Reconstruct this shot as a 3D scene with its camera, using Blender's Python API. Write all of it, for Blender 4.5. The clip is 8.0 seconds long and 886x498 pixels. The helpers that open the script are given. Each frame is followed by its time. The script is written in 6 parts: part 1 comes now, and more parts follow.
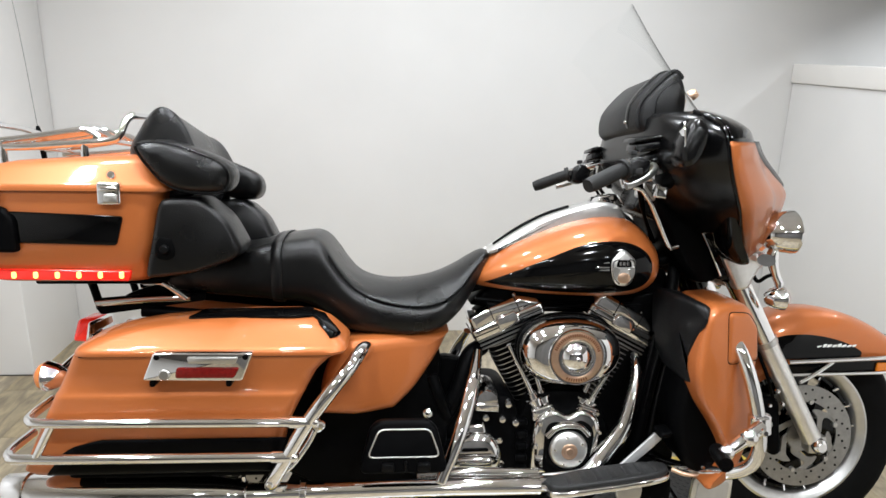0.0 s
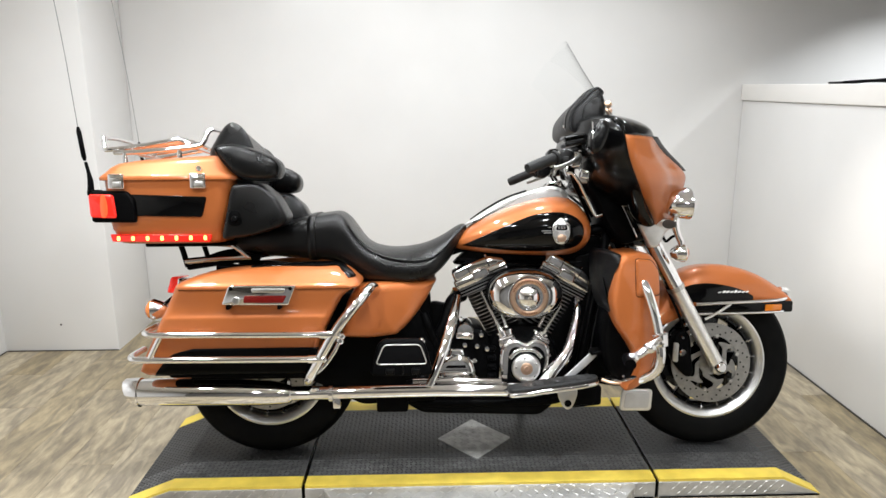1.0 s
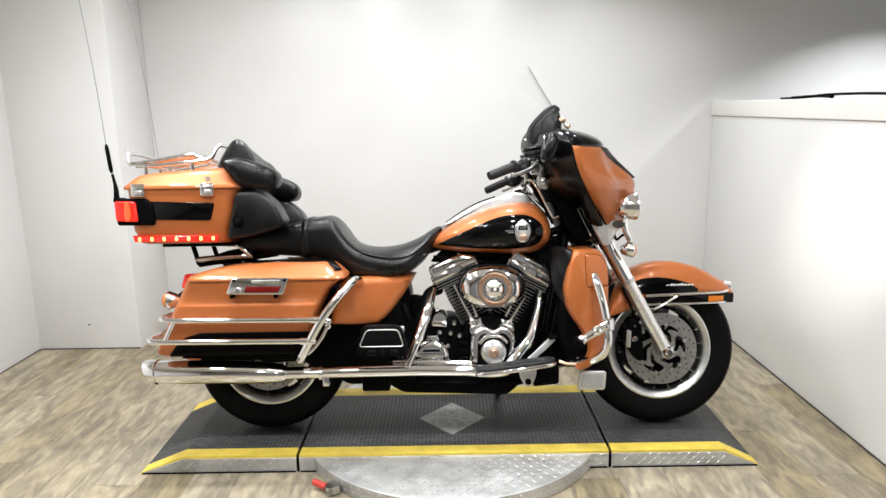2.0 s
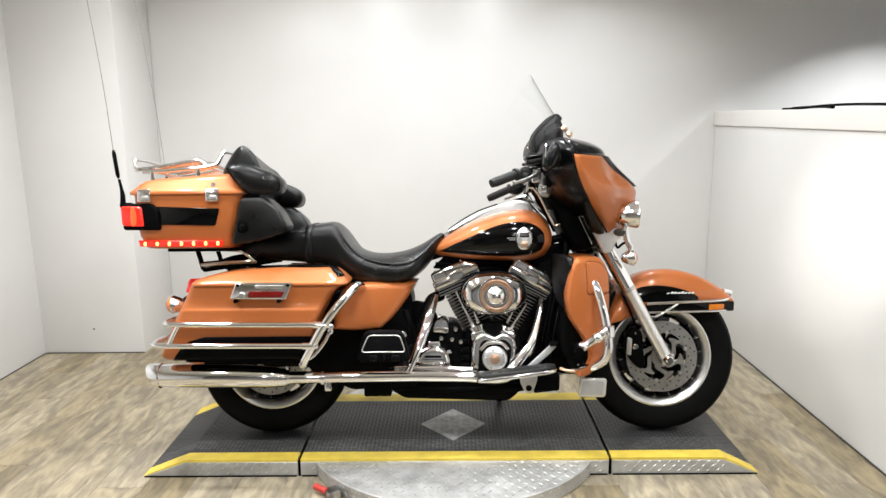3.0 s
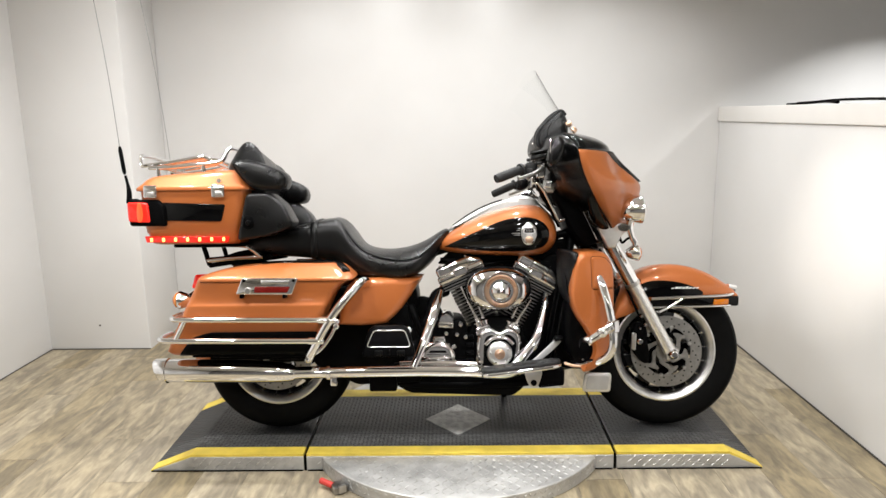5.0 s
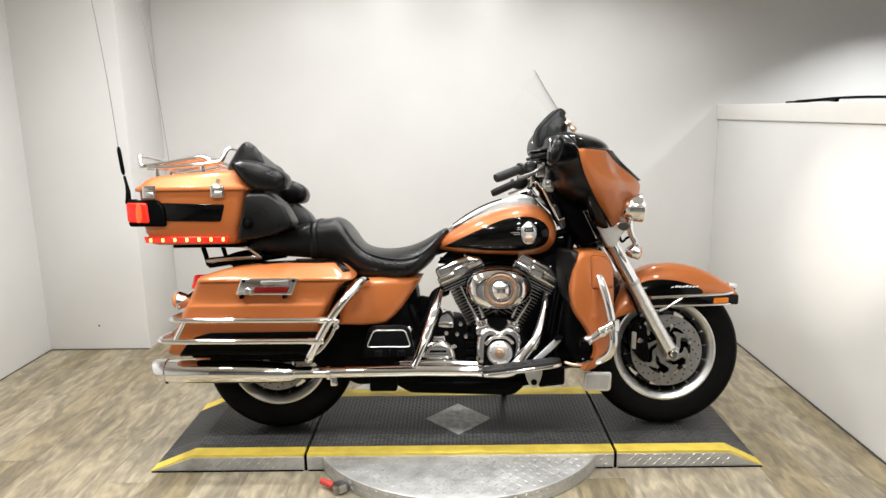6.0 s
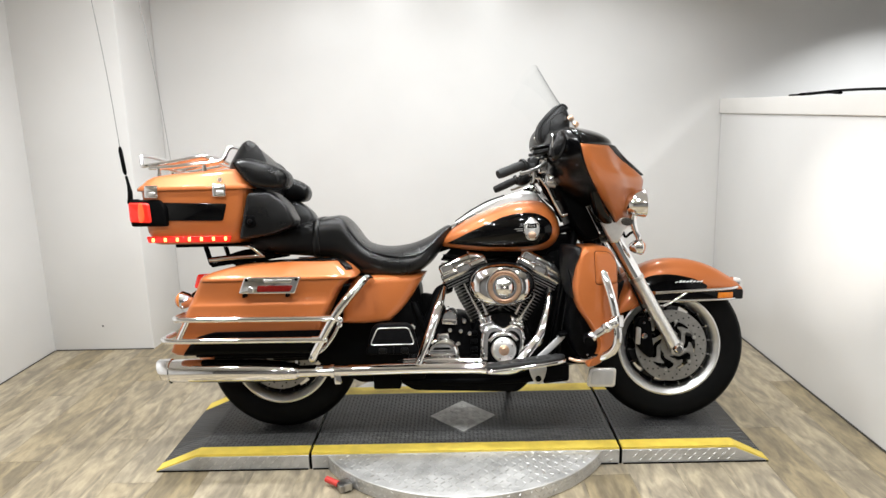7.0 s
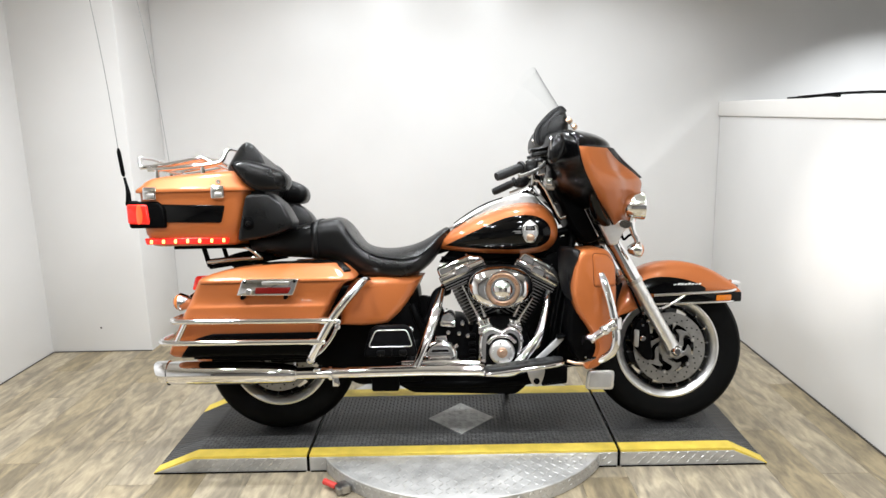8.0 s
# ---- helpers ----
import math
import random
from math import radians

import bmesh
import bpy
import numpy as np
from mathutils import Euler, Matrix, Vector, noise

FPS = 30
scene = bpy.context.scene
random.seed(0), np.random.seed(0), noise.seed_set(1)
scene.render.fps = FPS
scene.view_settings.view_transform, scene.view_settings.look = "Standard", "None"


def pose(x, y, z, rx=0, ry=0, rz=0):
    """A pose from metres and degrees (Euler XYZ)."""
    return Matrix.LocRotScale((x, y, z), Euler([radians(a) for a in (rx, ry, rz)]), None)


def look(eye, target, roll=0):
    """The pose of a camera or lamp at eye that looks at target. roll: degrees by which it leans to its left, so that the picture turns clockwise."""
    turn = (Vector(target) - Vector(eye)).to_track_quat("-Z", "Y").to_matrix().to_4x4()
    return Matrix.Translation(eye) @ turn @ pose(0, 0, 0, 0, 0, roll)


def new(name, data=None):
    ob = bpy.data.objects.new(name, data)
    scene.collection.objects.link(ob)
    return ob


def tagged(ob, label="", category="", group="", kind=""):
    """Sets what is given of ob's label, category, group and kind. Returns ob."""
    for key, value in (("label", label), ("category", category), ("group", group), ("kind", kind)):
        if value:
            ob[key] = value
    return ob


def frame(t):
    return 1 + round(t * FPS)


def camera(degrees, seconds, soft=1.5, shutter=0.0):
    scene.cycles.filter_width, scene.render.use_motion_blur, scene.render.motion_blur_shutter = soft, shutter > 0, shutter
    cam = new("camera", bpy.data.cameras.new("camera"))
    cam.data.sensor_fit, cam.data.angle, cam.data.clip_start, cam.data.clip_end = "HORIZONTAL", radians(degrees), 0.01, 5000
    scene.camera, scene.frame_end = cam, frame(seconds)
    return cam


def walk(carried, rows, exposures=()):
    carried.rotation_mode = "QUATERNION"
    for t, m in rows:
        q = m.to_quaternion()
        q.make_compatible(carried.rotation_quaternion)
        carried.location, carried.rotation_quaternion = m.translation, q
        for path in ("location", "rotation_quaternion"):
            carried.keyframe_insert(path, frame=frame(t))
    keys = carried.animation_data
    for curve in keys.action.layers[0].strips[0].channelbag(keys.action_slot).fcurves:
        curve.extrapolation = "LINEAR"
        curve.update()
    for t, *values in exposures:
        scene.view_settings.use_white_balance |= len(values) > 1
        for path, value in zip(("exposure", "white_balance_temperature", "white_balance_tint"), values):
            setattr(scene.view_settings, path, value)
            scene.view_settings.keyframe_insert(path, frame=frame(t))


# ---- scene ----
cam = camera(66.0, 8.0)
PATH = [
    (0, (-0.343, -1.692, 1.422), (-0.196, 0.222, 0.86), 1.4),
    (0.2, (-0.251, -1.825, 1.397), (-0.150, 0.104, 0.878), 1.0),
    (0.3, (-0.213, -1.887, 1.426), (-0.162, 0.023, 0.834), 2.0),
    (0.4, (-0.216, -1.947, 1.408), (-0.129, -0.020, 0.877), 2.4),
    (0.5, (-0.223, -2.019, 1.438), (-0.131, -0.086, 0.937), 2.0),
    (0.7, (-0.206, -2.175, 1.430), (-0.151, -0.220, 1.013), 1.3),
    (0.8, (-0.212, -2.252, 1.406), (-0.152, -0.303, 0.963), 0.7),
    (0.9, (-0.221, -2.317, 1.387), (-0.165, -0.375, 0.914), 0.7),
    (1, (-0.229, -2.386, 1.392), (-0.182, -0.441, 0.928), -0.3),
    (1.2, (-0.189, -2.478, 1.409), (-0.166, -0.528, 0.967), 0.1),
    (1.3, (-0.146, -2.523, 1.410), (-0.156, -0.570, 0.977), 0.2),
    (1.5, (-0.116, -2.623, 1.391), (-0.082, -0.661, 1.005), -0.6),
    (1.7, (-0.073, -2.707, 1.388), (-0.076, -0.75, 0.976), -1.3),
    (3, (-0.054, -2.759, 1.384), (-0.079, -0.796, 1.001), -0.7),
    (3.5, (-0.06, -2.755, 1.386), (-0.109, -0.794, 0.997), -0.9),
    (4, (-0.062, -2.757, 1.382), (-0.102, -0.797, 0.99), -1.0),
    (4.5, (-0.059, -2.769, 1.375), (-0.095, -0.807, 0.987), -0.8),
    (6, (-0.066, -2.765, 1.382), (-0.096, -0.805, 0.987), -1.0),
    (6.5, (-0.065, -2.761, 1.378), (-0.106, -0.801, 0.982), -1.1),
    (7, (-0.067, -2.758, 1.38), (-0.105, -0.799, 0.977), -1.6),
    (7.5, (-0.063, -2.758, 1.383), (-0.098, -0.799, 0.979), -1.3),
    (8, (-0.063, -2.757, 1.38), (-0.099, -0.797, 0.983), -1.5),
]
EXPOSURE = [(0, -0.2, 6400, 10), (0.5, -0.16, 6450, 10), (1, -0.08, 6500, 10), (1.5, 0.0, 6500, 10), (3, 0.0, 6600, 10), (4, -0.03, 6800, 12), (4.5, -0.08, 6800, 12), (6, -0.1, 6750, 10), (7, -0.05, 6600, 10), (8, 0.02, 6450, 10)]
walk(cam, [(t, look(eye, target, roll)) for t, eye, target, roll in PATH], EXPOSURE)

# world: only a faint grey fill from the windowless hall
world = bpy.data.worlds.new("world")
scene.world = world
world.use_nodes = True
world.node_tree.nodes["Background"].inputs[0].default_value = (0.9, 0.95, 1.0, 1)
world.node_tree.nodes["Background"].inputs[1].default_value = 0.05

CEIL = 2.42
# only (-0.69, 0.72) and (0.11, 0.72) follow wall highlights; the others are added fill
LAMPS = [(-1.5, 0.2), (-0.69, 0.72), (0.11, 0.72), (0.88, 0.80), (2.65, 0.72), (-1.2, -3.5), (0.3, -3.5), (1.0, -3.5)] + [(x, y) for y in (-1.45, -0.3) for x in (-1.6, -0.72, 0.2)] + [(1.05, -1.45)]
LAMP_WATTS = 16.8
for lx, ly in LAMPS:
    lamp = bpy.data.lights.new("ceiling_lamp", "AREA")
    lamp.shape, lamp.size, lamp.energy, lamp.color = "DISK", 0.13, LAMP_WATTS * (2.5 if lx > 2 else 1.25 if ly < -3 else (0.86 if lx < -0.5 else 1.0 if lx > 0.8 else 1.05) if ly < -1 else 0.5 if lx > 0.8 else 1.05 if lx < -1 and ly > 0 else 0.80 if ly > 0 else 0.78 if lx < 0 else 1.0), (0.935, 0.972, 1.0)
    lamp.spread = radians(114 if lx > 2 else 138 if lx > 0.8 and ly > 0 else 176 if ly > 0 else 132 if lx < -1 else 154)
    new("ceiling_lamp", lamp).matrix_world = pose(lx, ly, CEIL - 0.035)
# added unseen spot that throws the bright patch onto the half wall
beam = bpy.data.lights.new("track_spot", "SPOT")
beam.energy, beam.spot_size, beam.spot_blend, beam.shadow_soft_size, beam.color = 330.0, radians(16), 1.0, 0.04, (1.0, 0.94, 0.86)
new("track_spot", beam).matrix_world = look((-0.9, -1.9, 2.22), (1.62, 0.15, 0.84))


# ---------------------------------------------------------------- materials
def material(name, color, rough=0.5, metal=0.0, coat=0.0, noise_scale=0.0, var=0.0, bump=0.0, bump_scale=200.0,
             rough_var=0.0, spec=0.5, stretch=(1, 1, 1), island=0.0, dark=None):
    m = bpy.data.materials.new(name)
    m.use_nodes = True
    nt = m.node_tree
    b = nt.nodes["Principled BSDF"]
    b.inputs["Base Color"].default_value = (*color, 1)
    b.inputs["Roughness"].default_value = rough
    b.inputs["Metallic"].default_value = metal
    b.inputs["Coat Weight"].default_value = coat
    b.inputs["Coat Roughness"].default_value = 0.04
    b.inputs["Specular IOR Level"].default_value = spec
    tex = nt.nodes.new("ShaderNodeTexCoord")
    mp = nt.nodes.new("ShaderNodeMapping")
    mp.inputs["Scale"].default_value = stretch
    nt.links.new(tex.outputs["Object"], mp.inputs[0])
    if noise_scale:
        n = nt.nodes.new("ShaderNodeTexNoise")
        n.inputs["Scale"].default_value, n.inputs["Detail"].default_value = noise_scale, 6
        nt.links.new(mp.outputs[0], n.inputs["Vector"])
        r = nt.nodes.new("ShaderNodeMapRange")
        r.inputs[1].default_value, r.inputs[2].default_value = 0.3, 0.7
        nt.links.new(n.outputs[0], r.inputs[0])
        if var:
            mx = nt.nodes.new("ShaderNodeMix")
            mx.data_type = "RGBA"
            low = dark if dark else tuple(c * (1 - var) for c in color)
            mx.inputs["A"].default_value, mx.inputs["B"].default_value = (*low, 1), (*color, 1)
            nt.links.new(r.outputs[0], mx.inputs["Factor"])
            nt.links.new(mx.outputs["Result"], b.inputs["Base Color"])
        if rough_var:
            rr = nt.nodes.new("ShaderNodeMapRange")
            rr.inputs[3].default_value, rr.inputs[4].default_value = max(0.0, rough - rough_var), rough + rough_var
            nt.links.new(n.outputs[0], rr.inputs[0])
            nt.links.new(rr.outputs[0], b.inputs["Roughness"])
    if bump:
        n2 = nt.nodes.new("ShaderNodeTexNoise")
        n2.inputs["Scale"].default_value, n2.inputs["Detail"].default_value = bump_scale, 4
        nt.links.new(mp.outputs[0], n2.inputs["Vector"])
        bp = nt.nodes.new("ShaderNodeBump")
        bp.inputs["Strength"].default_value, bp.inputs["Distance"].default_value = bump, 0.002
        nt.links.new(n2.outputs[0], bp.inputs["Height"])
        nt.links.new(bp.outputs[0], b.inputs["Normal"])
    return m


def glow(name, color, strength, rough=0.2):
    m = material(name, color, rough, coat=0.5)
    b = m.node_tree.nodes["Principled BSDF"]
    b.inputs["Emission Color"].default_value = (*color, 1)
    b.inputs["Emission Strength"].default_value = strength
    return m


def clear(name, color, gloss):
    """A thin clear sheet: light goes straight through; dark-tinted gloss paints its grazing edges darker."""
    m = bpy.data.materials.new(name)
    m.use_nodes = True
    nt = m.node_tree
    see = nt.nodes.new("ShaderNodeBsdfTransparent")
    see.inputs["Color"].default_value = (*color, 1)
    edge_dark = nt.nodes.new("ShaderNodeBsdfGlossy")
    # dark gloss colour stands in for the darkening refraction gives at the silhouette
    edge_dark.inputs["Color"].default_value, edge_dark.inputs["Roughness"].default_value = (0.14, 0.14, 0.14, 1), 0.06
    mix = nt.nodes.new("ShaderNodeMixShader")
    graze = nt.nodes.new("ShaderNodeLayerWeight")
    narrow = nt.nodes.new("ShaderNodeMath")
    narrow.operation, narrow.inputs[1].default_value = "POWER", gloss
    nt.links.new(graze.outputs["Facing"], narrow.inputs[0])
    nt.links.new(narrow.outputs[0], mix.inputs[0])
    nt.links.new(see.outputs[0], mix.inputs[1])
    nt.links.new(edge_dark.outputs[0], mix.inputs[2])
    out = [n for n in nt.nodes if n.type == "OUTPUT_MATERIAL"][0]
    nt.links.new(mix.outputs[0], out.inputs["Surface"])
    return m


M_WALL = material("white_wall_paint", (0.74, 0.733, 0.722), 0.37, noise_scale=2.2, var=0.05, bump=0.05, bump_scale=30, rough_var=0.06, spec=0.5)
M_WALL_CAP = material("white_trim_paint", (0.82, 0.80, 0.77), 0.4, noise_scale=5, var=0.04, bump=0.05, bump_scale=40)
# dark tone stands in for a dim hall in the chrome's reflections
M_BEHIND = material("grey_hall_wall", (0.20, 0.195, 0.19), 0.6, noise_scale=1.5, var=0.3)
M_CEIL = material("ceiling_paint", (0.80, 0.79, 0.77), 0.8, noise_scale=3, var=0.06)
M_ORANGE = material("copper_pearl_paint", (0.455, 0.130, 0.032), 0.42, metal=0.25, coat=0.62, noise_scale=900, var=0.12, rough_var=0.05, spec=0.3)
M_BLACK = material("black_gloss_paint", (0.0015, 0.0015, 0.0017), 0.07, spec=0.22, coat=0.04, noise_scale=8, rough_var=0.03)
M_MOULD = material("black_moulded_plastic", (0.0025, 0.0025, 0.0028), 0.24, noise_scale=12, var=0.3, spec=0.32, rough_var=0.05)
M_CHROME = material("chrome", (0.82, 0.82, 0.83), 0.04, metal=1.0, noise_scale=6, rough_var=0.02)
M_SATIN = material("satin_aluminium", (0.58, 0.57, 0.55), 0.33, metal=1.0, noise_scale=40, var=0.12, rough_var=0.06)
M_STEEL = material("brushed_disc_steel", (0.36, 0.352, 0.338), 0.34, metal=1.0, noise_scale=60, var=0.2, rough_var=0.08)
M_PEDAL = material("pale_steel", (0.62, 0.62, 0.62), 0.42, metal=0.7, noise_scale=40, var=0.1)
M_DARK = material("black_powder_coat", (0.0018, 0.0018, 0.002), 0.40, noise_scale=30, var=0.3, rough_var=0.1, spec=0.035)
M_FIN = material("black_engine_enamel", (0.003, 0.003, 0.0032), 0.32, noise_scale=50, var=0.3, spec=0.12)
M_FIN_EDGE = material("machined_fin_edge", (0.42, 0.42, 0.42), 0.3, metal=1.0)
M_LEATHER = material("black_vinyl", (0.0030, 0.0030, 0.0032), 0.29, noise_scale=9, var=0.5, bump=0.3, bump_scale=420, rough_var=0.10, spec=0.32)
M_RIM = material("polished_rim_alloy", (0.66, 0.655, 0.645), 0.36, metal=1.0, noise_scale=30, var=0.1, rough_var=0.06)
M_SOFT = material("matt_black_vinyl", (0.004, 0.004, 0.0045), 0.42, noise_scale=14, var=0.25, bump=0.3, bump_scale=300, spec=0.28)
M_POUCH = material("black_grained_leather", (0.007, 0.007, 0.0075), 0.45, noise_scale=18, var=0.3, bump=0.5, bump_scale=180, spec=0.3)
M_RUBBER = material("tyre_rubber", (0.004, 0.004, 0.004), 0.62, noise_scale=22, var=0.35, bump=0.2, bump_scale=150, spec=0.06)
M_GRIP = material("grip_rubber", (0.018, 0.018, 0.018), 0.5, noise_scale=40, var=0.2, bump=0.3, bump_scale=300, spec=0.25)
M_BRONZE = material("copper_ring", (0.70, 0.47, 0.33), 0.30, metal=0.9, noise_scale=60, var=0.15)
M_RED = material("dark_red_lens", (0.16, 0.008, 0.006), 0.22, coat=0.0, spec=0.25, noise_scale=120, var=0.3)
M_BRUSHED = material("brushed_silver", (0.84, 0.83, 0.81), 0.36, metal=1.0, noise_scale=50, var=0.1, rough_var=0.06)
M_REDLIT = glow("lit_red_lens", (0.72, 0.018, 0.010), 0.6)
lens_nodes = M_REDLIT.node_tree
facets = lens_nodes.nodes.new("ShaderNodeTexVoronoi")
facets.inputs["Scale"].default_value = 70.0
spread_map = lens_nodes.nodes.new("ShaderNodeMapRange")
spread_map.inputs[2].default_value, spread_map.inputs[3].default_value, spread_map.inputs[4].default_value = 0.8, 0.95, 0.25
lens_nodes.links.new(facets.outputs["Distance"], spread_map.inputs[0])
lens_nodes.links.new(spread_map.outputs[0], lens_nodes.nodes["Principled BSDF"].inputs["Emission Strength"])
M_REDHOT = glow("lit_lamp_core", (1.0, 0.07, 0.02), 1.1)
M_LED = glow("led_spot", (1.0, 0.42, 0.10), 4.5)
M_AMBER = material("amber_lens", (0.62, 0.17, 0.01), 0.15, coat=0.7, noise_scale=90, var=0.25)
M_WHITE = material("white_lettering", (0.75, 0.75, 0.73), 0.4)
M_LAMPGLASS = material("lamp_glass", (0.62, 0.63, 0.63), 0.08, coat=1.0)
M_WHIP = material("dull_grey_wire", (0.10, 0.10, 0.10), 0.5, noise_scale=40, var=0.2)
M_GLASS = clear("windshield_acrylic", (0.98, 0.985, 0.985), 9.0)
M_MAT = material("black_rubber_mat", (0.034, 0.034, 0.035), 0.42, noise_scale=4, var=0.55, bump=0.25, bump_scale=90, rough_var=0.12)
M_MATWORN = material("worn_grey_rubber", (0.098, 0.097, 0.096), 0.5, noise_scale=26, var=0.65, bump=0.4, bump_scale=70, stretch=(1, 2.2, 1))
M_YELLOW = material("yellow_safety_paint", (0.80, 0.60, 0.09), 0.55, noise_scale=16, var=0.22, bump=0.2, bump_scale=80)
M_PLATE = material("aluminium_tread_plate", (0.60, 0.595, 0.58), 0.43, metal=0.5, noise_scale=11, var=0.42, bump=0.15, bump_scale=40, rough_var=0.12)
M_LUG = material("aluminium_lug", (0.60, 0.592, 0.575), 0.34, metal=0.9, noise_scale=20, var=0.2)
M_REDGRIP = material("red_plastic_sleeve", (0.55, 0.04, 0.03), 0.45, noise_scale=30, var=0.2)
M_SCUFF = material("dark_scuff", (0.05, 0.045, 0.04), 0.7)


def plank_material():
    m = material("vinyl_plank", (0.4, 0.35, 0.27), 0.42)
    nt = m.node_tree
    b = nt.nodes["Principled BSDF"]
    tex = [n for n in nt.nodes if n.type == "TEX_COORD"][0]
    info = nt.nodes.new("ShaderNodeObjectInfo")
    add = nt.nodes.new("ShaderNodeVectorMath")
    add.operation = "MULTIPLY_ADD"
    add.inputs[1].default_value = (6.4, 1.75, 1.0)
    comb = nt.nodes.new("ShaderNodeCombineXYZ")
    mul = nt.nodes.new("ShaderNodeMath")
    mul.operation, mul.inputs[1].default_value = "MULTIPLY", 57.0
    nt.links.new(info.outputs["Random"], mul.inputs[0])
    nt.links.new(mul.outputs[0], comb.inputs[0])
    nt.links.new(mul.outputs[0], comb.inputs[1])
    nt.links.new(tex.outputs["Object"], add.inputs[0])
    nt.links.new(comb.outputs[0], add.inputs[2])
    broad = nt.nodes.new("ShaderNodeTexNoise")
    broad.inputs["Scale"].default_value, broad.inputs["Detail"].default_value = 2.4, 6
    broad.inputs["Distortion"].default_value = 1.1
    fine = nt.nodes.new("ShaderNodeTexNoise")
    fine.inputs["Scale"].default_value, fine.inputs["Detail"].default_value = 9.0, 8
    nt.links.new(add.outputs[0], broad.inputs["Vector"])
    nt.links.new(add.outputs[0], fine.inputs["Vector"])
    ramp = nt.nodes.new("ShaderNodeValToRGB")
    e = ramp.color_ramp.elements
    e[0].position, e[0].color = 0.38, (0.222, 0.184, 0.126, 1)
    e[1].position, e[1].color = 0.62, (0.412, 0.338, 0.218, 1)
    mid = ramp.color_ramp.elements.new(0.5)
    mid.color = (0.312, 0.258, 0.170, 1)
    nt.links.new(broad.outputs[0], ramp.inputs[0])
    streak = nt.nodes.new("ShaderNodeMix")
    streak.data_type, streak.blend_type = "RGBA", "MULTIPLY"
    streak.inputs["Factor"].default_value = 0.5
    ramp2 = nt.nodes.new("ShaderNodeValToRGB")
    ramp2.color_ramp.elements[0].position, ramp2.color_ramp.elements[0].color = 0.36, (0.55, 0.54, 0.53, 1)
    ramp2.color_ramp.elements[1].position, ramp2.color_ramp.elements[1].color = 0.60, (1, 1, 1, 1)
    nt.links.new(fine.outputs[0], ramp2.inputs[0])
    nt.links.new(ramp.outputs[0], streak.inputs["A"])
    nt.links.new(ramp2.outputs[0], streak.inputs["B"])
    tone = nt.nodes.new("ShaderNodeHueSaturation")
    rng = nt.nodes.new("ShaderNodeMapRange")
    rng.inputs[3].default_value, rng.inputs[4].default_value = 0.76, 1.16
    sat = nt.nodes.new("ShaderNodeMapRange")
    sat.inputs[3].default_value, sat.inputs[4].default_value = 1.12, 0.78
    nt.links.new(info.outputs["Random"], rng.inputs[0])
    nt.links.new(info.outputs["Random"], sat.inputs[0])
    nt.links.new(rng.outputs[0], tone.inputs["Value"])
    nt.links.new(sat.outputs[0], tone.inputs["Saturation"])
    nt.links.new(streak.outputs["Result"], tone.inputs["Color"])
    nt.links.new(tone.outputs[0], b.inputs["Base Color"])
    bp = nt.nodes.new("ShaderNodeBump")
    bp.inputs["Strength"].default_value, bp.inputs["Distance"].default_value = 0.15, 0.001
    nt.links.new(fine.outputs[0], bp.inputs["Height"])
    nt.links.new(bp.outputs[0], b.inputs["Normal"])
    return m


M_PLANK = plank_material()


# ---------------------------------------------------------------- geometry kit
class Geo:
    def __init__(self):
        self.v, self.f = [], []

    def add(self, other, m=None):
        k = len(self.v)
        self.v += [tuple(m @ Vector(p)) for p in other.v] if m else other.v
        self.f += [tuple(i + k for i in f) for f in other.f]
        return self

    def moved(self, m):
        g = Geo()
        return g.add(self, m)

    def mirror(self):
        g = Geo()
        g.v = [(x, -y, z) for x, y, z in self.v]
        g.f = [tuple(reversed(f)) for f in self.f]
        return g

    def bend(self, fn):
        self.v = [tuple(fn(*p)) for p in self.v]
        return self


class Many:
    """Several separate pieces that each become a part of their own."""
    def __init__(self, pieces=()):
        self.pieces = list(pieces)

    def add(self, piece):
        self.pieces.append(piece)
        return self

    def moved(self, m):
        return Many(p.moved(m) for p in self.pieces)

    def mirror(self):
        return Many(p.mirror() for p in self.pieces)


def spline(pts, per=5, closed=True):
    """Points on a smooth curve through pts; a doubled point makes a corner."""
    pts = [Vector(p) for p in pts]
    n, out = len(pts), []
    for i in range(n if closed else n - 1):
        p1, p2 = pts[i], pts[(i + 1) % n]
        if (p2 - p1).length < 1e-6:
            continue
        p0 = pts[(i - 1) % n] if closed or i > 0 else p1 * 2 - p2
        p3 = pts[(i + 2) % n] if closed or i + 2 < n else p2 * 2 - p1
        for k in range(per):
            t = k / per
            out.append(0.5 * (2 * p1 + (p2 - p0) * t + (2 * p0 - 5 * p1 + 4 * p2 - p3) * t * t + (3 * p1 - p0 - 3 * p2 + p3) * t ** 3))
    if not closed:
        out.append(pts[-1])
    return out


def rounded(pts, r, seg=4):
    """A polygon with rounded corners."""
    out, n = [], len(pts)
    for i in range(n):
        p, a, c = Vector(pts[i]), Vector(pts[i - 1]), Vector(pts[(i + 1) % n])
        u, w = (a - p), (c - p)
        d = min(r, u.length * 0.48, w.length * 0.48)
        s, e = p + u.normalized() * d, p + w.normalized() * d
        for k in range(seg + 1):
            t = k / seg
            out.append(s * (1 - t) ** 2 + p * 2 * t * (1 - t) + e * t * t)
    return out


def inset(ring, d):
    n = len(ring)
    area = sum(ring[i][0] * ring[(i + 1) % n][1] - ring[(i + 1) % n][0] * ring[i][1] for i in range(n))
    s = 1 if area > 0 else -1
    out = []
    for i in range(n):
        t = (ring[(i + 1) % n] - ring[i - 1])
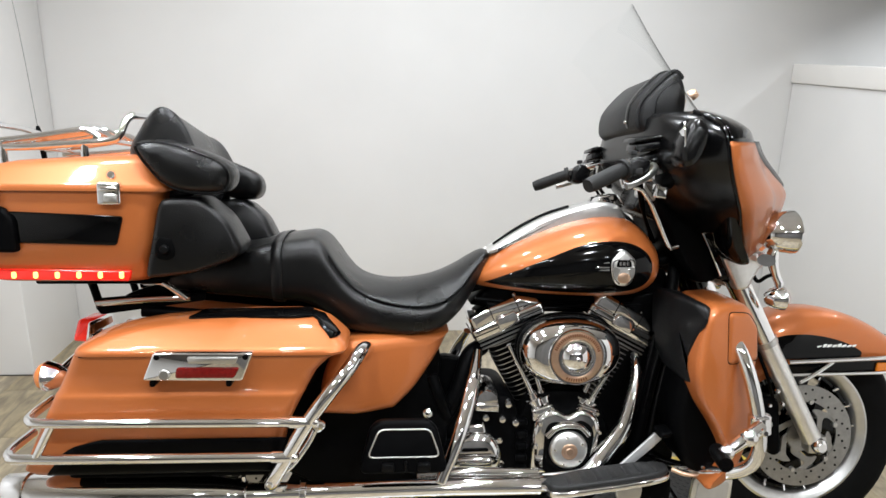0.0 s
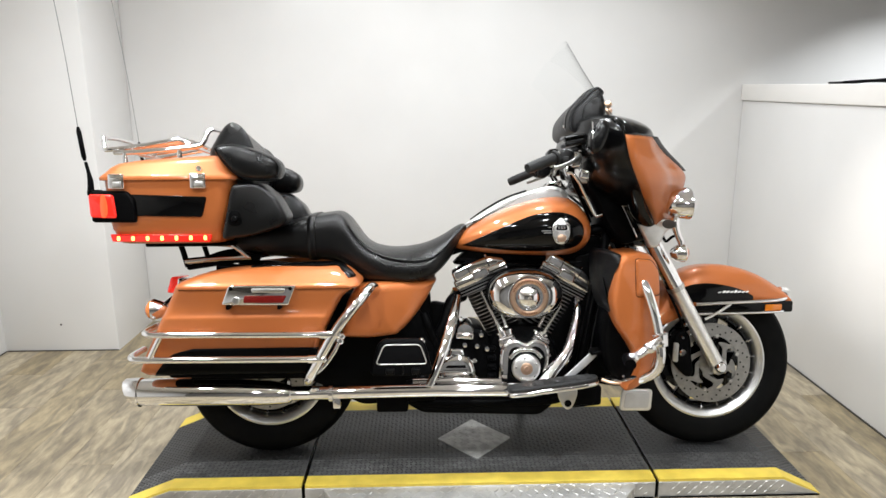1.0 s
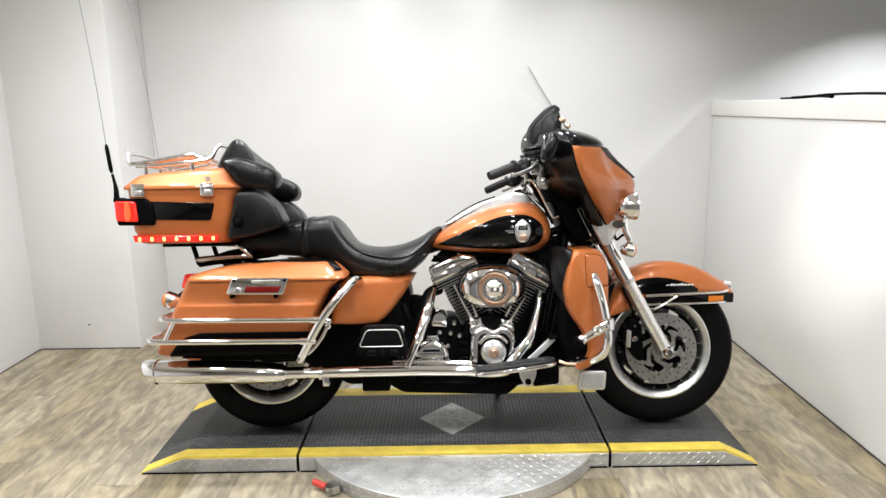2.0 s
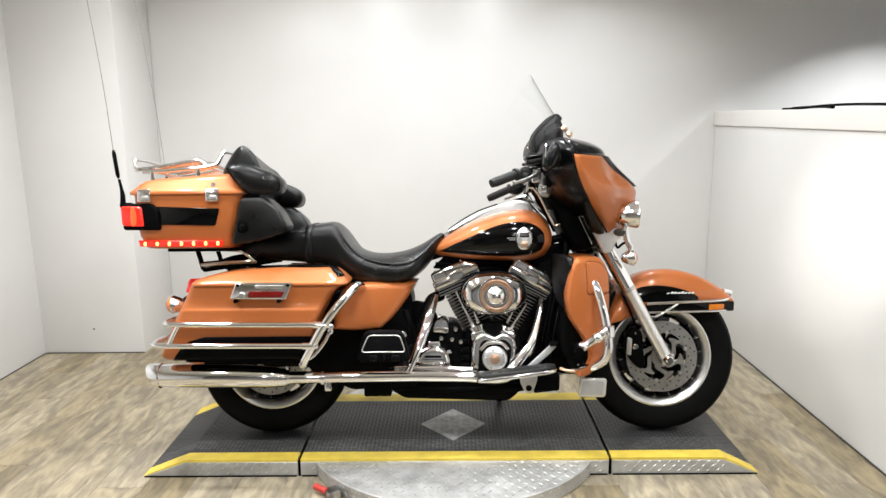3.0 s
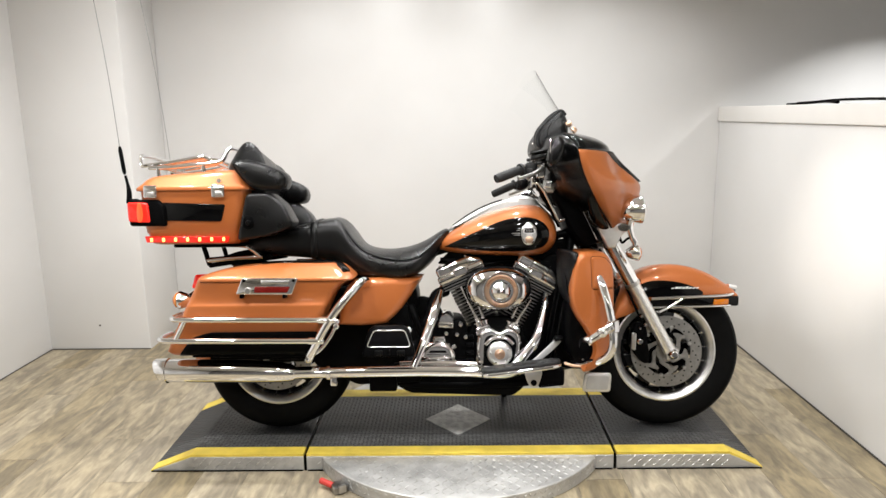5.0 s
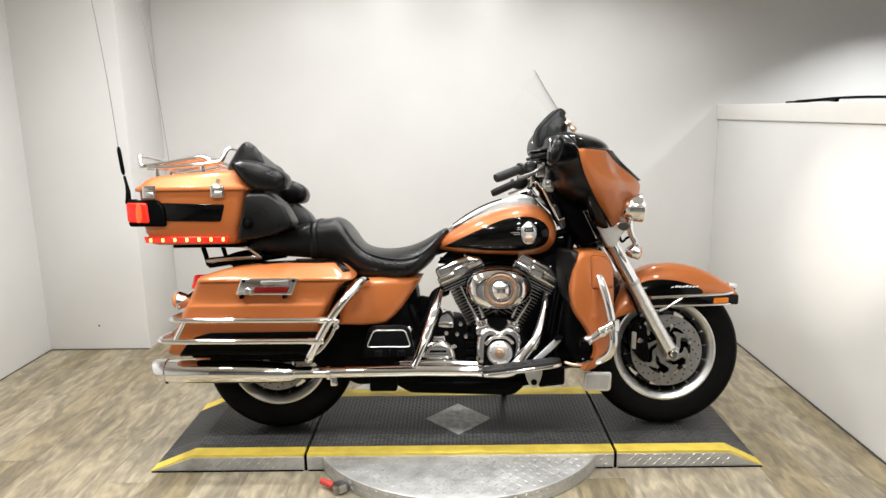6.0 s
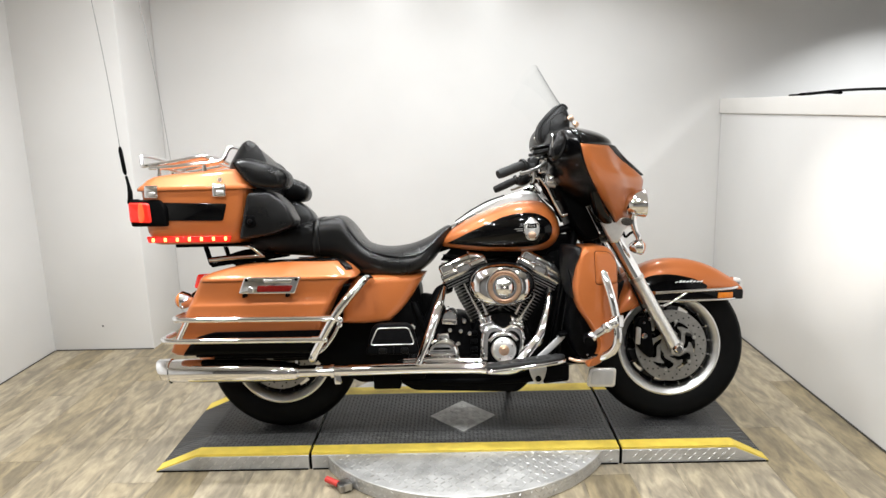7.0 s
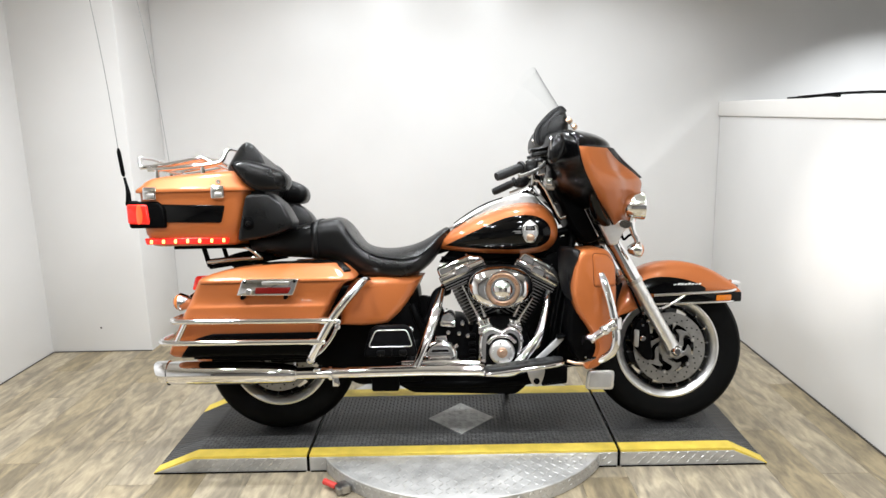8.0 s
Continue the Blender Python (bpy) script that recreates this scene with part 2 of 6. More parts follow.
        t = t.normalized() if t.length > 1e-9 else Vector((1, 0))
        out.append(ring[i] + Vector((-t[1], t[0])) * s * d)
    return out


def skin(rings, cap=True, closed=True):
    g = Geo()
    n = len(rings[0])
    for r in rings:
        g.v += [tuple(p) for p in r]
    for i in range(len(rings) - 1):
        for k in range(n if closed else n - 1):
            a, b = i * n + k, i * n + (k + 1) % n
            g.f.append((a, b, b + n, a + n))
    if cap:
        g.f.append(tuple(range(n - 1, -1, -1)))
        g.f.append(tuple(range((len(rings) - 1) * n, len(rings) * n)))
    return g


def pad(outline, sections):
    """A form with a side outline (x, z), cut across by sections of (y, inset)."""
    ring = [Vector((p[0], p[1])) for p in outline]
    area = abs(sum(ring[i].cross(ring[(i + 1) % len(ring)]) for i in range(len(ring)))) / 2
    mean = math.sqrt(area / math.pi)
    out = []
    for y, d in sections:
        r = inset(ring, min(d, 0.007)) if d else ring
        if d > 0.007:
            c = sum(r, Vector((0, 0))) / len(r)
            k = 1 - min(0.8, (d - 0.007) / mean)
            r = [c + (p - c) * k for p in r]
        out.append([(p[0], y, p[1]) for p in r])
    return skin(out)


def slab(outline, y0, y1, r=0.006, seg=3):
    """A plate with rounded edges between y0 and y1."""
    s = 1 if y1 > y0 else -1
    secs = [(y0 + s * r * (1 - math.cos(math.pi / 2 * k / seg)), r * (1 - math.sin(math.pi / 2 * k / seg))) for k in range(seg + 1)]
    secs += [(y1 - s * r * (1 - math.cos(math.pi / 2 * k / seg)), r * (1 - math.sin(math.pi / 2 * k / seg))) for k in range(seg, -1, -1)]
    return pad(outline, secs)


def box(x0, x1, y0, y1, z0, z1, r=0.004):
    return slab(rounded([(x0, z0), (x1, z0), (x1, z1), (x0, z1)], max(r * 1.5, 0.001), 3), y0, y1, r, 2)


def lathe(profile, centre, axis, seg=32, a0=0.0, a1=360.0):
    """Turn a profile of (radius, height) round an axis."""
    q = Vector(axis).to_track_quat("Z", "X").to_matrix()
    full = abs(a1 - a0) > 359.9
    n = seg if full else seg + 1
    rings = []
    for r, h in profile:
        rings.append([Vector(centre) + q @ Vector((r * math.cos(radians(a0 + (a1 - a0) * k / seg)), r * math.sin(radians(a0 + (a1 - a0) * k / seg)), h)) for k in range(n)])
    return skin(rings, cap=profile[0][0] > 1e-5 and full and profile[0] != profile[-1], closed=full)


def tube(path, radius, seg=10, per=5, smooth=True, cap=True, flat=1.0):
    pts = spline(path, per, False) if smooth and len(path) > 2 else [Vector(p) for p in path]
    n = len(pts)
    radii = radius if isinstance(radius, (list, tuple)) else [radius] * 2
    rings, up = [], None
    for i, p in enumerate(pts):
        t = (pts[min(i + 1, n - 1)] - pts[max(i - 1, 0)]).normalized()
        if up is None:
            up = t.cross(Vector((0, 1, 0)))
            up = t.cross(Vector((1, 0, 0))) if up.length < 0.1 else up
        up = (up - t * up.dot(t)).normalized()
        side = t.cross(up)
        f = i / max(n - 1, 1) * (len(radii) - 1)
        k = min(int(f), len(radii) - 2)
        r = radii[k] * (1 - f + k) + radii[k + 1] * (f - k)
        rings.append([p + (up * math.cos(a) + side * math.sin(a) * flat) * r for a in [2 * math.pi * j / seg for j in range(seg)]])
    return skin(rings, cap)


def ball(c, r, seg=14, squash=(1, 1, 1)):
    prof = [(max(1e-5, r * math.sin(math.pi * k / 8)), -r * math.cos(math.pi * k / 8)) for k in range(9)]
    g = lathe(prof, (0, 0, 0), (0, 0, 1), seg)
    return g.bend(lambda x, y, z: (c[0] + x * squash[0], c[1] + y * squash[1], c[2] + z * squash[2]))


def bolt(c, r=0.007, axis=(0, -1, 0), h=0.006):
    return lathe([(1e-5, h), (r * 0.6, h), (r, h * 0.4), (r, -h)], c, axis, 10)


def mesh_of(name, geo, mat, angle=38):
    me = bpy.data.meshes.new(name)
    me.from_pydata([tuple(p) for p in geo.v], [], geo.f)
    me.update()
    bm = bmesh.new()
    bm.from_mesh(me)
    bmesh.ops.remove_doubles(bm, verts=bm.verts, dist=1e-6)
    bmesh.ops.recalc_face_normals(bm, faces=bm.faces)
    bm.to_mesh(me)
    bm.free()
    me.shade_smooth()
    me.set_sharp_from_angle(angle=radians(angle))
    me.materials.append(mat)
    return me


def part(name, geo, mat, parent, label="", angle=38):
    if isinstance(geo, Many):
        return [part(name, g, mat, parent, label, angle) for g in geo.pieces]
    ob = new(name, mesh_of(name, geo, mat, angle))
    ob.parent = parent
    if label:
        tagged(ob, label)
    return ob


def thing(name, m, label, category, group="", kind=""):
    ob = new(name)
    ob.empty_display_size = 0.1
    ob.matrix_world = m
    return tagged(ob, label, category, group, kind)


def structure(name, geo, mat, label, category):
    return tagged(new(name, mesh_of(name, geo, mat)), label, category, kind="structure")


# ---------------------------------------------------------------- the room
RX, LX, BY, FY = 1.615, -2.52, 1.63, -4.6
LEDGE = 1.394
subfloor = structure("floor", box(LX - 0.1, 4.3, FY - 0.1, BY + 0.12, -0.12, -0.012, 0.002), M_SCUFF, "wood-look vinyl plank floor in grey and tan", "floor")
structure("wall_back", box(LX - 0.1, 4.3, BY, BY + 0.12, -0.02, CEIL, 0.002), M_WALL, "smooth white painted back wall", "wall")
structure("wall_pier", box(LX - 0.05, -1.914, 1.156, BY - 0.003, -0.011, CEIL, 0.006), M_WALL, "projecting white wall section in the corner", "wall")
structure("wall_left", box(LX - 0.12, LX, FY, BY, -0.02, CEIL, 0.002), M_WALL, "smooth white painted side wall", "wall")
structure("wall_right", box(RX, RX + 0.13, -2.2, BY - 0.003, -0.011, LEDGE - 0.091, 0.003), M_WALL, "white half-height side wall", "wall")
structure("trim_ledge", box(RX - 0.012, RX + 0.15, -2.22, BY - 0.003, LEDGE - 0.090, LEDGE, 0.004), M_WALL_CAP, "white cap board along the half wall", "trim")
# two unseen walls: pale one brightens reflections at right, dark one gives chrome contrast
structure("wall_far", box(4.2, 4.3, FY, BY, -0.02, CEIL, 0.002), M_WALL, "unseen white wall added beyond the half wall for reflections", "wall")
structure("wall_behind", box(LX, 4.2, FY - 0.1, FY, -0.02, CEIL, 0.002), M_BEHIND, "unseen dark grey wall added for reflections", "wall")
structure("ceiling", box(LX - 0.1, 4.3, FY - 0.1, BY + 0.1, CEIL, CEIL + 0.1, 0.002), M_CEIL, "plain off-white ceiling", "ceiling")

structure("trim_joint_right", box(RX - 0.006, RX - 0.0005, -2.2, BY - 0.005, 0.0, 0.007, 0.001), M_SCUFF, "dark gap between half wall and floor", "trim")
structure("trim_joint_left", box(LX + 0.0005, LX + 0.005, FY + 0.01, 1.15, 0.0, 0.005, 0.001), M_SCUFF, "dark gap between side wall and floor", "trim")
structure("trim_joint_pier", box(LX + 0.006, -1.914, 1.151, 1.1555, 0.0, 0.005, 0.001), M_SCUFF, "dark gap between wall and floor", "trim")

# a fixture for each lamp, the added unseen ones included
for lx, ly in LAMPS:
    dl = thing("downlight", pose(lx, ly, CEIL), "round white ceiling downlight, unseen, most added as fill", "lamp", "ceiling downlights")
    part("trim_ring", lathe([(0.068, 0.0), (0.068, -0.012), (0.075, -0.016), (0.088, -0.008), (0.09, 0.0)], (0, 0, 0), (0, 0, 1), 28), M_WALL_CAP, dl)
    part("can", lathe([(1e-5, -0.004), (0.066, -0.004), (0.066, -0.001), (1e-5, -0.001)], (0, 0, 0), (0, 0, 1), 28), M_CEIL, dl)
# made-up body for the added spot, out of view
spot = thing("track_spotlight", pose(-0.9, -1.9, CEIL), "small black spotlight, unseen, added for the half wall's bright patch", "lamp")
part("stem", tube([(0, 0, 0), (0, 0, -0.1)], 0.008), M_DARK, spot)
part("head", lathe([(0.036, -0.10), (0.045, -0.09), (0.045, 0.03), (0.041, 0.03), (0.041, -0.03)], (0, 0, -0.2), (2.52, 1.95, -1.6), 20), M_DARK, spot)

# something black lying along the ledge
strap = thing("folded_strap", pose(RX + 0.06, 0.35, LEDGE), "thin black strap lying on the half wall", "strap")
part("band", tube([(0.0, 0.52, 0.004), (-0.02, 0.30, 0.006), (0.0, 0.12, 0.016), (0.01, -0.1, 0.018), (-0.01, -0.35, 0.014), (0.0, -0.62, 0.006)], 0.006, flat=1.6), M_DARK, strap)
part("end_loop", tube([(-0.03, 0.36, 0.006), (0.01, 0.2, 0.012), (-0.02, 0.02, 0.007)], 0.007, flat=1.4), M_DARK, strap)

hole = thing("wall_plug", pose(-2.21, 1.155, 0.15), "tiny dark screw hole plug in the wall", "screw")
part("plug", lathe([(1e-5, 0.002), (0.004, 0.002), (0.006, -0.001)], (0, 0, 0), (0, -1, 0), 10), M_SCUFF, hole)

# ---------------------------------------------------------------- the lift platform
PY, PZ, GL, GR = 0.318, 0.07, -0.660, 0.557


def lugs(points, length, width, height, ang=45):
    """Raised tread lugs, alternating in direction."""
    g = Geo()
    for k, (x, y, z, flip) in enumerate(points):
        a = radians(ang if flip else -ang)
        c, s = math.cos(a), math.sin(a)
        ring = [(-length / 2, 0), (0, -width / 2), (length / 2, 0), (0, width / 2)]
        top = [(-length / 4, 0), (0, -width / 5), (length / 4, 0), (0, width / 5)]
        base = len(g.v)
        g.v += [(x + u * c - w * s, y + u * s + w * c, z) for u, w in ring]
        g.v += [(x + u * c - w * s, y + u * s + w * c, z + height) for u, w in top]
        g.f += [(base + i, base + (i + 1) % 4, base + 4 + (i + 1) % 4, base + 4 + i) for i in range(4)]
        g.f.append((base + 4, base + 5, base + 6, base + 7))
    return g


def stuff(name, geo, mat, parent, label=""):
    me = bpy.data.meshes.new(name)
    me.from_pydata([tuple(p) for p in geo.v], [], geo.f)
    me.materials.append(mat)
    ob = new(name, me)
    ob.parent = parent
    return tagged(ob, label, kind="stuff")


def grid(x0, x1, y0, y1, step, z, keep=lambda x, y: True):
    pts = []
    nx, ny = int((x1 - x0) / step), int((y1 - y0) / step)
    for i in range(nx + 1):
        for j in range(ny + 1):
            x, y = x0 + i * step, y0 + j * step
            if keep(x, y):
                pts.append((x, y, z, (i + j) % 2))
    return pts


def deck_section(name, x0, x1, label, low_end=None):
    """One section of the platform: pan, rubber mat with tread, worn strip, yellow edges, tread-plate sides."""
    t = thing(name, pose(0, 0.018, 0), label, "platform", "lift platform sections")
    xs = [x0, x1]
    if low_end is not None:
        xs = [low_end, x0, x1] if low_end < x0 else [x0, x1, low_end]
    z_at = lambda x: PZ if x0 - 1e-6 <= x <= x1 + 1e-6 else 0.004

    def sheet(y0, y1, lift, thick, cut=0.0):
        g = Geo()
        for x in xs:
            z = z_at(x) + lift
            g.v += [(x, y0, z), (x, y1, z), (x, y1, z - thick), (x, y0, z - thick)]
        for i in range(len(xs) - 1):
            for k in range(4):
                a, b = i * 4 + k, i * 4 + (k + 1) % 4
                g.f.append((a, b, b + 4, a + 4))
        n = 4 * (len(xs) - 1)
        g.f += [(3, 2, 1, 0), (n, n + 1, n + 2, n + 3)]
        return g

    part("mat", sheet(-0.150, 0.235, 0.0, 0.008), M_MAT, t, "black tread rubber mat", 20)
    part("worn_strip", sheet(-0.258, -0.150, -0.001, 0.008), M_MATWORN, t, "worn grey rubber strip", 20)
    part("yellow_edge", sheet(-PY, -0.258, 0.0, 0.010), M_YELLOW, t, "yellow safety stripe", 20)
    part("yellow_edge", sheet(0.235, PY, 0.0, 0.010), M_YELLOW, t, "yellow safety stripe", 20)
    # side skirts
    for s in (-1, 1):
        prof = [(x, 0.0) for x in (xs[0], xs[-1])] + [(x, max(0.001, z_at(x) - 0.011)) for x in reversed(xs)]
        g = slab(prof, s * (PY - 0.006), s * (PY + 0.002), 0.001, 1)
        sk = part("side_plate", g, M_PLATE, t, "bright aluminium tread-plate side", 20)
        pts = grid(min(xs) + 0.05, max(xs) - 0.03, 0.014, 0.055, 0.019, 0.0, lambda x, z: z < z_at(x) - 0.01 or x0 < x < x1)
        part("foot_strip", box(min(xs) + 0.004, max(xs) - 0.004, s * (PY + 0.0045) - 0.002, s * (PY + 0.0045) + 0.002, 0.0, 0.005, 0.001), M_DARK, sk)
        lg = lugs([(x, y, z, True) for x, y, z, f in pts if f], 0.026, 0.007, 0.002).bend(lambda x, y, z: (x, s * (PY + 0.002 + z), y))
        stuff("tread_pattern", lg, M_LUG, sk)
    return t


deck = deck_section("platform_centre", GL + 0.006, GR - 0.006, "centre deck of a lift with black rubber mat and yellow edges")
ramp_l = deck_section("platform_end", -1.112, GL - 0.006, "end ramp of the lift with black rubber mat and yellow edges", -1.277)
ramp_r = deck_section("platform_end", GR + 0.006, 1.0, "end ramp of the lift with black rubber mat and yellow edges", 1.133)


def outside(x, y):
    return abs(x + 0.055) / 0.15 + abs(y + 0.018) / 0.16 > 1


def small_tread(x0, x1, owner):
    slope = lambda x: PZ if -1.112 < x < 1.0 else (PZ - (PZ - 0.004) * ((-1.112 - x) / 0.165 if x < 0 else (x - 1.0) / 0.133))
    pts = [(x, y, slope(x), f) for x, y, z, f in grid(x0, x1, -0.246, 0.228, 0.0165, PZ, outside)]
    stuff("tread", lugs(pts, 0.016, 0.0065, 0.0016), M_MAT, owner)


small_tread(GL + 0.02, GR - 0.02, deck)
small_tread(-1.265, GL - 0.02, ramp_l)
small_tread(GR + 0.02, 1.122, ramp_r)
for n in range(2):
    seamx = (GL, GR)[n]
    part("joint", box(seamx - 0.0045, seamx + 0.0045, -PY, PY, 0.0, PZ - 0.012, 0.001), M_DARK, deck, "dark gap between the sections")

# diamond-shaped metal plate let into the mat
dia = [(-0.055 - 0.141, -0.018), (-0.055, -0.018 - 0.152), (-0.055 + 0.141, -0.018), (-0.055, -0.018 + 0.152)]
dplate = Geo()
for z in (PZ - 0.004, PZ + 0.003):
    dplate.v += [(x, y, z) for x, y in rounded(dia, 0.008, 3)]
nd = len(dplate.v) // 2
dplate.f = [tuple(range(nd, 2 * nd))] + [(i, (i + 1) % nd, nd + (i + 1) % nd, nd + i) for i in range(nd)]
M_CAST = material("grey_cast_plate", (0.46, 0.455, 0.44), 0.5, metal=0.4, noise_scale=28, var=0.45, bump=0.5, bump_scale=70)
plate = part("diamond_plate", dplate, M_CAST, deck, "grey diamond-shaped metal plate", 30)
pts = grid(-0.2, 0.09, -0.17, 0.14, 0.024, PZ + 0.003, lambda x, y: abs(x + 0.055) / 0.141 + abs(y + 0.018) / 0.152 < 0.86)
stuff("tread_pattern", lugs(pts, 0.02, 0.008, 0.0016), M_CAST, plate)

# round turntable plate under the deck
disc = thing("turntable_plate", pose(-0.055, 0.018, 0.0), "round aluminium tread-plate base under the lift deck", "platform")
DR, DZ = 0.625, 0.056
rim_prof = [(DR - 0.003, 0.0), (DR, 0.002), (DR, DZ - 0.003), (DR - 0.003, DZ), (0.2, DZ)]
top = part("disc", lathe(rim_prof, (0, 0, 0), (0, 0, 1), 96), M_PLATE, disc, "", 30)
pts = grid(-0.61, 0.61, -0.612, -0.318, 0.0265, DZ, lambda x, y: x * x + y * y < (DR - 0.018) ** 2)
stuff("tread_pattern", lugs(pts, 0.028, 0.0062, 0.0017), M_LUG, top)
side = Geo()
for k in range(80):
    for j in range(2):
        a = radians(190 + k * 2.02 + (j * 1.0))
        side.add(lugs([(0, 0, 0, (k + j) % 2)], 0.022, 0.008, 0.0018), Matrix.Translation((math.cos(a) * DR, math.sin(a) * DR, 0.018 + 0.022 * j)) @ Euler((radians(90), 0, a + radians(90))).to_matrix().to_4x4())
stuff("rim_pattern", side, M_LUG, top)

latch = thing("release_lever", pose(-0.520, -0.452, 0.0), "small steel release lever with a red sleeve on the floor", "lever")
part("bracket", box(-0.012, 0.040, -0.035, 0.018, 0.002, 0.030, 0.003).moved(pose(0, 0, 0, 0, 0, 30)), M_STEEL, latch)
part("plate", box(0.004, 0.032, -0.042, -0.030, 0.008, 0.036, 0.002).moved(pose(0, 0, 0, 0, 0, 30)), M_SATIN, latch)
part("sleeve", tube([(-0.055, 0.030, 0.026), (-0.006, 0.0, 0.022)], 0.012, 12), M_REDGRIP, latch, "red plastic sleeve")
part("pin", tube([(0.0, -0.002, 0.020), (0.05, 0.03, 0.022)], 0.007), M_STEEL, latch)

# ---------------------------------------------------------------- the motorcycle (x ahead, y left, z up from the tyres' contact)
LEAN_DEG = 11.0
bike = thing("motorcycle", pose(0, -0.05, PZ + 0.001, -LEAN_DEG, 0, 0), "copper and black touring motorcycle leaning on its stand on the lift", "motorcycle")
FW, RW, WH = 0.810, -0.807, 0.318


def stance(x, y, z):
    """Sides sit a little lower and the upper works a little longer than first drawn."""
    return (x * (1 + 0.02 * z), y, z - 0.058 * max(0.0, abs(y) - 0.05))


def P(name, geo, mat, parent=None, label="", angle=38):
    if not name.endswith("wheel") and not (parent and (parent.name + " ").split("_")[-1].startswith("wheel")) and not (parent and parent.name.startswith("brake_disc")):
        for g in (geo.pieces if isinstance(geo, Many) else [geo]):
            g.bend(stance)
    return part(name, geo, mat, parent or bike, label, angle)


def pair(name, geo, mat, parents=None, label="", angle=38):
    other = geo.mirror()
    a = P(name, geo, mat, parents[0] if parents else None, label, angle)
    b = P(name, other, mat, parents[1] if parents else None, label, angle)
    return a, b


# -- wheels
def spokes(cx, n, r0, r1, w0, w1, th, twist=0.0):
    g = Many()
    for k in range(n):
        a = 2 * math.pi * k / n
        out = [(r0, -w0), (r1, -w1), (r1, w1), (r0, w0)]
        s = slab(rounded([(x, z) for x, z in out], 0.004, 2), -th, th, 0.003, 2)
        g.add(s.moved(Matrix.Translation((cx, 0, WH)) @ Matrix.Rotation(-a, 4, "Y")))
    return g


def wheel(name, cx, half, R, label):
    w = Geo()
    w.add(lathe([(0.176, -0.030), (0.168, -0.030), (0.162, -0.022), (0.162, 0.022), (0.168, 0.030), (0.176, 0.030), (0.176, -0.030)], (cx, 0, WH), (0, 1, 0), 64))
    w.add(lathe([(0.03, -0.05), (0.05, -0.045), (0.055, -0.02), (0.055, 0.02), (0.05, 0.045), (0.03, 0.05)], (cx, 0, WH), (0, 1, 0), 32))
    wh = P(name, w, M_BLACK, None, label)
    P("spoke", spokes(cx, 9, 0.045, 0.166, 0.022, 0.030, 0.016), M_BLACK, wh)
    tp = [(0.205, -0.046), (0.212, -0.054), (0.240, -half + 0.004), (0.268, -half), (0.29, -half + 0.004), (R - 0.018, -half + 0.014), (R - 0.006, -half * 0.5), (R, -0.012),
          (R, 0.012), (R - 0.006, half * 0.5), (R - 0.018, half - 0.014), (0.29, half - 0.004), (0.268, half), (0.240, half - 0.004), (0.212, 0.054), (0.205, 0.046), (0.196, 0.0), (0.205, -0.046)]
    P("tyre", lathe(tp, (cx, 0, WH), (0, 1, 0), 96), M_RUBBER, wh, "black road tyre")
    P("rim", lathe([(0.178, -0.034), (0.187, -0.048), (0.206, -0.056), (0.2125, -0.054), (0.211, -0.045), (0.190, -0.035), (0.181, -0.02), (0.177, 0.0),
                    (0.181, 0.02), (0.190, 0.035), (0.211, 0.045), (0.2125, 0.054), (0.206, 0.056), (0.187, 0.048), (0.178, 0.034), (0.178, -0.034)], (cx, 0, WH), (0, 1, 0), 96), M_RIM, wh, "polished aluminium rim")
    g = Many()
    for k in range(18):
        a = 2 * math.pi * (k + 0.3) / 18
        g.add(tube([(cx + 0.163 * math.sin(a), -0.034, WH + 0.163 * math.cos(a)), (cx + 0.179 * math.sin(a), -0.041, WH + 0.179 * math.cos(a))], 0.0034, 6))
    P("rim_bolt", g, M_CHROME, wh)
    return wh


def brake_disc(cx, y, parent):
    d = P("brake_disc", lathe([(0.101, y - 0.0025), (0.146, y - 0.0025), (0.1465, y), (0.146, y + 0.0025), (0.101, y + 0.0025), (0.1005, y), (0.101, y - 0.0025)], (cx, 0, WH), (0, 1, 0), 72), M_STEEL, parent, "drilled steel brake disc")
    # solid dark discs stand in for the shaded drill holes
    g = Geo()
    for k in range(30):
        for j, r in enumerate((0.109, 0.122, 0.135)):
            if (k + j) % 2:
                continue
            a = 2 * math.pi * (k + 0.33 * j) / 30
            g.add(lathe([(1e-5, 0.0), (0.0033, 0.0), (0.0033, 0.007), (1e-5, 0.007)], (cx + r * math.cos(a), y - 0.0035, WH + r * math.sin(a)), (0, 1, 0), 8))
    tagged(P("drill_holes", g, M_DARK, d), kind="stuff")
    g = Many()
    for k in range(6):
        a0 = 2 * math.pi * k / 6
        arm = []
        for r, da, hw in ((0.03, 0.0, 0.0150), (0.044, 0.10, 0.0125), (0.057, 0.40, 0.018), (0.068, 0.72, 0.0135), (0.078, 0.92, 0.021), (0.088, 0.80, 0.017), (0.096, 0.60, 0.015), (0.103, 0.52, 0.024)):
            arm.append((r, a0 + da, hw))
        left = [(r * math.cos(a + hw / r), r * math.sin(a + hw / r)) for r, a, hw in arm]
        right = [(r * math.cos(a - hw / r), r * math.sin(a - hw / r)) for r, a, hw in reversed(arm)]
        out = [(cx + p[0], WH + p[1]) for p in spline(left, 5, False) + spline(right, 5, False)]
        g.add(slab(out, y - 0.002, y + 0.003, 0.001, 1))
    g.add(lathe([(0.02, y - 0.004), (0.043, y - 0.004), (0.045, y), (0.043, y + 0.004), (0.02, y + 0.004)], (cx, 0, WH), (0, 1, 0), 32))
    P("carrier_arm", g, M_STEEL, d, "cast aluminium disc carrier arm")
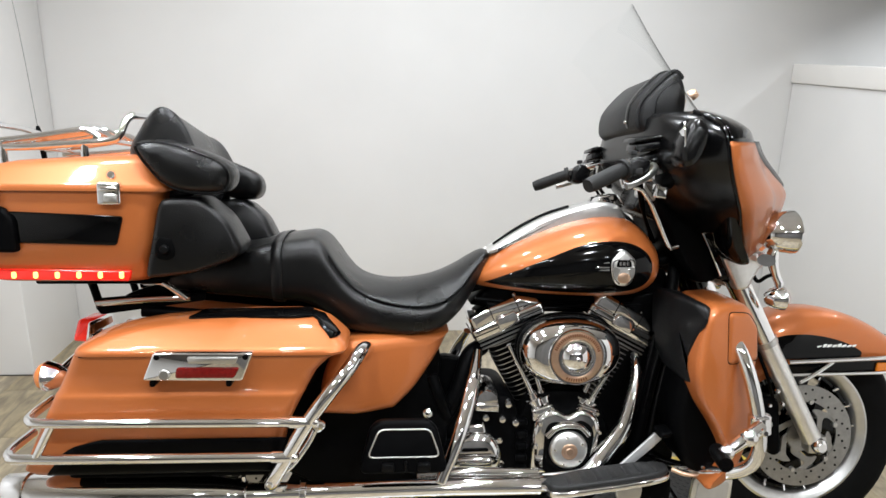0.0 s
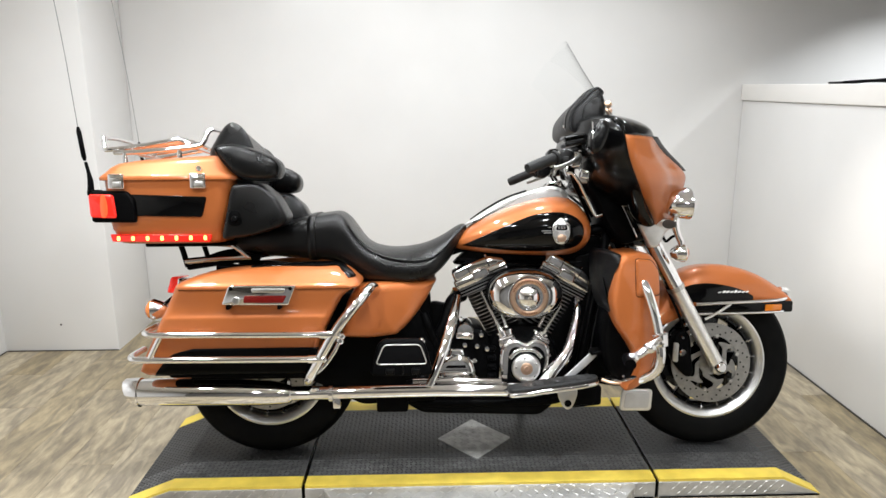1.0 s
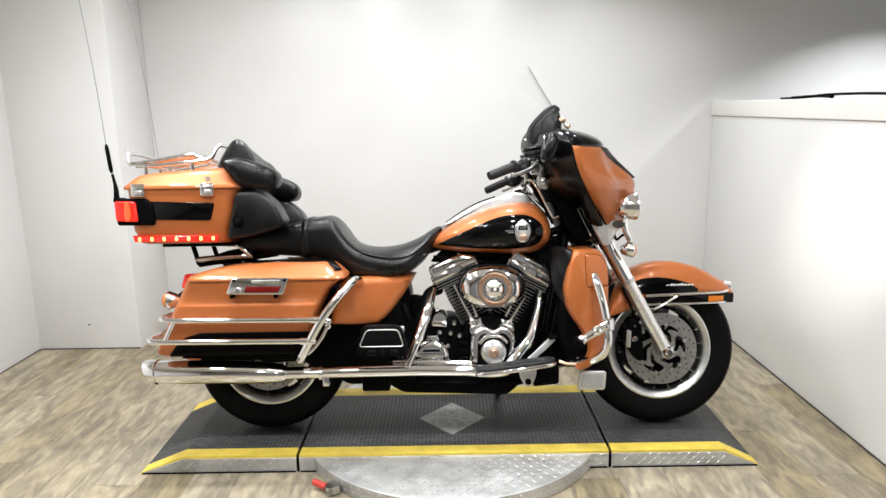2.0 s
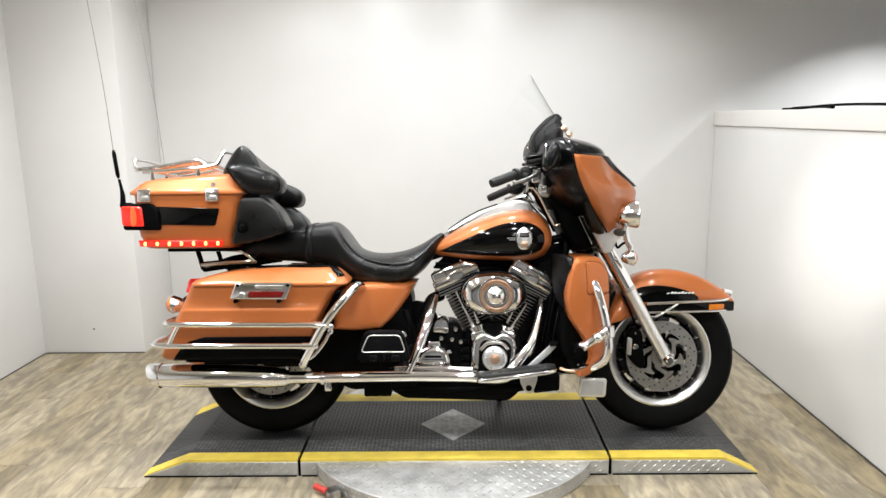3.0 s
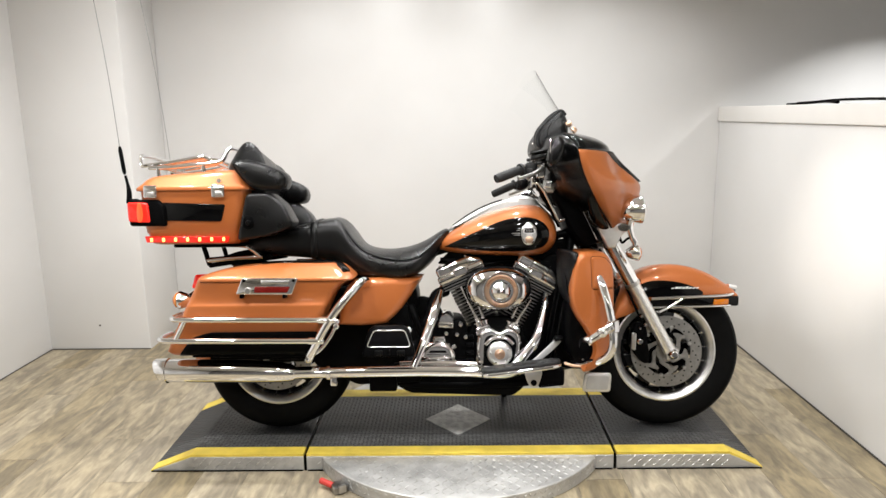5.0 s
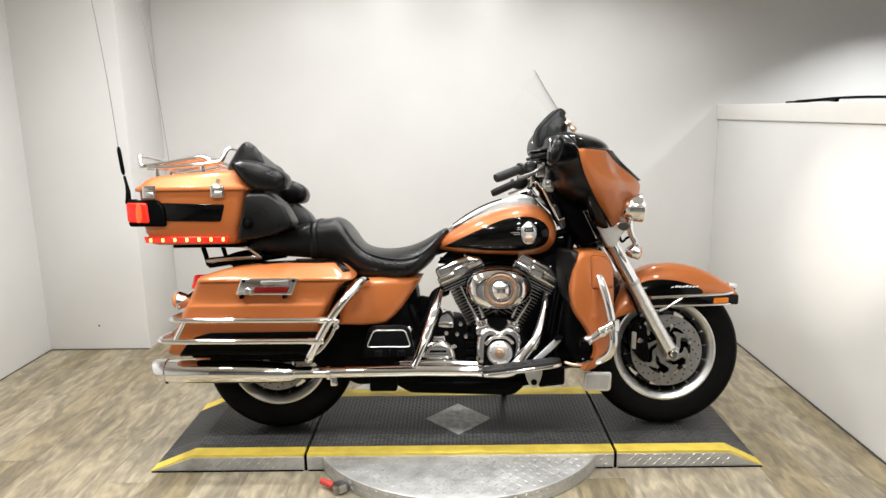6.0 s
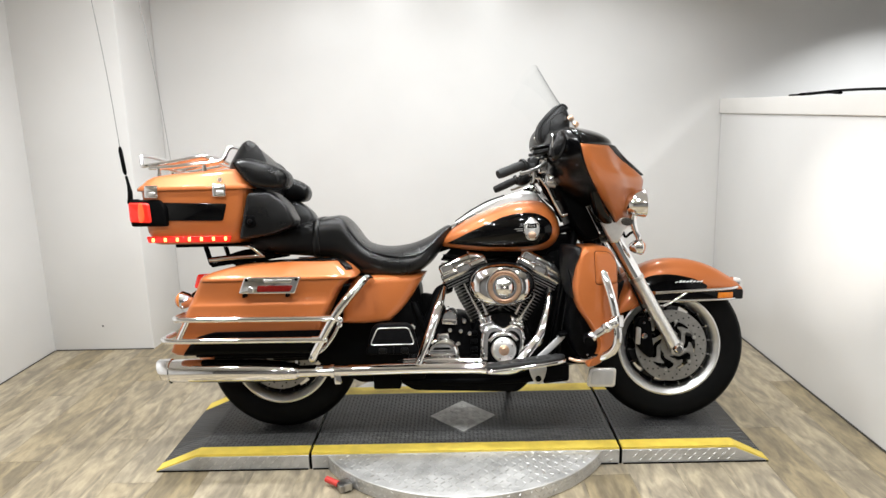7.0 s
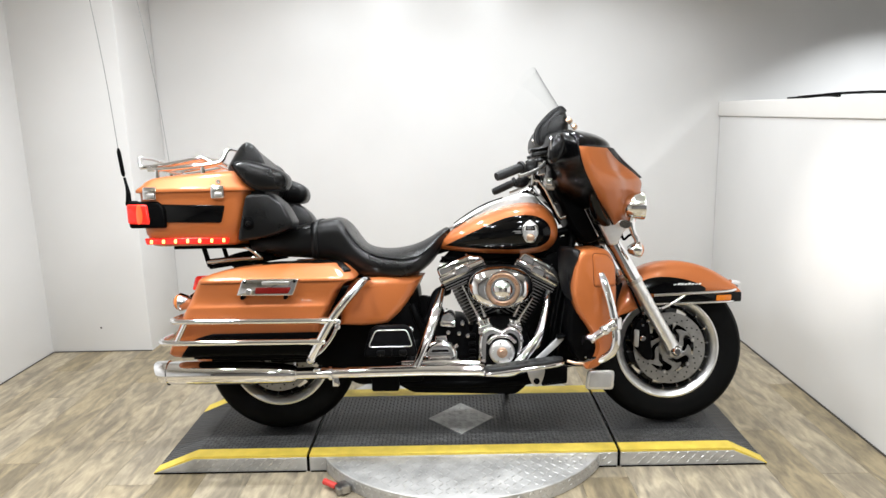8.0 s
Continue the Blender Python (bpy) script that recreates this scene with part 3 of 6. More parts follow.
    g = Many()
    for k in range(6):
        a = 2 * math.pi * k / 6 + 0.3
        g.add(lathe([(1e-5, -0.006), (0.006, -0.006), (0.0075, -0.003), (0.0075, 0.004)], (cx + 0.100 * math.cos(a), y, WH + 0.100 * math.sin(a)), (0, 1, 0), 10))
    P("rivet", g, M_SATIN, d)
    return d


front_wheel = wheel("front_wheel", FW, 0.064, 0.317, "black cast wheel with polished rim and black tyre")
rear_wheel = wheel("rear_wheel", RW, 0.070, 0.318, "black cast wheel with polished rim and black tyre")
brake_disc(FW, -0.078, front_wheel)
brake_disc(FW, 0.078, front_wheel)
brake_disc(RW, -0.085, rear_wheel)

# -- front fork
AX0, AX1 = Vector((0.548, 0, 0.80)), Vector((0.805, 0, 0.33))


def fork_at(t, y):
    p = AX0.lerp(AX1, t)
    return (p.x, y, p.z)


for s in (-1, 1):
    y = s * 0.125
    leg = P("fork_leg", tube([fork_at(0.42, y), fork_at(0.5, y), fork_at(0.9, y), fork_at(1.0, y)], [0.0275, 0.0275, 0.026, 0.025, 0.026], 18, smooth=False), M_BRUSHED, None, "satin aluminium fork slider")
    P("upper_sleeve", tube([fork_at(0.02, y), fork_at(0.42, y)], 0.030, 18, smooth=False), M_CHROME, leg, "bright upper fork sleeve")
    P("collar", tube([fork_at(0.40, y), fork_at(0.43, y)], 0.0315, 18, smooth=False), M_SATIN, leg)
    P("axle_clamp", box(0.785, 0.838, y - 0.020, y + 0.020, 0.295, 0.345, 0.008).moved(pose(0, 0, 0)), M_SATIN, leg)
    g = lathe([(1e-5, 0.020), (0.012, 0.020), (0.019, 0.014), (0.023, 0.0), (0.023, -0.01)], (0.813, y + s * 0.018, 0.32), (0, s, 0), 18)
    P("axle_nut", g, M_CHROME, leg, "chrome axle nut")
    P("cover_tube", tube([(0.43, s * 0.115, 1.02), (0.49, s * 0.12, 0.90), fork_at(0.03, y)], 0.036, 16), M_BLACK, leg, "black fork cover")
    P("pinch_bolt", Many().add(bolt((0.70, y - 0.024, 0.44), 0.006)).add(bolt((0.685, y - 0.024, 0.475), 0.006)), M_CHROME, leg)
    # brake caliper behind the leg
    cal = P("brake_caliper", slab(spline([(0.655, 0.34), (0.70, 0.28), (0.73, 0.285), (0.725, 0.35), (0.715, 0.43), (0.675, 0.44), (0.655, 0.40)], 4), s * 0.062, s * 0.106, 0.008), M_DARK, None, "black brake caliper")
    P("caliper_bolt", Many().add(bolt((0.690, s * 0.106, 0.365), 0.012, (0, s, 0), 0.008)).add(bolt((0.690, s * 0.106, 0.42), 0.007, (0, s, 0))), M_CHROME, cal)
    P("pad_cover", slab(rounded([(0.652, 0.335), (0.672, 0.33), (0.676, 0.40), (0.656, 0.405)], 0.006, 2), s * 0.104, s * 0.112, 0.003), M_SATIN, cal, "grey caliper cover")
    P("brake_hose", tube([(0.70, s * 0.10, 0.44), (0.66, s * 0.13, 0.52), (0.62, s * 0.11, 0.62), (0.56, s * 0.08, 0.76)], 0.005), M_DARK)
P("fork_bridge", box(0.50, 0.60, -0.15, 0.15, 0.775, 0.815, 0.01), M_BLACK, None, "black lower fork clamp")
neck = slab(rounded([(0.488, 0.872), (0.54, 0.862), (0.632, 0.850), (0.636, 0.830), (0.604, 0.808), (0.578, 0.755), (0.545, 0.752)], 0.010, 3), -0.166, 0.166, 0.010)
P("fork_nacelle", neck, M_BRUSHED, None, "chrome panel under the headlamp")

# -- front fender
FR = [(0.585, 0.47, 0.455), (0.60, 0.525, 0.46), (0.615, 0.555, 0.465), (0.645, 0.603, 0.475), (0.69, 0.645, 0.498), (0.76, 0.672, 0.540), (0.84, 0.677, 0.540), (0.92, 0.664, 0.540), (0.99, 0.637, 0.540), (1.04, 0.606, 0.540), (1.07, 0.584, 0.541), (1.088, 0.562, 0.542)]
FWID = 0.098


def fender_ring(x, top, low, grow=0.0, n=18):
    w = FWID + grow
    pts = [(x, -w, low)]
    for k in range(n + 1):
        a = math.pi * k / n
        c, s = math.cos(a), math.sin(a)
        h = max(top - low, 0.01)
        e = 0.62
        pts.append((x, -w * math.copysign(abs(c) ** e, c), low + (h + grow) * (0.0 + abs(s) ** 0.72)))
    pts.append((x, w, low))
    return pts


def fender_side(x, z, grow=0.0):
    """Half width of the fender's side at a place."""
    st = FR
    for (x0, t0, l0), (x1, t1, l1) in zip(st, st[1:]):
        if x0 <= x <= x1:
            f = (x - x0) / (x1 - x0)
            top, low = t0 + (t1 - t0) * f, l0 + (l1 - l0) * f
            break
    s = min(max((z - low) / max(top - low, 0.01), 0.0), 0.999) ** (1 / 0.72)
    return (FWID + grow) * math.sqrt(1 - s * s) ** 0.62


def fine_stations(rows, per=4):
    return [tuple(p) for p in spline([Vector(r) for r in rows], per, False)]


fender = P("front_fender", skin([fender_ring(*r) for r in fine_stations(FR)], cap=False, closed=False), M_ORANGE, None, "copper front fender with black side panels", 60)
sol = fender.modifiers.new("thickness", "SOLIDIFY")
sol.thickness, sol.offset = 0.004, -1


def fender_patch(outline, grow):
    """A thin skin that follows the fender's side inside an outline."""
    cx = sum(p[0] for p in outline) / len(outline)
    cz = sum(p[1] for p in outline) / len(outline)
    rings = []
    for f in (1.0, 0.75, 0.5, 0.25, 0.02):
        rings.append([(cx + (p[0] - cx) * f, -fender_side(cx + (p[0] - cx) * f, cz + (p[1] - cz) * f) - grow, cz + (p[1] - cz) * f) for p in outline])
    rings.insert(0, [(p[0], -fender_side(p[0], p[1]) + 0.002, p[1]) for p in outline])
    return skin(rings)


blk = spline([(0.662, 0.547), (0.662, 0.547), (0.694, 0.596), (0.748, 0.613), (0.82, 0.611), (0.89, 0.595), (0.938, 0.572), (0.946, 0.560), (0.940, 0.548), (0.940, 0.548), (0.80, 0.547)], 4)
pair("side_panel", fender_patch(blk, 0.0022), M_BLACK, (fender, fender), "black side panel on the fender")
word = Geo()
for k, (x, wid, hh) in enumerate([(0.822, 0.012, 0.004), (0.838, 0.010, 0.008), (0.851, 0.012, 0.007), (0.866, 0.012, 0.006), (0.880, 0.010, 0.009), (0.893, 0.012, 0.006), (0.908, 0.012, 0.005), (0.922, 0.010, 0.006)]):
    yy = -fender_side(x, 0.583) - 0.0035
    word.add(slab(rounded([(x - wid / 2, 0.579), (x + wid / 2, 0.581), (x + wid / 2 + 0.003, 0.581 + hh), (x - wid / 2 + 0.003, 0.579 + hh)], 0.002, 2), yy - 0.0008, yy + 0.002, 0.0004, 1))
pair("script", word, M_WHITE, (fender, fender), "small pale script on the fender")
for s in (-1, 1):
    sk = slab(rounded([(0.735, 0.503), (1.088, 0.508), (1.090, 0.548), (0.735, 0.545)], 0.006, 2), s * 0.094, s * 0.1035, 0.003, 2)
    skirt = P("fender_skirt", sk, M_BLACK, fender, "black strip along the fender's edge")
    P("trim_rail", tube([(0.735, s * 0.108, 0.541), (0.90, s * 0.109, 0.547), (1.03, s * 0.106, 0.552), (1.075, s * 0.085, 0.556), (1.100, s * 0.04, 0.56), (1.104, 0.0, 0.561)], 0.0065, 10), M_CHROME, fender, "chrome fender rail")
    P("lower_rail", tube([(0.735, s * 0.107, 0.505), (0.90, s * 0.107, 0.507), (1.045, s * 0.103, 0.510), (1.09, s * 0.06, 0.512), (1.098, 0.0, 0.512)], 0.005, 10), M_CHROME, fender, "chrome fender rail")
    P("marker_lens", slab(rounded([(0.985, 0.513), (1.045, 0.515), (1.047, 0.538), (0.987, 0.537)], 0.004, 2), s * 0.103, s * 0.111, 0.003, 2), M_AMBER, fender, "amber side marker")
    P("stay", tube([(0.762, s * 0.12, 0.488), (0.80, s * 0.115, 0.505), (0.86, s * 0.108, 0.54)], 0.0055), M_CHROME, fender, "chrome fender stay")
tipbar = tube([(1.055, -0.07, 0.585), (1.092, -0.05, 0.578), (1.108, 0.0, 0.575), (1.092, 0.05, 0.578), (1.055, 0.07, 0.585)], 0.011, 12)
P("tip_bumper", tipbar, M_CHROME, fender, "chrome bumper at the fender tip")

# -- fairing
SL = [  # z, nose x, edge x, half width
    (0.835, 0.640, 0.565, 0.165), (0.87, 0.675, 0.536, 0.214), (0.92, 0.686, 0.492, 0.282), (0.975, 0.695, 0.452, 0.348), (1.01, 0.694, 0.431, 0.373),
    (1.05, 0.655, 0.412, 0.390), (1.09, 0.612, 0.399, 0.400), (1.135, 0.572, 0.390, 0.402), (1.165, 0.558, 0.386, 0.388), (1.19, 0.525, 0.372, 0.345), (1.206, 0.485, 0.360, 0.29)]


def fairing_ring(z, nose, edge, half, off=0.0, n=28):
    pts = []
    for k in range(n + 1):
        u = -1 + 2 * k / n
        w = abs(u)
        dent = 0.125 * math.exp(-((w - 0.60) / 0.16) ** 2) * max(0.0, min(1.0, (1.13 - z) / 0.08))
        pts.append((edge + off + (nose - edge) * (1 - w ** 2.7 - dent), u * (half + off * 0.3), z))
    return pts


rows = fine_stations(SL, 4)
orange_rows = [r for r in rows if r[0] <= 1.137]
black_rows = [r for r in rows if r[0] >= 1.130]
fairing = P("fairing", skin([fairing_ring(*r) for r in orange_rows], cap=False, closed=False), M_ORANGE, None, "copper handlebar fairing", 60)
sol = fairing.modifiers.new("thickness", "SOLIDIFY")
sol.thickness, sol.offset = 0.005, 0
cowl = P("fairing_cowl", skin([fairing_ring(*r, 0.001) for r in black_rows], cap=False, closed=False), M_BLACK, fairing, "black band below the windshield", 60)
sol = cowl.modifiers.new("thickness", "SOLIDIFY")
sol.thickness, sol.offset = 0.005, 0
# black vent strip down the nose
strip = Geo()
strip_rows = [r for r in rows if 1.012 <= r[0] <= 1.136]


def nose_x(r, y):
    z, nose, edge, half = r
    w = abs(y) / half
    dent = 0.125 * math.exp(-((w - 0.60) / 0.16) ** 2) * max(0.0, min(1.0, (1.13 - z) / 0.08))
    return edge + (nose - edge) * (1 - w ** 2.7 - dent)


for r in strip_rows:
    wv = 0.100 + 0.165 * (r[0] - 1.012) / 0.124
    ys = [wv * k / 8 for k in range(-8, 9)]
    strip.v += [(nose_x(r, y) + (0.014 if abs(y) < wv * 0.99 else 0.0), y, r[0] + 0.003) for y in ys]
ns = len(strip_rows)
for i in range(ns - 1):
    for k in range(16):
        a = i * 17 + k
        strip.f.append((a, a + 1, a + 18, a + 17))
P("vent_strip", strip, M_BLACK, fairing, "black vent strip on the fairing nose", 60)


def inner_ring(z, edge, half, back, n=20):
    pts = []
    for k in range(n + 1):
        u = -1 + 2 * k / n
        pts.append((edge - back * (1 - abs(u) ** 4), u * half, z))
    for k in range(n + 1):
        u = 1 - 2 * k / n
        pts.append((edge + 0.012 + 0.06 * (1 - u * u), u * (half - 0.006), z))
    return pts


inner = skin([inner_ring(z, e - 0.002, h - 0.004, b) for (z, nx, e, h), b in zip(SL[1:], (0.05, 0.08, 0.10, 0.11, 0.115, 0.115, 0.11, 0.10, 0.085, 0.06))])
inn = P("inner_fairing", inner, M_MOULD, fairing, "black inner fairing with speakers", 50)
for s in (-1, 1):
    P("speaker_pod", lathe([(1e-5, 0.012), (0.035, 0.010), (0.052, 0.004), (0.058, -0.005), (0.056, -0.05)], (0.318, s * 0.215, 1.075), (-1, s * 0.12, 0.1), 28), M_DARK, inn, "round black fairing speaker")
    # side mouldings that shade the edge of the fairing
    P("edge_moulding", tube([(SL[i][2] - 0.004, s * (SL[i][3] - 0.004), SL[i][0]) for i in range(len(SL))], 0.0042, 10), M_BLACK, inn)
    P("wind_deflector", slab(spline([(0.435, 0.985), (0.462, 0.99), (0.50, 0.90), (0.535, 0.84), (0.505, 0.835), (0.465, 0.88)], 4), s * 0.20, s * 0.30, 0.02).bend(lambda x, y, z: (x, y + s * (z - 0.93) * 0.5, z)), M_BLACK, inn)
    # mirrors inside the shield
    mz = 1.135 if s < 0 else 1.112
    shell = spline([(0.0, 0.050), (0.032, 0.040), (0.040, 0.0), (0.030, -0.042), (0.004, -0.058), (-0.014, -0.02)], 4)
    mir = P("mirror", pad(shell, [(-0.040, 0.018), (-0.034, 0.005), (-0.022, 0.0), (0.026, 0.0), (0.036, 0.006), (0.040, 0.018)]).moved(pose(0.300, s * 0.372, mz, 0, 14, 0)), M_MOULD, fairing, "black fairing mirror", 60)
    P("mirror_glass", slab(spline([(0.0, 0.040), (0.028, 0.027), (0.029, -0.028), (0.0, -0.044), (-0.028, -0.030), (-0.029, 0.028)], 4), -0.002, 0.002, 0.001, 1).moved(pose(0.294, s * 0.372, mz + 0.002, 0, 14, 90 + s * 9)), M_CHROME, mir, "mirror glass")
    P("mirror_stem", tube([(0.325, s * 0.352, mz - 0.01), (0.375, s * 0.330, mz - 0.012)], 0.016, 12), M_MOULD, mir)
dash = P("instrument_panel", slab(rounded([(0.305, 1.03), (0.315, 1.15), (0.42, 1.16), (0.42, 1.02)], 0.02), -0.17, 0.17, 0.012), M_DARK, inn)
for y in (-0.11, -0.055, 0.055, 0.11):
    P("gauge", lathe([(1e-5, 0.004), (0.022, 0.004), (0.026, 0.008), (0.028, 0.0), (0.027, -0.02)], (0.312, y, 1.095), (-1, 0, 0.12), 20), M_CHROME, dash, "round chrome-rimmed gauge")
P("ignition_knob", lathe([(1e-5, 0.03), (0.016, 0.03), (0.018, 0.024), (0.018, 0.0)], (0.30, -0.02, 1.015), (-0.4, 0, 1), 16), M_CHROME)

# windshield
ws = Geo()
NU, NV = 40, 20


def shield_point(u, v):
    half = 0.285 - 0.075 * v
    return (0.470 - 0.185 * v - 0.006 * math.sin(v * math.pi) - (0.075 + 0.02 * v) * u * u, u * half, 1.175 + 0.315 * v - (0.010 + 0.085 * v ** 3) * abs(u) ** 4)


for j in range(NV + 1):
    for i in range(NU + 1):
        ws.v.append(shield_point(-1 + 2 * i / NU, j / NV))
for j in range(NV):
    for i in range(NU):
        a = j * (NU + 1) + i
        ws.f.append((a, a + 1, a + NU + 2, a + NU + 1))
shield = P("windshield", ws, M_GLASS, fairing, "clear curved acrylic windshield", 60)
shield.visible_shadow = False
for y in (-0.20, 0.0, 0.20):
    P("shield_bolt", lathe([(1e-5, 0.014), (0.009, 0.013), (0.013, 0.006), (0.013, -0.006)], (0.440 - 0.105 * (y / 0.28) ** 2, y, 1.250), (0.75, y * 1.6, 0.6), 14), M_BRONZE, fairing, "round shield bolt")

# leather pouch behind the shield
pouch_out = spline([(0.300, 1.140), (0.272, 1.175), (0.278, 1.228), (0.312, 1.272), (0.348, 1.305), (0.370, 1.312), (0.391, 1.278), (0.396, 1.225), (0.38, 1.165), (0.34, 1.135)], 4)
pouch = P("windshield_pouch", pad(pouch_out, [(-0.165, 0.03), (-0.16, 0.012), (-0.145, 0.003), (-0.12, 0.0), (0.14, 0.0), (0.165, 0.003), (0.18, 0.012), (0.185, 0.03)]).bend(lambda x, y, z: (x, y, z - 0.004 * math.sin(y * 42) * (1 if z > 1.2 else 0))), M_POUCH, None, "black leather pouch behind the windshield")
lid = spline([(0.280, 1.160), (0.266, 1.180), (0.272, 1.230), (0.306, 1.276), (0.344, 1.311), (0.370, 1.318), (0.388, 1.300), (0.380, 1.290), (0.366, 1.305), (0.350, 1.298), (0.316, 1.264), (0.284, 1.226), (0.280, 1.185), (0.288, 1.164)], 3)
fl = P("flap", slab(lid, -0.148, 0.168, 0.005, 2), M_POUCH, pouch)
P("flap_strap", slab([(p[0] - 0.003, p[1] + 0.0015) for p in lid], -0.098, -0.078, 0.002, 2), M_LEATHER, fl)
P("stud", lathe([(1e-5, 0.005), (0.004, 0.004), (0.005, 0.0)], (0.262, -0.088, 1.185), (-1, 0, 0), 10), M_CHROME, fl, "small metal stud")
P("side_loop", slab(spline([(0.312, 1.175), (0.314, 1.245), (0.350, 1.280), (0.376, 1.272), (0.381, 1.215), (0.362, 1.168)], 4), -0.172, -0.158, 0.004, 2), M_LEATHER, pouch)

# -- lamps on the nose
hl = P("headlamp", lathe([(0.080, -0.07), (0.086, -0.02), (0.087, 0.012), (0.083, 0.022), (0.076, 0.022), (0.074, 0.012)], (0.652, 0, 0.905), (1, 0, 0.03), 40), M_CHROME, None, "round chrome headlamp")
P("lens", lathe([(1e-5, 0.03), (0.04, 0.026), (0.074, 0.012), (0.074, 0.0)], (0.652, 0, 0.905), (1, 0, 0.03), 32), M_LAMPGLASS, hl, "clear lamp lens")
bar = P("lamp_bar", tube([(0.60, -0.20, 0.838), (0.625, -0.12, 0.835), (0.63, 0, 0.835), (0.625, 0.12, 0.835), (0.60, 0.20, 0.838)], 0.016, 12, flat=1.4), M_CHROME, None, "chrome lamp bar")
for s in (-1, 1):
    y = s * 0.178
    pl = P("passing_lamp", lathe([(1e-5, -0.062), (0.022, -0.058), (0.040, -0.040), (0.051, -0.012), (0.054, 0.010), (0.056, 0.016), (0.056, 0.026), (0.051, 0.030), (0.048, 0.026)], (0.648, y, 0.908), (1, 0, 0.02), 32), M_CHROME, None, "round chrome passing lamp")
    P("lens", lathe([(1e-5, 0.034), (0.03, 0.031), (0.049, 0.024), (0.049, 0.018)], (0.648, y, 0.908), (1, 0, 0.02), 28), M_LAMPGLASS, pl, "clear lamp lens")
    P("stalk", tube([(0.632, y, 0.865), (0.628, y, 0.84), (0.638, y, 0.80), (0.65, y, 0.775)], [0.013, 0.015, 0.011, 0.012], 12), M_CHROME, pl, "chrome lamp stalk")
    ts = P("turn_signal", lathe([(1e-5, -0.040), (0.014, -0.036), (0.026, -0.020), (0.032, 0.0), (0.033, 0.008), (0.030, 0.012)], (0.652, y, 0.736), (1, 0, 0.05), 26), M_CHROME, None, "chrome turn signal with amber lens")
    P("lens", lathe([(1e-5, 0.026), (0.018, 0.022), (0.030, 0.012), (0.030, 0.006)], (0.652, y, 0.736), (1, 0, 0.05), 24), M_AMBER, ts, "amber lens")
    P("signal_neck", tube([(0.648, y, 0.782), (0.651, y, 0.765)], 0.011, 12), M_CHROME, ts)
    P("wire", tube([(0.60, s * 0.13, 0.80), (0.605, s * 0.155, 0.775), (0.62, s * 0.17, 0.79), (0.64, s * 0.178, 0.80)], 0.005), M_DARK, ts)

# -- handlebar
for s in (-1, 1):
    tx, ty = (0.012, 0.055) if s < 0 else (0.040, 0.010)
    turn = lambda pts: [(x + tx, y - s * ty, z) for x, y, z in pts]
    hb = P("handlebar", tube(turn([(0.33, s * 0.09, 1.00), (0.335, s * 0.15, 1.05), (0.31, s * 0.23, 1.100), (0.25, s * 0.30, 1.093), (0.185, s * 0.345, 1.073), (0.11, s * 0.385, 1.043)]), 0.0125, 12), M_CHROME, None, "chrome handlebar")
    grip = P("grip", tube(turn([(0.180, s * 0.345, 1.067), (0.16, s * 0.357, 1.060), (0.098, s * 0.390, 1.036), (0.084, s * 0.397, 1.031)]), [0.0170, 0.0182, 0.0182, 0.0160], 18, smooth=False), M_GRIP, hb, "black rubber handgrip")
    P("grip_flange", tube(turn([(0.186, s * 0.342, 1.069), (0.178, s * 0.346, 1.066)]), 0.0245, 18, smooth=False), M_GRIP, grip)
    sw = P("switch_box", slab(rounded([(0.185, 1.040), (0.189, 1.084), (0.209, 1.100), (0.246, 1.092), (0.242, 1.050), (0.212, 1.034)], 0.012, 3), s * 0.300 - s * ty, s * 0.352 - s * ty, 0.010).bend(lambda x, y, z: (x + tx, y, z)), M_MOULD, hb, "black switch housing")
    P("button", Many().add(box(0.180 + tx, 0.192 + tx, s * (0.335 - ty) - 0.012, s * (0.335 - ty) + 0.012, 1.062, 1.080, 0.003)).add(box(0.205 + tx, 0.220 + tx, s * (0.32 - ty) - 0.01, s * (0.32 - ty) + 0.01, 1.100, 1.112, 0.003)).add(box(0.205 + tx, 0.225 + tx, s * (0.352 - ty) - 0.004, s * (0.352 - ty) + 0.004, 1.056, 1.072, 0.003)), M_GRIP, sw)
    res = P("reservoir", slab(rounded([(0.222 + tx, 1.104), (0.296 + tx, 1.116), (0.292 + tx, 1.140), (0.226 + tx, 1.130)], 0.01), s * (0.225 - ty), s * (0.300 - ty), 0.008), M_MOULD, hb, "black fluid reservoir")
    P("reservoir_lid", slab(rounded([(0.218 + tx, 1.130), (0.298 + tx, 1.142), (0.296 + tx, 1.152), (0.222 + tx, 1.142)], 0.004, 2), s * (0.220 - ty), s * (0.305 - ty), 0.003, 2), M_MOULD, res)
    P("lever", tube(turn([(0.270, s * 0.29, 1.078), (0.262, s * 0.335, 1.072), (0.228, s * 0.378, 1.052), (0.183, s * 0.412, 1.036), (0.163, s * 0.422, 1.032)]), [0.010, 0.008, 0.007, 0.006, 0.008], 10, flat=0.7), M_SATIN, hb, "chrome hand lever")
    P("clamp", slab(rounded([(0.246, 1.035), (0.278, 1.040), (0.283, 1.095), (0.251, 1.095)], 0.008), s * (0.262 - ty), s * (0.300 - ty), 0.006).bend(lambda x, y, z: (x + tx, y, z)), M_CHROME, hb)
    P("cable", tube(turn([(0.25, s * 0.27, 1.04), (0.275, s * 0.22, 0.985), (0.31, s * 0.15, 0.93), (0.37, s * 0.06, 0.86)]), 0.0055), M_DARK, hb)
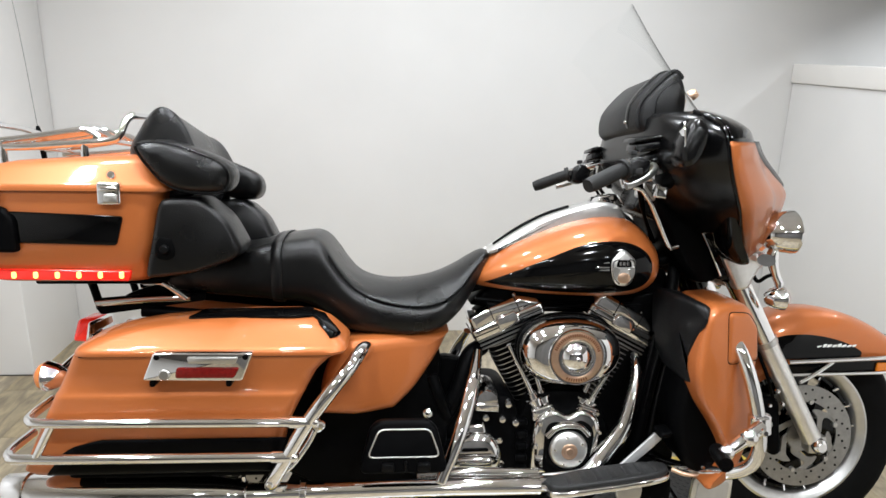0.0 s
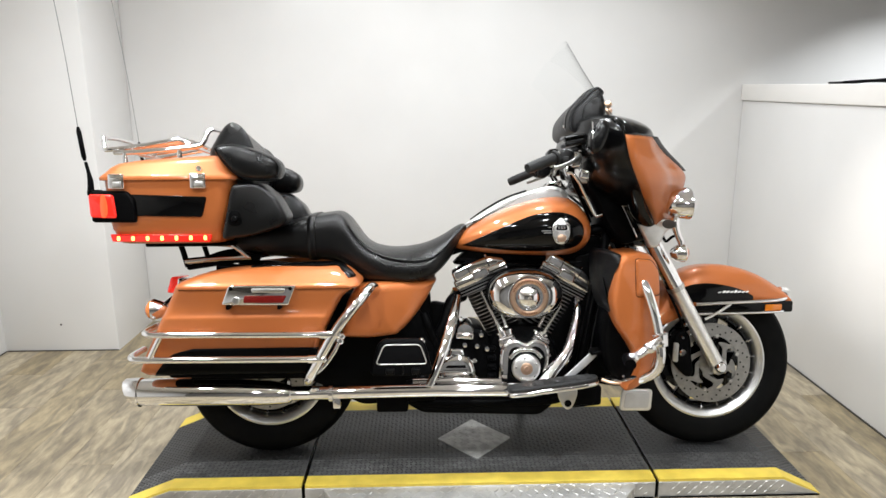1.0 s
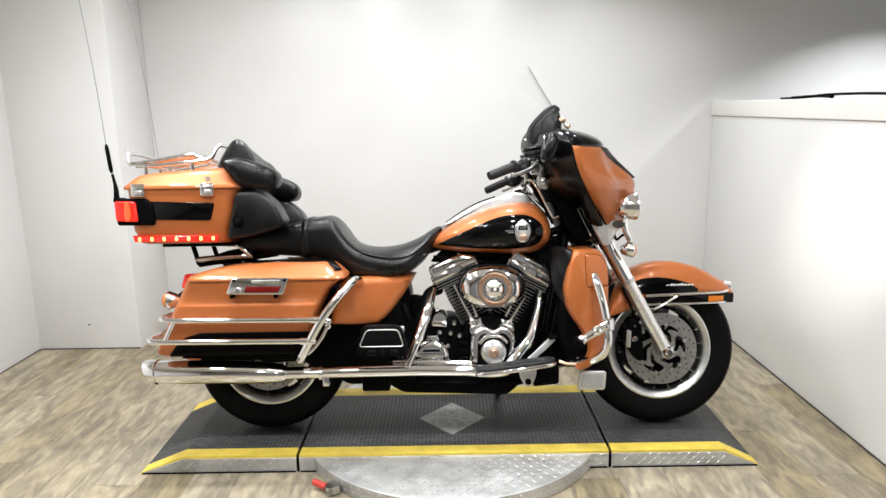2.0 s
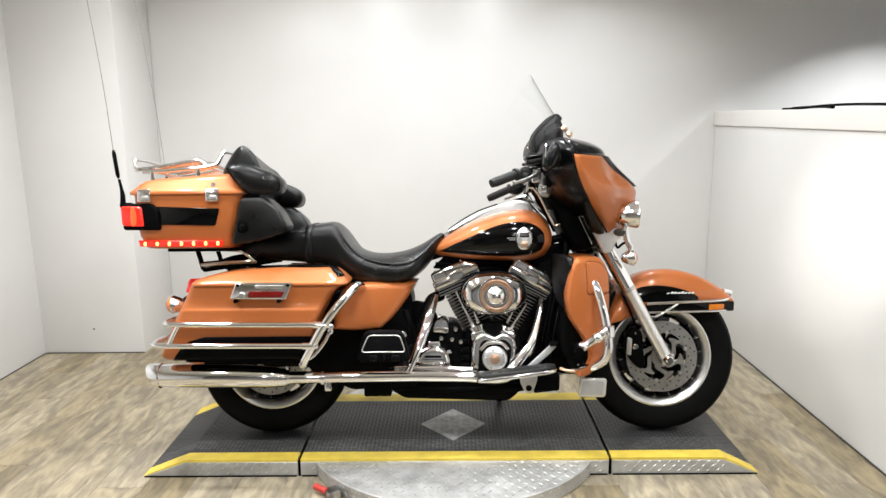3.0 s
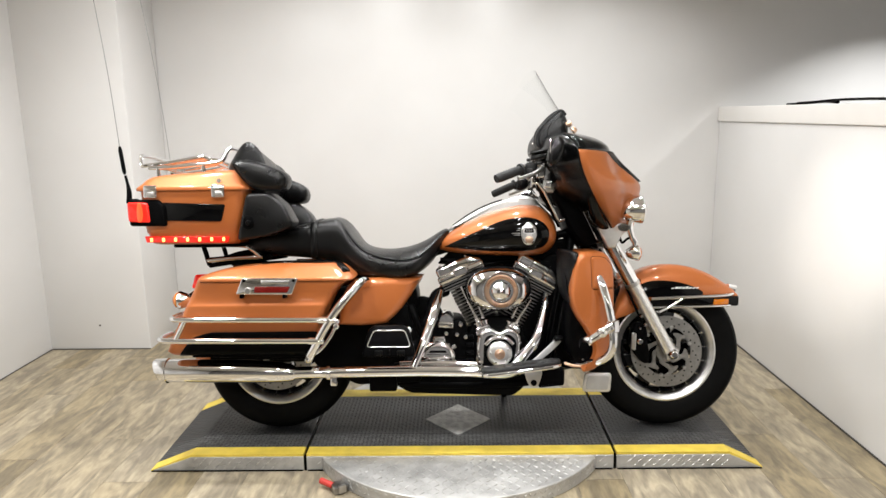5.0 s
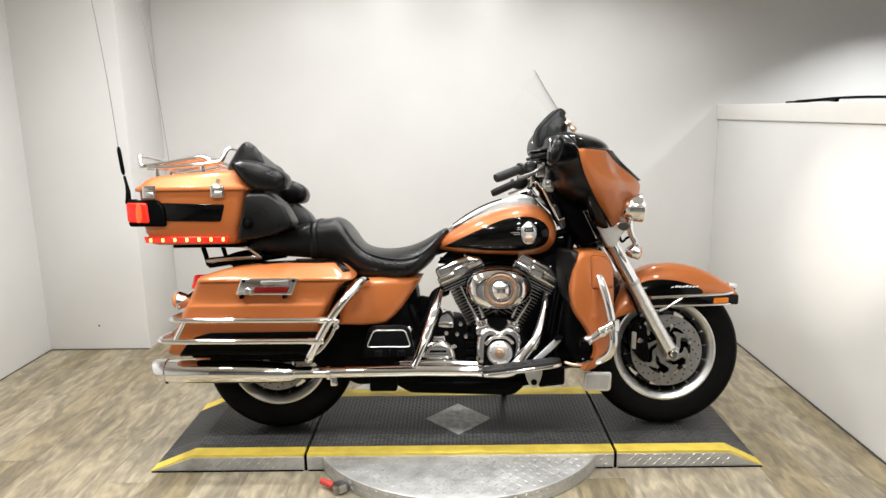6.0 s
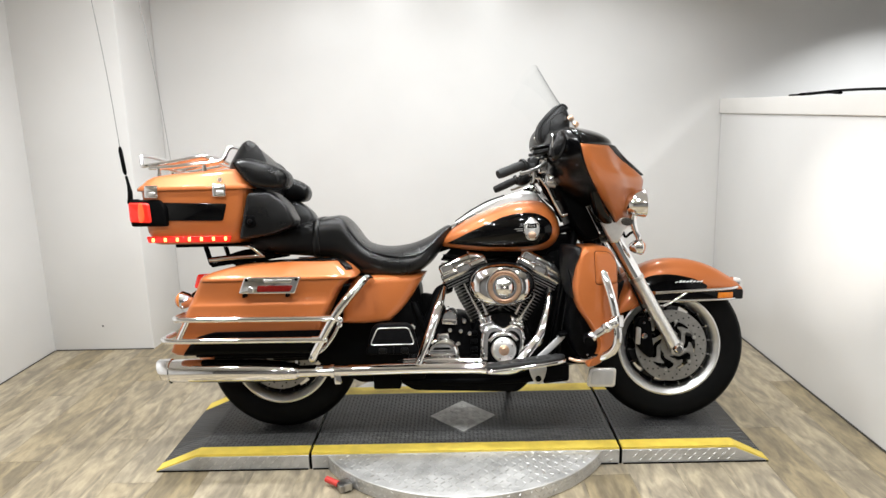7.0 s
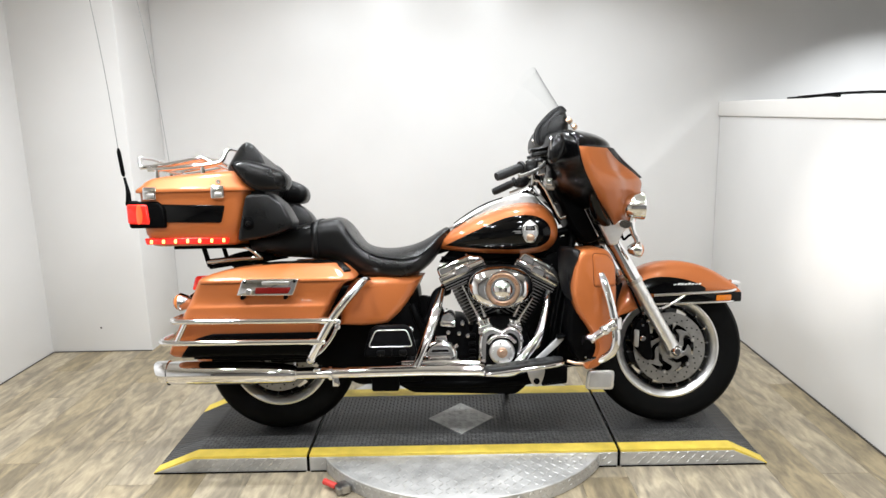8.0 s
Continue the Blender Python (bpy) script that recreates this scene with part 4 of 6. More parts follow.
    P("cable", tube(turn([(0.24, s * 0.28, 1.04), (0.268, s * 0.23, 0.975), (0.31, s * 0.17, 0.915), (0.36, s * 0.08, 0.84)]), 0.0045), M_DARK, hb)
P("master_cylinder", slab(rounded([(0.284, 1.000), (0.312, 0.995), (0.318, 1.025), (0.288, 1.034)], 0.006, 3), -0.258, -0.225, 0.006), M_CHROME, None, "bright brake cylinder on the handlebar")
# taken for a brake hard line, drawn as a thin chrome tube
P("throttle_bracket", tube([(0.248, -0.21, 1.022), (0.268, -0.215, 1.015), (0.292, -0.215, 0.982), (0.334, -0.205, 0.895), (0.345, -0.20, 0.876), (0.352, -0.20, 0.868), (0.370, -0.20, 0.874)], 0.0058, 10, smooth=False), M_CHROME, None, "bright hard line below the handlebar")
P("cover_edge", tube([(0.445, -0.158, 0.915), (0.470, -0.160, 0.862), (0.502, -0.160, 0.791)], 0.0032, 8), M_CHROME, None, "thin bright edge on the fork cover")
P("riser", slab(rounded([(0.300, 0.985), (0.345, 0.978), (0.362, 1.02), (0.338, 1.06), (0.308, 1.045)], 0.012, 3), -0.115, -0.055, 0.008), M_BRUSHED, None, "bright handlebar riser")
P("switch_panel", slab(rounded([(0.292, 0.955), (0.398, 0.905), (0.418, 0.975), (0.330, 1.030)], 0.014, 3), -0.080, 0.080, 0.010), M_MOULD, None, "black switch panel below the gauges")
P("steering_head", lathe([(0.036, -0.12), (0.04, -0.11), (0.04, 0.10), (0.034, 0.12)], (0.455, 0, 0.83), (-0.47, 0, 0.88), 24), M_BLACK, None, "black steering head")
cover = spline([(0.335, 0.99), (0.40, 1.02), (0.455, 0.98), (0.50, 0.88), (0.53, 0.79), (0.47, 0.76), (0.42, 0.80), (0.37, 0.90)], 4)
P("neck_cover", pad(cover, [(-0.13, 0.02), (-0.12, 0.005), (-0.10, 0.0), (0.10, 0.0), (0.12, 0.005), (0.13, 0.02)]), M_DARK, None, "black cover around the steering head")

# -- fuel tank
TANK = [  # x, top, bottom, half width
    (-0.130, 0.766, 0.750, 0.055), (-0.117, 0.790, 0.744, 0.090), (-0.075, 0.826, 0.737, 0.128), (-0.02, 0.860, 0.730, 0.157), (0.045, 0.890, 0.724, 0.180), (0.11, 0.914, 0.720, 0.194), (0.18, 0.931, 0.717, 0.201), (0.23, 0.935, 0.717, 0.201),
    (0.275, 0.930, 0.719, 0.196), (0.308, 0.914, 0.728, 0.186), (0.332, 0.888, 0.745, 0.168), (0.347, 0.860, 0.770, 0.138), (0.354, 0.826, 0.806, 0.085)]


def tank_ring(x, top, low, w, n=32):
    zc, h = (top + low) / 2, (top - low) / 2
    e = 2 / 2.5
    out = []
    for k in range(n):
        c, s = math.cos(2 * math.pi * k / n), math.sin(2 * math.pi * k / n)
        out.append((x, w * math.copysign(abs(c) ** e, c), zc + h * math.copysign(abs(s) ** e, s)))
    return out


tank_rows = fine_stations(TANK, 5)
tank = P("fuel_tank", skin([tank_ring(*r) for r in tank_rows]), M_ORANGE, None, "copper fuel tank with black side panels", 70)
panel_out = spline([(-0.103, 0.764), (-0.103, 0.764), (0.02, 0.824), (0.137, 0.873), (0.232, 0.882), (0.290, 0.860), (0.313, 0.818), (0.294, 0.768), (0.22, 0.746), (0.06, 0.748)], 6)


def tank_side(p):
    """Half width of the tank at a place on its side."""
    x = min(max(p.x, -0.129), 0.3535)
    for a, b in zip(tank_rows, tank_rows[1:]):
        if a[0] <= x <= b[0]:
            f = (x - a[0]) / (b[0] - a[0])
            _, top, low, w = [u + (v - u) * f for u, v in zip(a, b)]
            t = min(0.98, abs(p.y - (top + low) / 2) / ((top - low) / 2))
            return w * (1 - t ** 2.5) ** 0.4
    return 0.1


def tank_patch(outline, grow, s):
    c = sum(outline, Vector((0, 0))) / len(outline)
    rings = [[(p.x, -s * (tank_side(p) - 0.006), p.y) for p in outline]]
    for f in (1.0, 0.97, 0.9, 0.8, 0.65, 0.5, 0.3, 0.02):
        rings.append([(q.x, -s * (tank_side(q) + grow * (0.4 if f == 1.0 else 1.0)), q.y) for q in [c + (p - c) * f for p in outline]])
    return skin(rings)


for s in (1, -1):
    pnl = P("side_panel", tank_patch(panel_out, 0.0035, s), M_BLACK, tank, "glossy black tank panel", 70)
    ex, ez, ey = 0.231, 0.818, 0.198
    em = P("emblem", pad(spline([(ex - 0.030, ez + 0.014), (ex - 0.021, ez + 0.030), (ex, ez + 0.046), (ex + 0.021, ez + 0.030), (ex + 0.030, ez + 0.014), (ex + 0.027, ez - 0.020), (ex + 0.013, ez - 0.042), (ex - 0.013, ez - 0.042), (ex - 0.027, ez - 0.020)], 5), [(-(ey - 0.008) * s, 0.0), (-(ey + 0.009) * s, 0.0), (-(ey + 0.0125) * s, 0.004), (-(ey + 0.014) * s, 0.010)]), M_BRUSHED, pnl, "silver shield emblem")
    P("emblem_centre", pad(spline([(ex - 0.010, ez - 0.034), (ex - 0.015, ez - 0.018), (ex, ez - 0.010), (ex + 0.015, ez - 0.018), (ex + 0.010, ez - 0.034)], 4), [(-(ey + 0.012) * s, 0), (-(ey + 0.0162) * s, 0.0), (-(ey + 0.017) * s, 0.003)]), M_BRONZE, em, "copper centre of the emblem")
    eb = P("emblem_bar", slab(rounded([(ex - 0.020, ez + 0.004), (ex + 0.020, ez + 0.004), (ex + 0.016, ez + 0.022), (ex - 0.016, ez + 0.022)], 0.005, 2), -(ey + 0.012) * s, -(ey + 0.0165) * s, 0.001, 1), M_DARK, em)
    for k in (-1, 0, 1):
        P("emblem_figure", slab(rounded([(ex + k * 0.009 - 0.003, ez + 0.008), (ex + k * 0.009 + 0.003, ez + 0.008), (ex + k * 0.009 + 0.003, ez + 0.018), (ex + k * 0.009 - 0.003, ez + 0.018)], 0.002, 2), -(ey + 0.016) * s, -(ey + 0.0172) * s, 0.0005, 1), M_CHROME, eb)
    for k in (-1, 1):
        P("emblem_wing", slab(spline([(ex + k * 0.010, ez - 0.002), (ex + k * 0.026, ez + 0.004), (ex + k * 0.027, ez - 0.012), (ex + k * 0.020, ez - 0.026), (ex + k * 0.014, ez - 0.012)], 3), -(ey + 0.012) * s, -(ey + 0.0155) * s, 0.001, 1), M_SATIN, em)
        P("emblem_rib", tube([(ex + k * 0.012, -(ey + 0.0145) * s, ez + 0.038 - 0.014), (ex + k * 0.026, -(ey + 0.0125) * s, ez + 0.015), (ex + k * 0.024, -(ey + 0.012) * s, ez - 0.020), (ex + k * 0.010, -(ey + 0.0135) * s, ez - 0.038)], 0.0022, 6), M_CHROME, em)
    g = Many()
    for k, (x0, dz) in enumerate(((-0.070, 0.0), (-0.062, -0.007), (-0.050, 0.012))):
        g.add(slab(rounded([(ex + x0, ez + dz), (ex - 0.034, ez + dz), (ex - 0.034, ez + dz + 0.0035), (ex + x0 + 0.008, ez + dz + 0.0035)], 0.001, 1), -(ey + 0.003) * s, -(ey + 0.0072) * s, 0.0006, 1))
    P("emblem_stripe", g, M_SATIN, pnl, "silver stripes beside the emblem")
con_out = spline([(-0.075, 0.832), (-0.072, 0.845), (0.0, 0.893), (0.07, 0.930), (0.15, 0.957), (0.21, 0.972), (0.25, 0.968), (0.275, 0.95), (0.275, 0.92), (0.15, 0.915), (0.04, 0.87)], 5)
console = P("console", pad(con_out, [(-0.062, 0.014), (-0.058, 0.006), (-0.05, 0.001), (-0.03, 0.0), (0.03, 0.0), (0.05, 0.001), (0.058, 0.006), (0.062, 0.014)]), M_BRUSHED, tank, "chrome tank console")
P("console_pad", tube([(-0.065, 0, 0.852), (0.0, 0, 0.897), (0.07, 0, 0.934), (0.14, 0, 0.958)], 0.0035, 8, flat=3.0), M_DARK, console, "dark strip along the console")
P("console_hinge", slab(rounded([(0.195, 0.955), (0.215, 0.985), (0.262, 0.995), (0.285, 0.965), (0.262, 0.945)], 0.006), -0.045, 0.045, 0.005), M_CHROME, console)
P("fuel_gauge", lathe([(1e-5, 0.014), (0.022, 0.013), (0.028, 0.006), (0.029, -0.01)], (0.10, 0.085, 0.915), (-0.25, 0.35, 1), 20), M_CHROME, tank, "chrome fuel gauge cap")

# -- seat
SEAT = [  # x, half width, crown, edge, bottom
    (-0.885, 0.15, 0.838, 0.826, 0.745), (-0.8, 0.16, 0.85, 0.838, 0.735), (-0.7, 0.168, 0.86, 0.85, 0.728), (-0.63, 0.174, 0.878, 0.868, 0.722), (-0.565, 0.178, 0.888, 0.878, 0.716),
    (-0.53, 0.182, 0.889, 0.881, 0.705), (-0.505, 0.186, 0.868, 0.864, 0.69), (-0.47, 0.192, 0.816, 0.812, 0.664), (-0.43, 0.198, 0.778, 0.768, 0.646), (-0.38, 0.203, 0.76, 0.742, 0.638), (-0.32, 0.206, 0.756, 0.728, 0.636),
    (-0.26, 0.202, 0.763, 0.724, 0.641), (-0.21, 0.188, 0.778, 0.735, 0.655), (-0.165, 0.158, 0.8, 0.765, 0.69), (-0.13, 0.118, 0.822, 0.8, 0.735), (-0.1, 0.08, 0.838, 0.824, 0.785), (-0.082, 0.052, 0.836, 0.828, 0.8)]


def seat_ring(x, w, crown, edge, low):
    half = [(0.0, low), (0.55 * w, low), (0.86 * w, low + 0.008), (0.97 * w, low + 0.25 * (edge - low)), (1.0 * w, low + 0.55 * (edge - low)), (0.98 * w, low + 0.82 * (edge - low)),
            (0.92 * w, edge - 0.012), (0.83 * w, edge), (0.6 * w, edge + 0.55 * (crown - edge)), (0.3 * w, crown - 0.1 * (crown - edge)), (0.0, crown)]
    pts = [(x, -y, z) for y, z in half] + [(x, y, z) for y, z in reversed(half[1:-1])]
    return [tuple(p) for p in spline(pts, 2, True)]


seat = P("seat", skin([seat_ring(*r) for r in fine_stations(SEAT, 4)]), M_LEATHER, None, "black vinyl touring seat with stitched seams", 60)
fs = fine_stations(SEAT, 3)
for s in (-1, 1):
    P("piping", tube([(x, s * w * 0.90, e - 0.006) for x, w, c, e, l in fs if -0.50 < x < -0.10], 0.0032, 6, smooth=False), M_LEATHER, seat)
band = Geo()
for x in (-0.632, -0.606):
    near = min(fs, key=lambda r: abs(r[0] - x))
    band.v += [(x, py * 1.012, 0.79 + (pz - 0.79) * 1.02) for px, py, pz in seat_ring(*near)]
nb = len(band.v) // 2
band.f = [(i, (i + 1) % nb, nb + (i + 1) % nb, nb + i) for i in range(nb)]
sb = P("passenger_strap", band, M_LEATHER, seat, "black strap across the seat", 60)
sol = sb.modifiers.new("thickness", "SOLIDIFY")
sol.thickness, sol.offset = 0.003, 1

# -- engine
CR = Vector((0.105, 0, 0.335))
case = P("engine_case", pad(spline([(-0.02, 0.24), (-0.03, 0.33), (0.0, 0.43), (0.05, 0.475), (0.16, 0.475), (0.215, 0.42), (0.235, 0.33), (0.21, 0.24), (0.1, 0.215)], 5), [(-0.135, 0.02), (-0.13, 0.005), (-0.12, 0.0), (0.13, 0.0), (0.15, 0.02)]), M_DARK, None, "black engine crankcase")
for ang, nm in ((-23.5, "rear"), (28.0, "front")):
    mtx = Matrix.Translation(CR) @ Matrix.Rotation(radians(ang), 4, "Y")
    cyl = P("cylinder", lathe([(0.056, 0.10), (0.056, 0.31)], (0, 0, 0), (0, 0, 1), 24).moved(mtx), M_FIN, None, "black finned cylinder")
    for k in range(13):
        z = 0.130 + k * 0.0138
        hw = 0.066 + 0.010 * min(k, 8) / 8
        out = rounded([(-hw, -0.078), (hw, -0.078), (hw, 0.078), (-hw, 0.078)], 0.03, 4)
        g, e = Geo(), Geo()
        ring = [Vector((p[0], p[1])) for p in out]
        rr = [[(q[0], q[1], z + dz) for q in inset(ring, d)] for dz, d in ((-0.0022, 0.003), (-0.0018, 0.0), (0.0018, 0.0), (0.0022, 0.003))]
        g = skin(rr).moved(mtx)
        P("fin", g, M_FIN, cyl)
        e = skin([[(q[0], q[1], z + dz) for q in inset(ring, d)] for dz, d in ((-0.0015, 0.0), (-0.0015, -0.0007), (0.0015, -0.0007), (0.0015, 0.0))], cap=False).moved(mtx)
        P("fin_edge", e, M_FIN_EDGE, cyl, "bright machined fin edge")
    head = P("cylinder_head", slab(rounded([(-0.086, 0.300), (0.086, 0.300), (0.090, 0.318), (0.084, 0.332), (-0.084, 0.332), (-0.090, 0.318)], 0.006), -0.085, 0.085, 0.010).moved(mtx), M_FIN, None, "black cylinder head")
    for k in range(3):
        z = 0.303 + k * 0.011
        P("head_fin", slab(rounded([(-0.094, z), (0.094, z), (0.094, z + 0.004), (-0.094, z + 0.004)], 0.001, 1), -0.092, 0.090, 0.001, 1).moved(mtx), M_FIN_EDGE, head)
    rocker = P("rocker_cover", slab(rounded([(-0.100, 0.331), (0.098, 0.331), (0.099, 0.366), (-0.101, 0.366)], 0.007), -0.104, 0.088, 0.008, 4).moved(mtx), M_CHROME, None, "chrome rocker cover")
    P("cover_joint", slab(rounded([(-0.1022, 0.346), (0.1002, 0.346), (0.1002, 0.349), (-0.1022, 0.349)], 0.001, 1), -0.1052, 0.0892, 0.001, 1).moved(mtx), M_DARK, rocker)
    upper = slab(rounded([(-0.096, 0.362), (0.096, 0.362), (0.094, 0.374), (0.050, 0.402), (-0.088, 0.405), (-0.095, 0.394)], 0.010), -0.101, 0.080, 0.012, 4).moved(mtx)
    P("cover_top", upper, M_CHROME, rocker)
    for xs in (-0.034, 0.038):
        P("cover_groove", slab(rounded([(xs - 0.0012, 0.364), (xs + 0.0012, 0.364), (xs + 0.0012, 0.4045), (xs - 0.0012, 0.4045)], 0.0005, 1), -0.1016, 0.0806, 0.0005, 1).moved(mtx), M_DARK, rocker)
    P("cover_step", slab(rounded([(-0.032, 0.340), (0.030, 0.340), (0.026, 0.374), (-0.028, 0.374)], 0.008), -0.112, -0.098, 0.004).moved(mtx), M_CHROME, rocker)
    bolts = Many()
    for bx in (-0.072, 0.0, 0.042):
        bolts.add(bolt((bx, -0.070, 0.403), 0.006, (0, 0, 1), 0.006).moved(mtx)).add(bolt((bx - 0.012, -0.105, 0.356), 0.0045, (0, -1, 0), 0.003).moved(mtx))
    P("cover_bolt", bolts, M_CHROME, rocker)

for a, b in (((-0.036, -0.118, 0.600), (0.040, -0.128, 0.440)), ((0.010, -0.105, 0.60), (0.060, -0.12, 0.445)), ((0.246, -0.116, 0.545), (0.176, -0.128, 0.436)), ((0.216, -0.105, 0.57), (0.156, -0.12, 0.44))):
    pr = P("pushrod_tube", tube([a, b], 0.0075, 12, smooth=False), M_CHROME, None, "chrome pushrod tube")
    va, vb = Vector(a), Vector(b)
    P("seal_cup", tube([vb.lerp(va, 0.0), vb.lerp(va, 0.10), vb.lerp(va, 0.11), vb.lerp(va, 0.2)], [0.019, 0.019, 0.013, 0.011], 14, smooth=False), M_CHROME, pr)
    P("cup_flange", tube([vb.lerp(va, 0.08), vb.lerp(va, 0.11)], 0.023, 14, smooth=False), M_CHROME, pr)
for x0, ang in ((0.052, -18), (0.168, 18)):
    lb = P("lifter_block", slab(rounded([(-0.034, -0.016), (0.034, -0.016), (0.030, 0.016), (-0.030, 0.016)], 0.008), -0.158, -0.11, 0.006).moved(pose(x0, 0, 0.428, 0, ang, 0)), M_CHROME, None, "chrome lifter block")
    P("block_bolt", Many().add(bolt((-0.024, -0.16, 0.006), 0.007)).add(bolt((0.024, -0.16, 0.006), 0.007)).moved(pose(x0, 0, 0.428, 0, ang, 0)), M_CHROME, lb)

# air cleaner
AC = (0.114, 0.594)


def oval(a, b, n=48, e=2.25):
    return [(AC[0] + a * math.copysign(abs(math.cos(2 * math.pi * k / n)) ** (2 / e), math.cos(2 * math.pi * k / n)), AC[1] + b * math.copysign(abs(math.sin(2 * math.pi * k / n)) ** (2 / e), math.sin(2 * math.pi * k / n))) for k in range(n)]


rings = []
for y, f in ((-0.125, 0.97), (-0.150, 1.0), (-0.168, 1.0), (-0.180, 0.975), (-0.190, 0.92), (-0.198, 0.84), (-0.204, 0.74), (-0.207, 0.62), (-0.207, 0.3)):
    rings.append([(x, y, z) for x, z in oval(0.129 * f, 0.086 * (f ** 0.85))])
air = P("air_cleaner", skin(rings), M_CHROME, None, "oval chrome air cleaner cover with copper ring", 60)
P("backing_plate", slab(oval(0.134, 0.091), -0.105, -0.128, 0.006), M_DARK, air)
P("gasket_band", slab(oval(0.132, 0.089), -0.128, -0.142, 0.003), M_FIN, air)
ICX, ICZ = 0.120, 0.592
P("insert_ring", lathe([(0.047, 0.206), (0.049, 0.2125), (0.053, 0.2140), (0.064, 0.2120), (0.066, 0.209), (0.067, 0.196)], (ICX, 0, ICZ), (0, -1, 0), 48), M_BRONZE, air, "copper ring with worn lettering")
P("ring_lip", Many().add(lathe([(0.066, 0.205), (0.067, 0.2122), (0.070, 0.2125), (0.072, 0.208), (0.072, 0.196)], (ICX, 0, ICZ), (0, -1, 0), 48)).add(lathe([(0.042, 0.206), (0.0425, 0.2145), (0.047, 0.2150), (0.0485, 0.211)], (ICX, 0, ICZ), (0, -1, 0), 40)), M_CHROME, air, "bright edge of the ring")
marks = Geo()
for k in range(26):
    a = radians(18 + k * 5.6) if k < 26 else 0
    marks.add(slab(rounded([(-0.0016, -0.004), (0.0016, -0.004), (0.0016, 0.004), (-0.0016, 0.004)], 0.0008, 1), -0.2142, -0.2120, 0.0004, 1), Matrix.Translation((ICX + 0.0575 * math.cos(a), 0, ICZ + 0.0575 * math.sin(a))) @ Matrix.Rotation(-(a - math.pi / 2), 4, "Y"))
for k in range(9):
    a = radians(245 + k * 6.2)
    marks.add(slab(rounded([(-0.0016, -0.004), (0.0016, -0.004), (0.0016, 0.004), (-0.0016, 0.004)], 0.0008, 1), -0.2142, -0.2120, 0.0004, 1), Matrix.Translation((ICX + 0.0575 * math.cos(a), 0, ICZ + 0.0575 * math.sin(a))) @ Matrix.Rotation(-(a - math.pi / 2), 4, "Y"))
tagged(P("ring_lettering", marks, material("worn_dark_copper", (0.26, 0.10, 0.045), 0.4, metal=0.8), air), kind="stuff")
P("insert_centre", lathe([(1e-5, 0.228), (0.010, 0.2272), (0.020, 0.2245), (0.030, 0.2195), (0.037, 0.2145), (0.041, 0.2085), (0.042, 0.203)], (ICX, 0, ICZ), (0, -1, 0), 40), M_CHROME, air, "domed chrome centre", 60)
P("centre_screw", bolt((ICX, -0.2278, ICZ), 0.006, h=0.003), M_CHROME, air)

# cam cover and lower engine
camc = P("cam_cover", pad(spline([(0.024, 0.262), (0.020, 0.33), (0.030, 0.41), (0.075, 0.440), (0.115, 0.425), (0.150, 0.440), (0.195, 0.415), (0.200, 0.355), (0.170, 0.275), (0.10, 0.255)], 5), [(-0.125, 0.0), (-0.158, 0.0), (-0.166, 0.004), (-0.170, 0.012), (-0.171, 0.02)]), M_CHROME, None, "chrome cam cover")
P("cover_recess", pad(spline([(0.052, 0.278), (0.050, 0.33), (0.056, 0.392), (0.080, 0.410), (0.115, 0.400), (0.148, 0.412), (0.176, 0.392), (0.180, 0.355), (0.158, 0.288), (0.10, 0.270)], 5), [(-0.160, 0.0), (-0.1725, 0.0), (-0.1735, 0.002)]), M_DARK, camc)
P("cover_arc", tube([(0.058, -0.174, 0.372), (0.082, -0.176, 0.396), (0.114, -0.177, 0.402), (0.146, -0.176, 0.396), (0.168, -0.174, 0.374)], 0.008, 10), M_CHROME, camc)
P("timer_ring", lathe([(0.060, 0.165), (0.060, 0.174), (0.055, 0.178), (0.050, 0.176)], (0.112, 0, 0.337), (0, -1, 0), 40), M_DARK, camc)
P("timer_cover", lathe([(1e-5, 0.190), (0.022, 0.190), (0.040, 0.188), (0.047, 0.184), (0.051, 0.176), (0.051, 0.168)], (0.114, 0, 0.337), (0, -1, 0), 40), M_BRUSHED, camc, "round brushed timer cover")
P("timer_badge", lathe([(1e-5, 0.195), (0.009, 0.195), (0.011, 0.193), (0.017, 0.193), (0.021, 0.191), (0.022, 0.187)], (0.114, 0, 0.337), (0, -1, 0), 24), M_BRONZE, camc, "bronze badge")
g = Many()
for k in range(5):
    a = 2 * math.pi * k / 5 + 0.5
    g.add(bolt((0.114 + 0.037 * math.cos(a), -0.190, 0.337 + 0.037 * math.sin(a)), 0.0035, h=0.003))
for x, z in ((0.033, 0.28), (0.028, 0.345), (0.040, 0.405), (0.165, 0.29), (0.196, 0.38)):
    g.add(bolt((x, -0.172, z), 0.007))
P("cover_bolt", g, M_CHROME, camc)
P("oil_filter", lathe([(1e-5, 0.085), (0.034, 0.085), (0.039, 0.078), (0.039, 0.0)], (0.235, 0, 0.26), (0.9, 0, 0.25), 24), M_DARK, None, "black oil filter")
gear = P("gearbox", pad(spline([(-0.24, 0.26), (-0.25, 0.36), (-0.22, 0.44), (-0.10, 0.47), (-0.02, 0.45), (0.0, 0.30), (-0.03, 0.24), (-0.14, 0.235)], 5), [(-0.14, 0.02), (-0.135, 0.004), (-0.12, 0.0), (0.12, 0.0), (0.14, 0.02)]), M_DARK, None, "black gearbox housing")
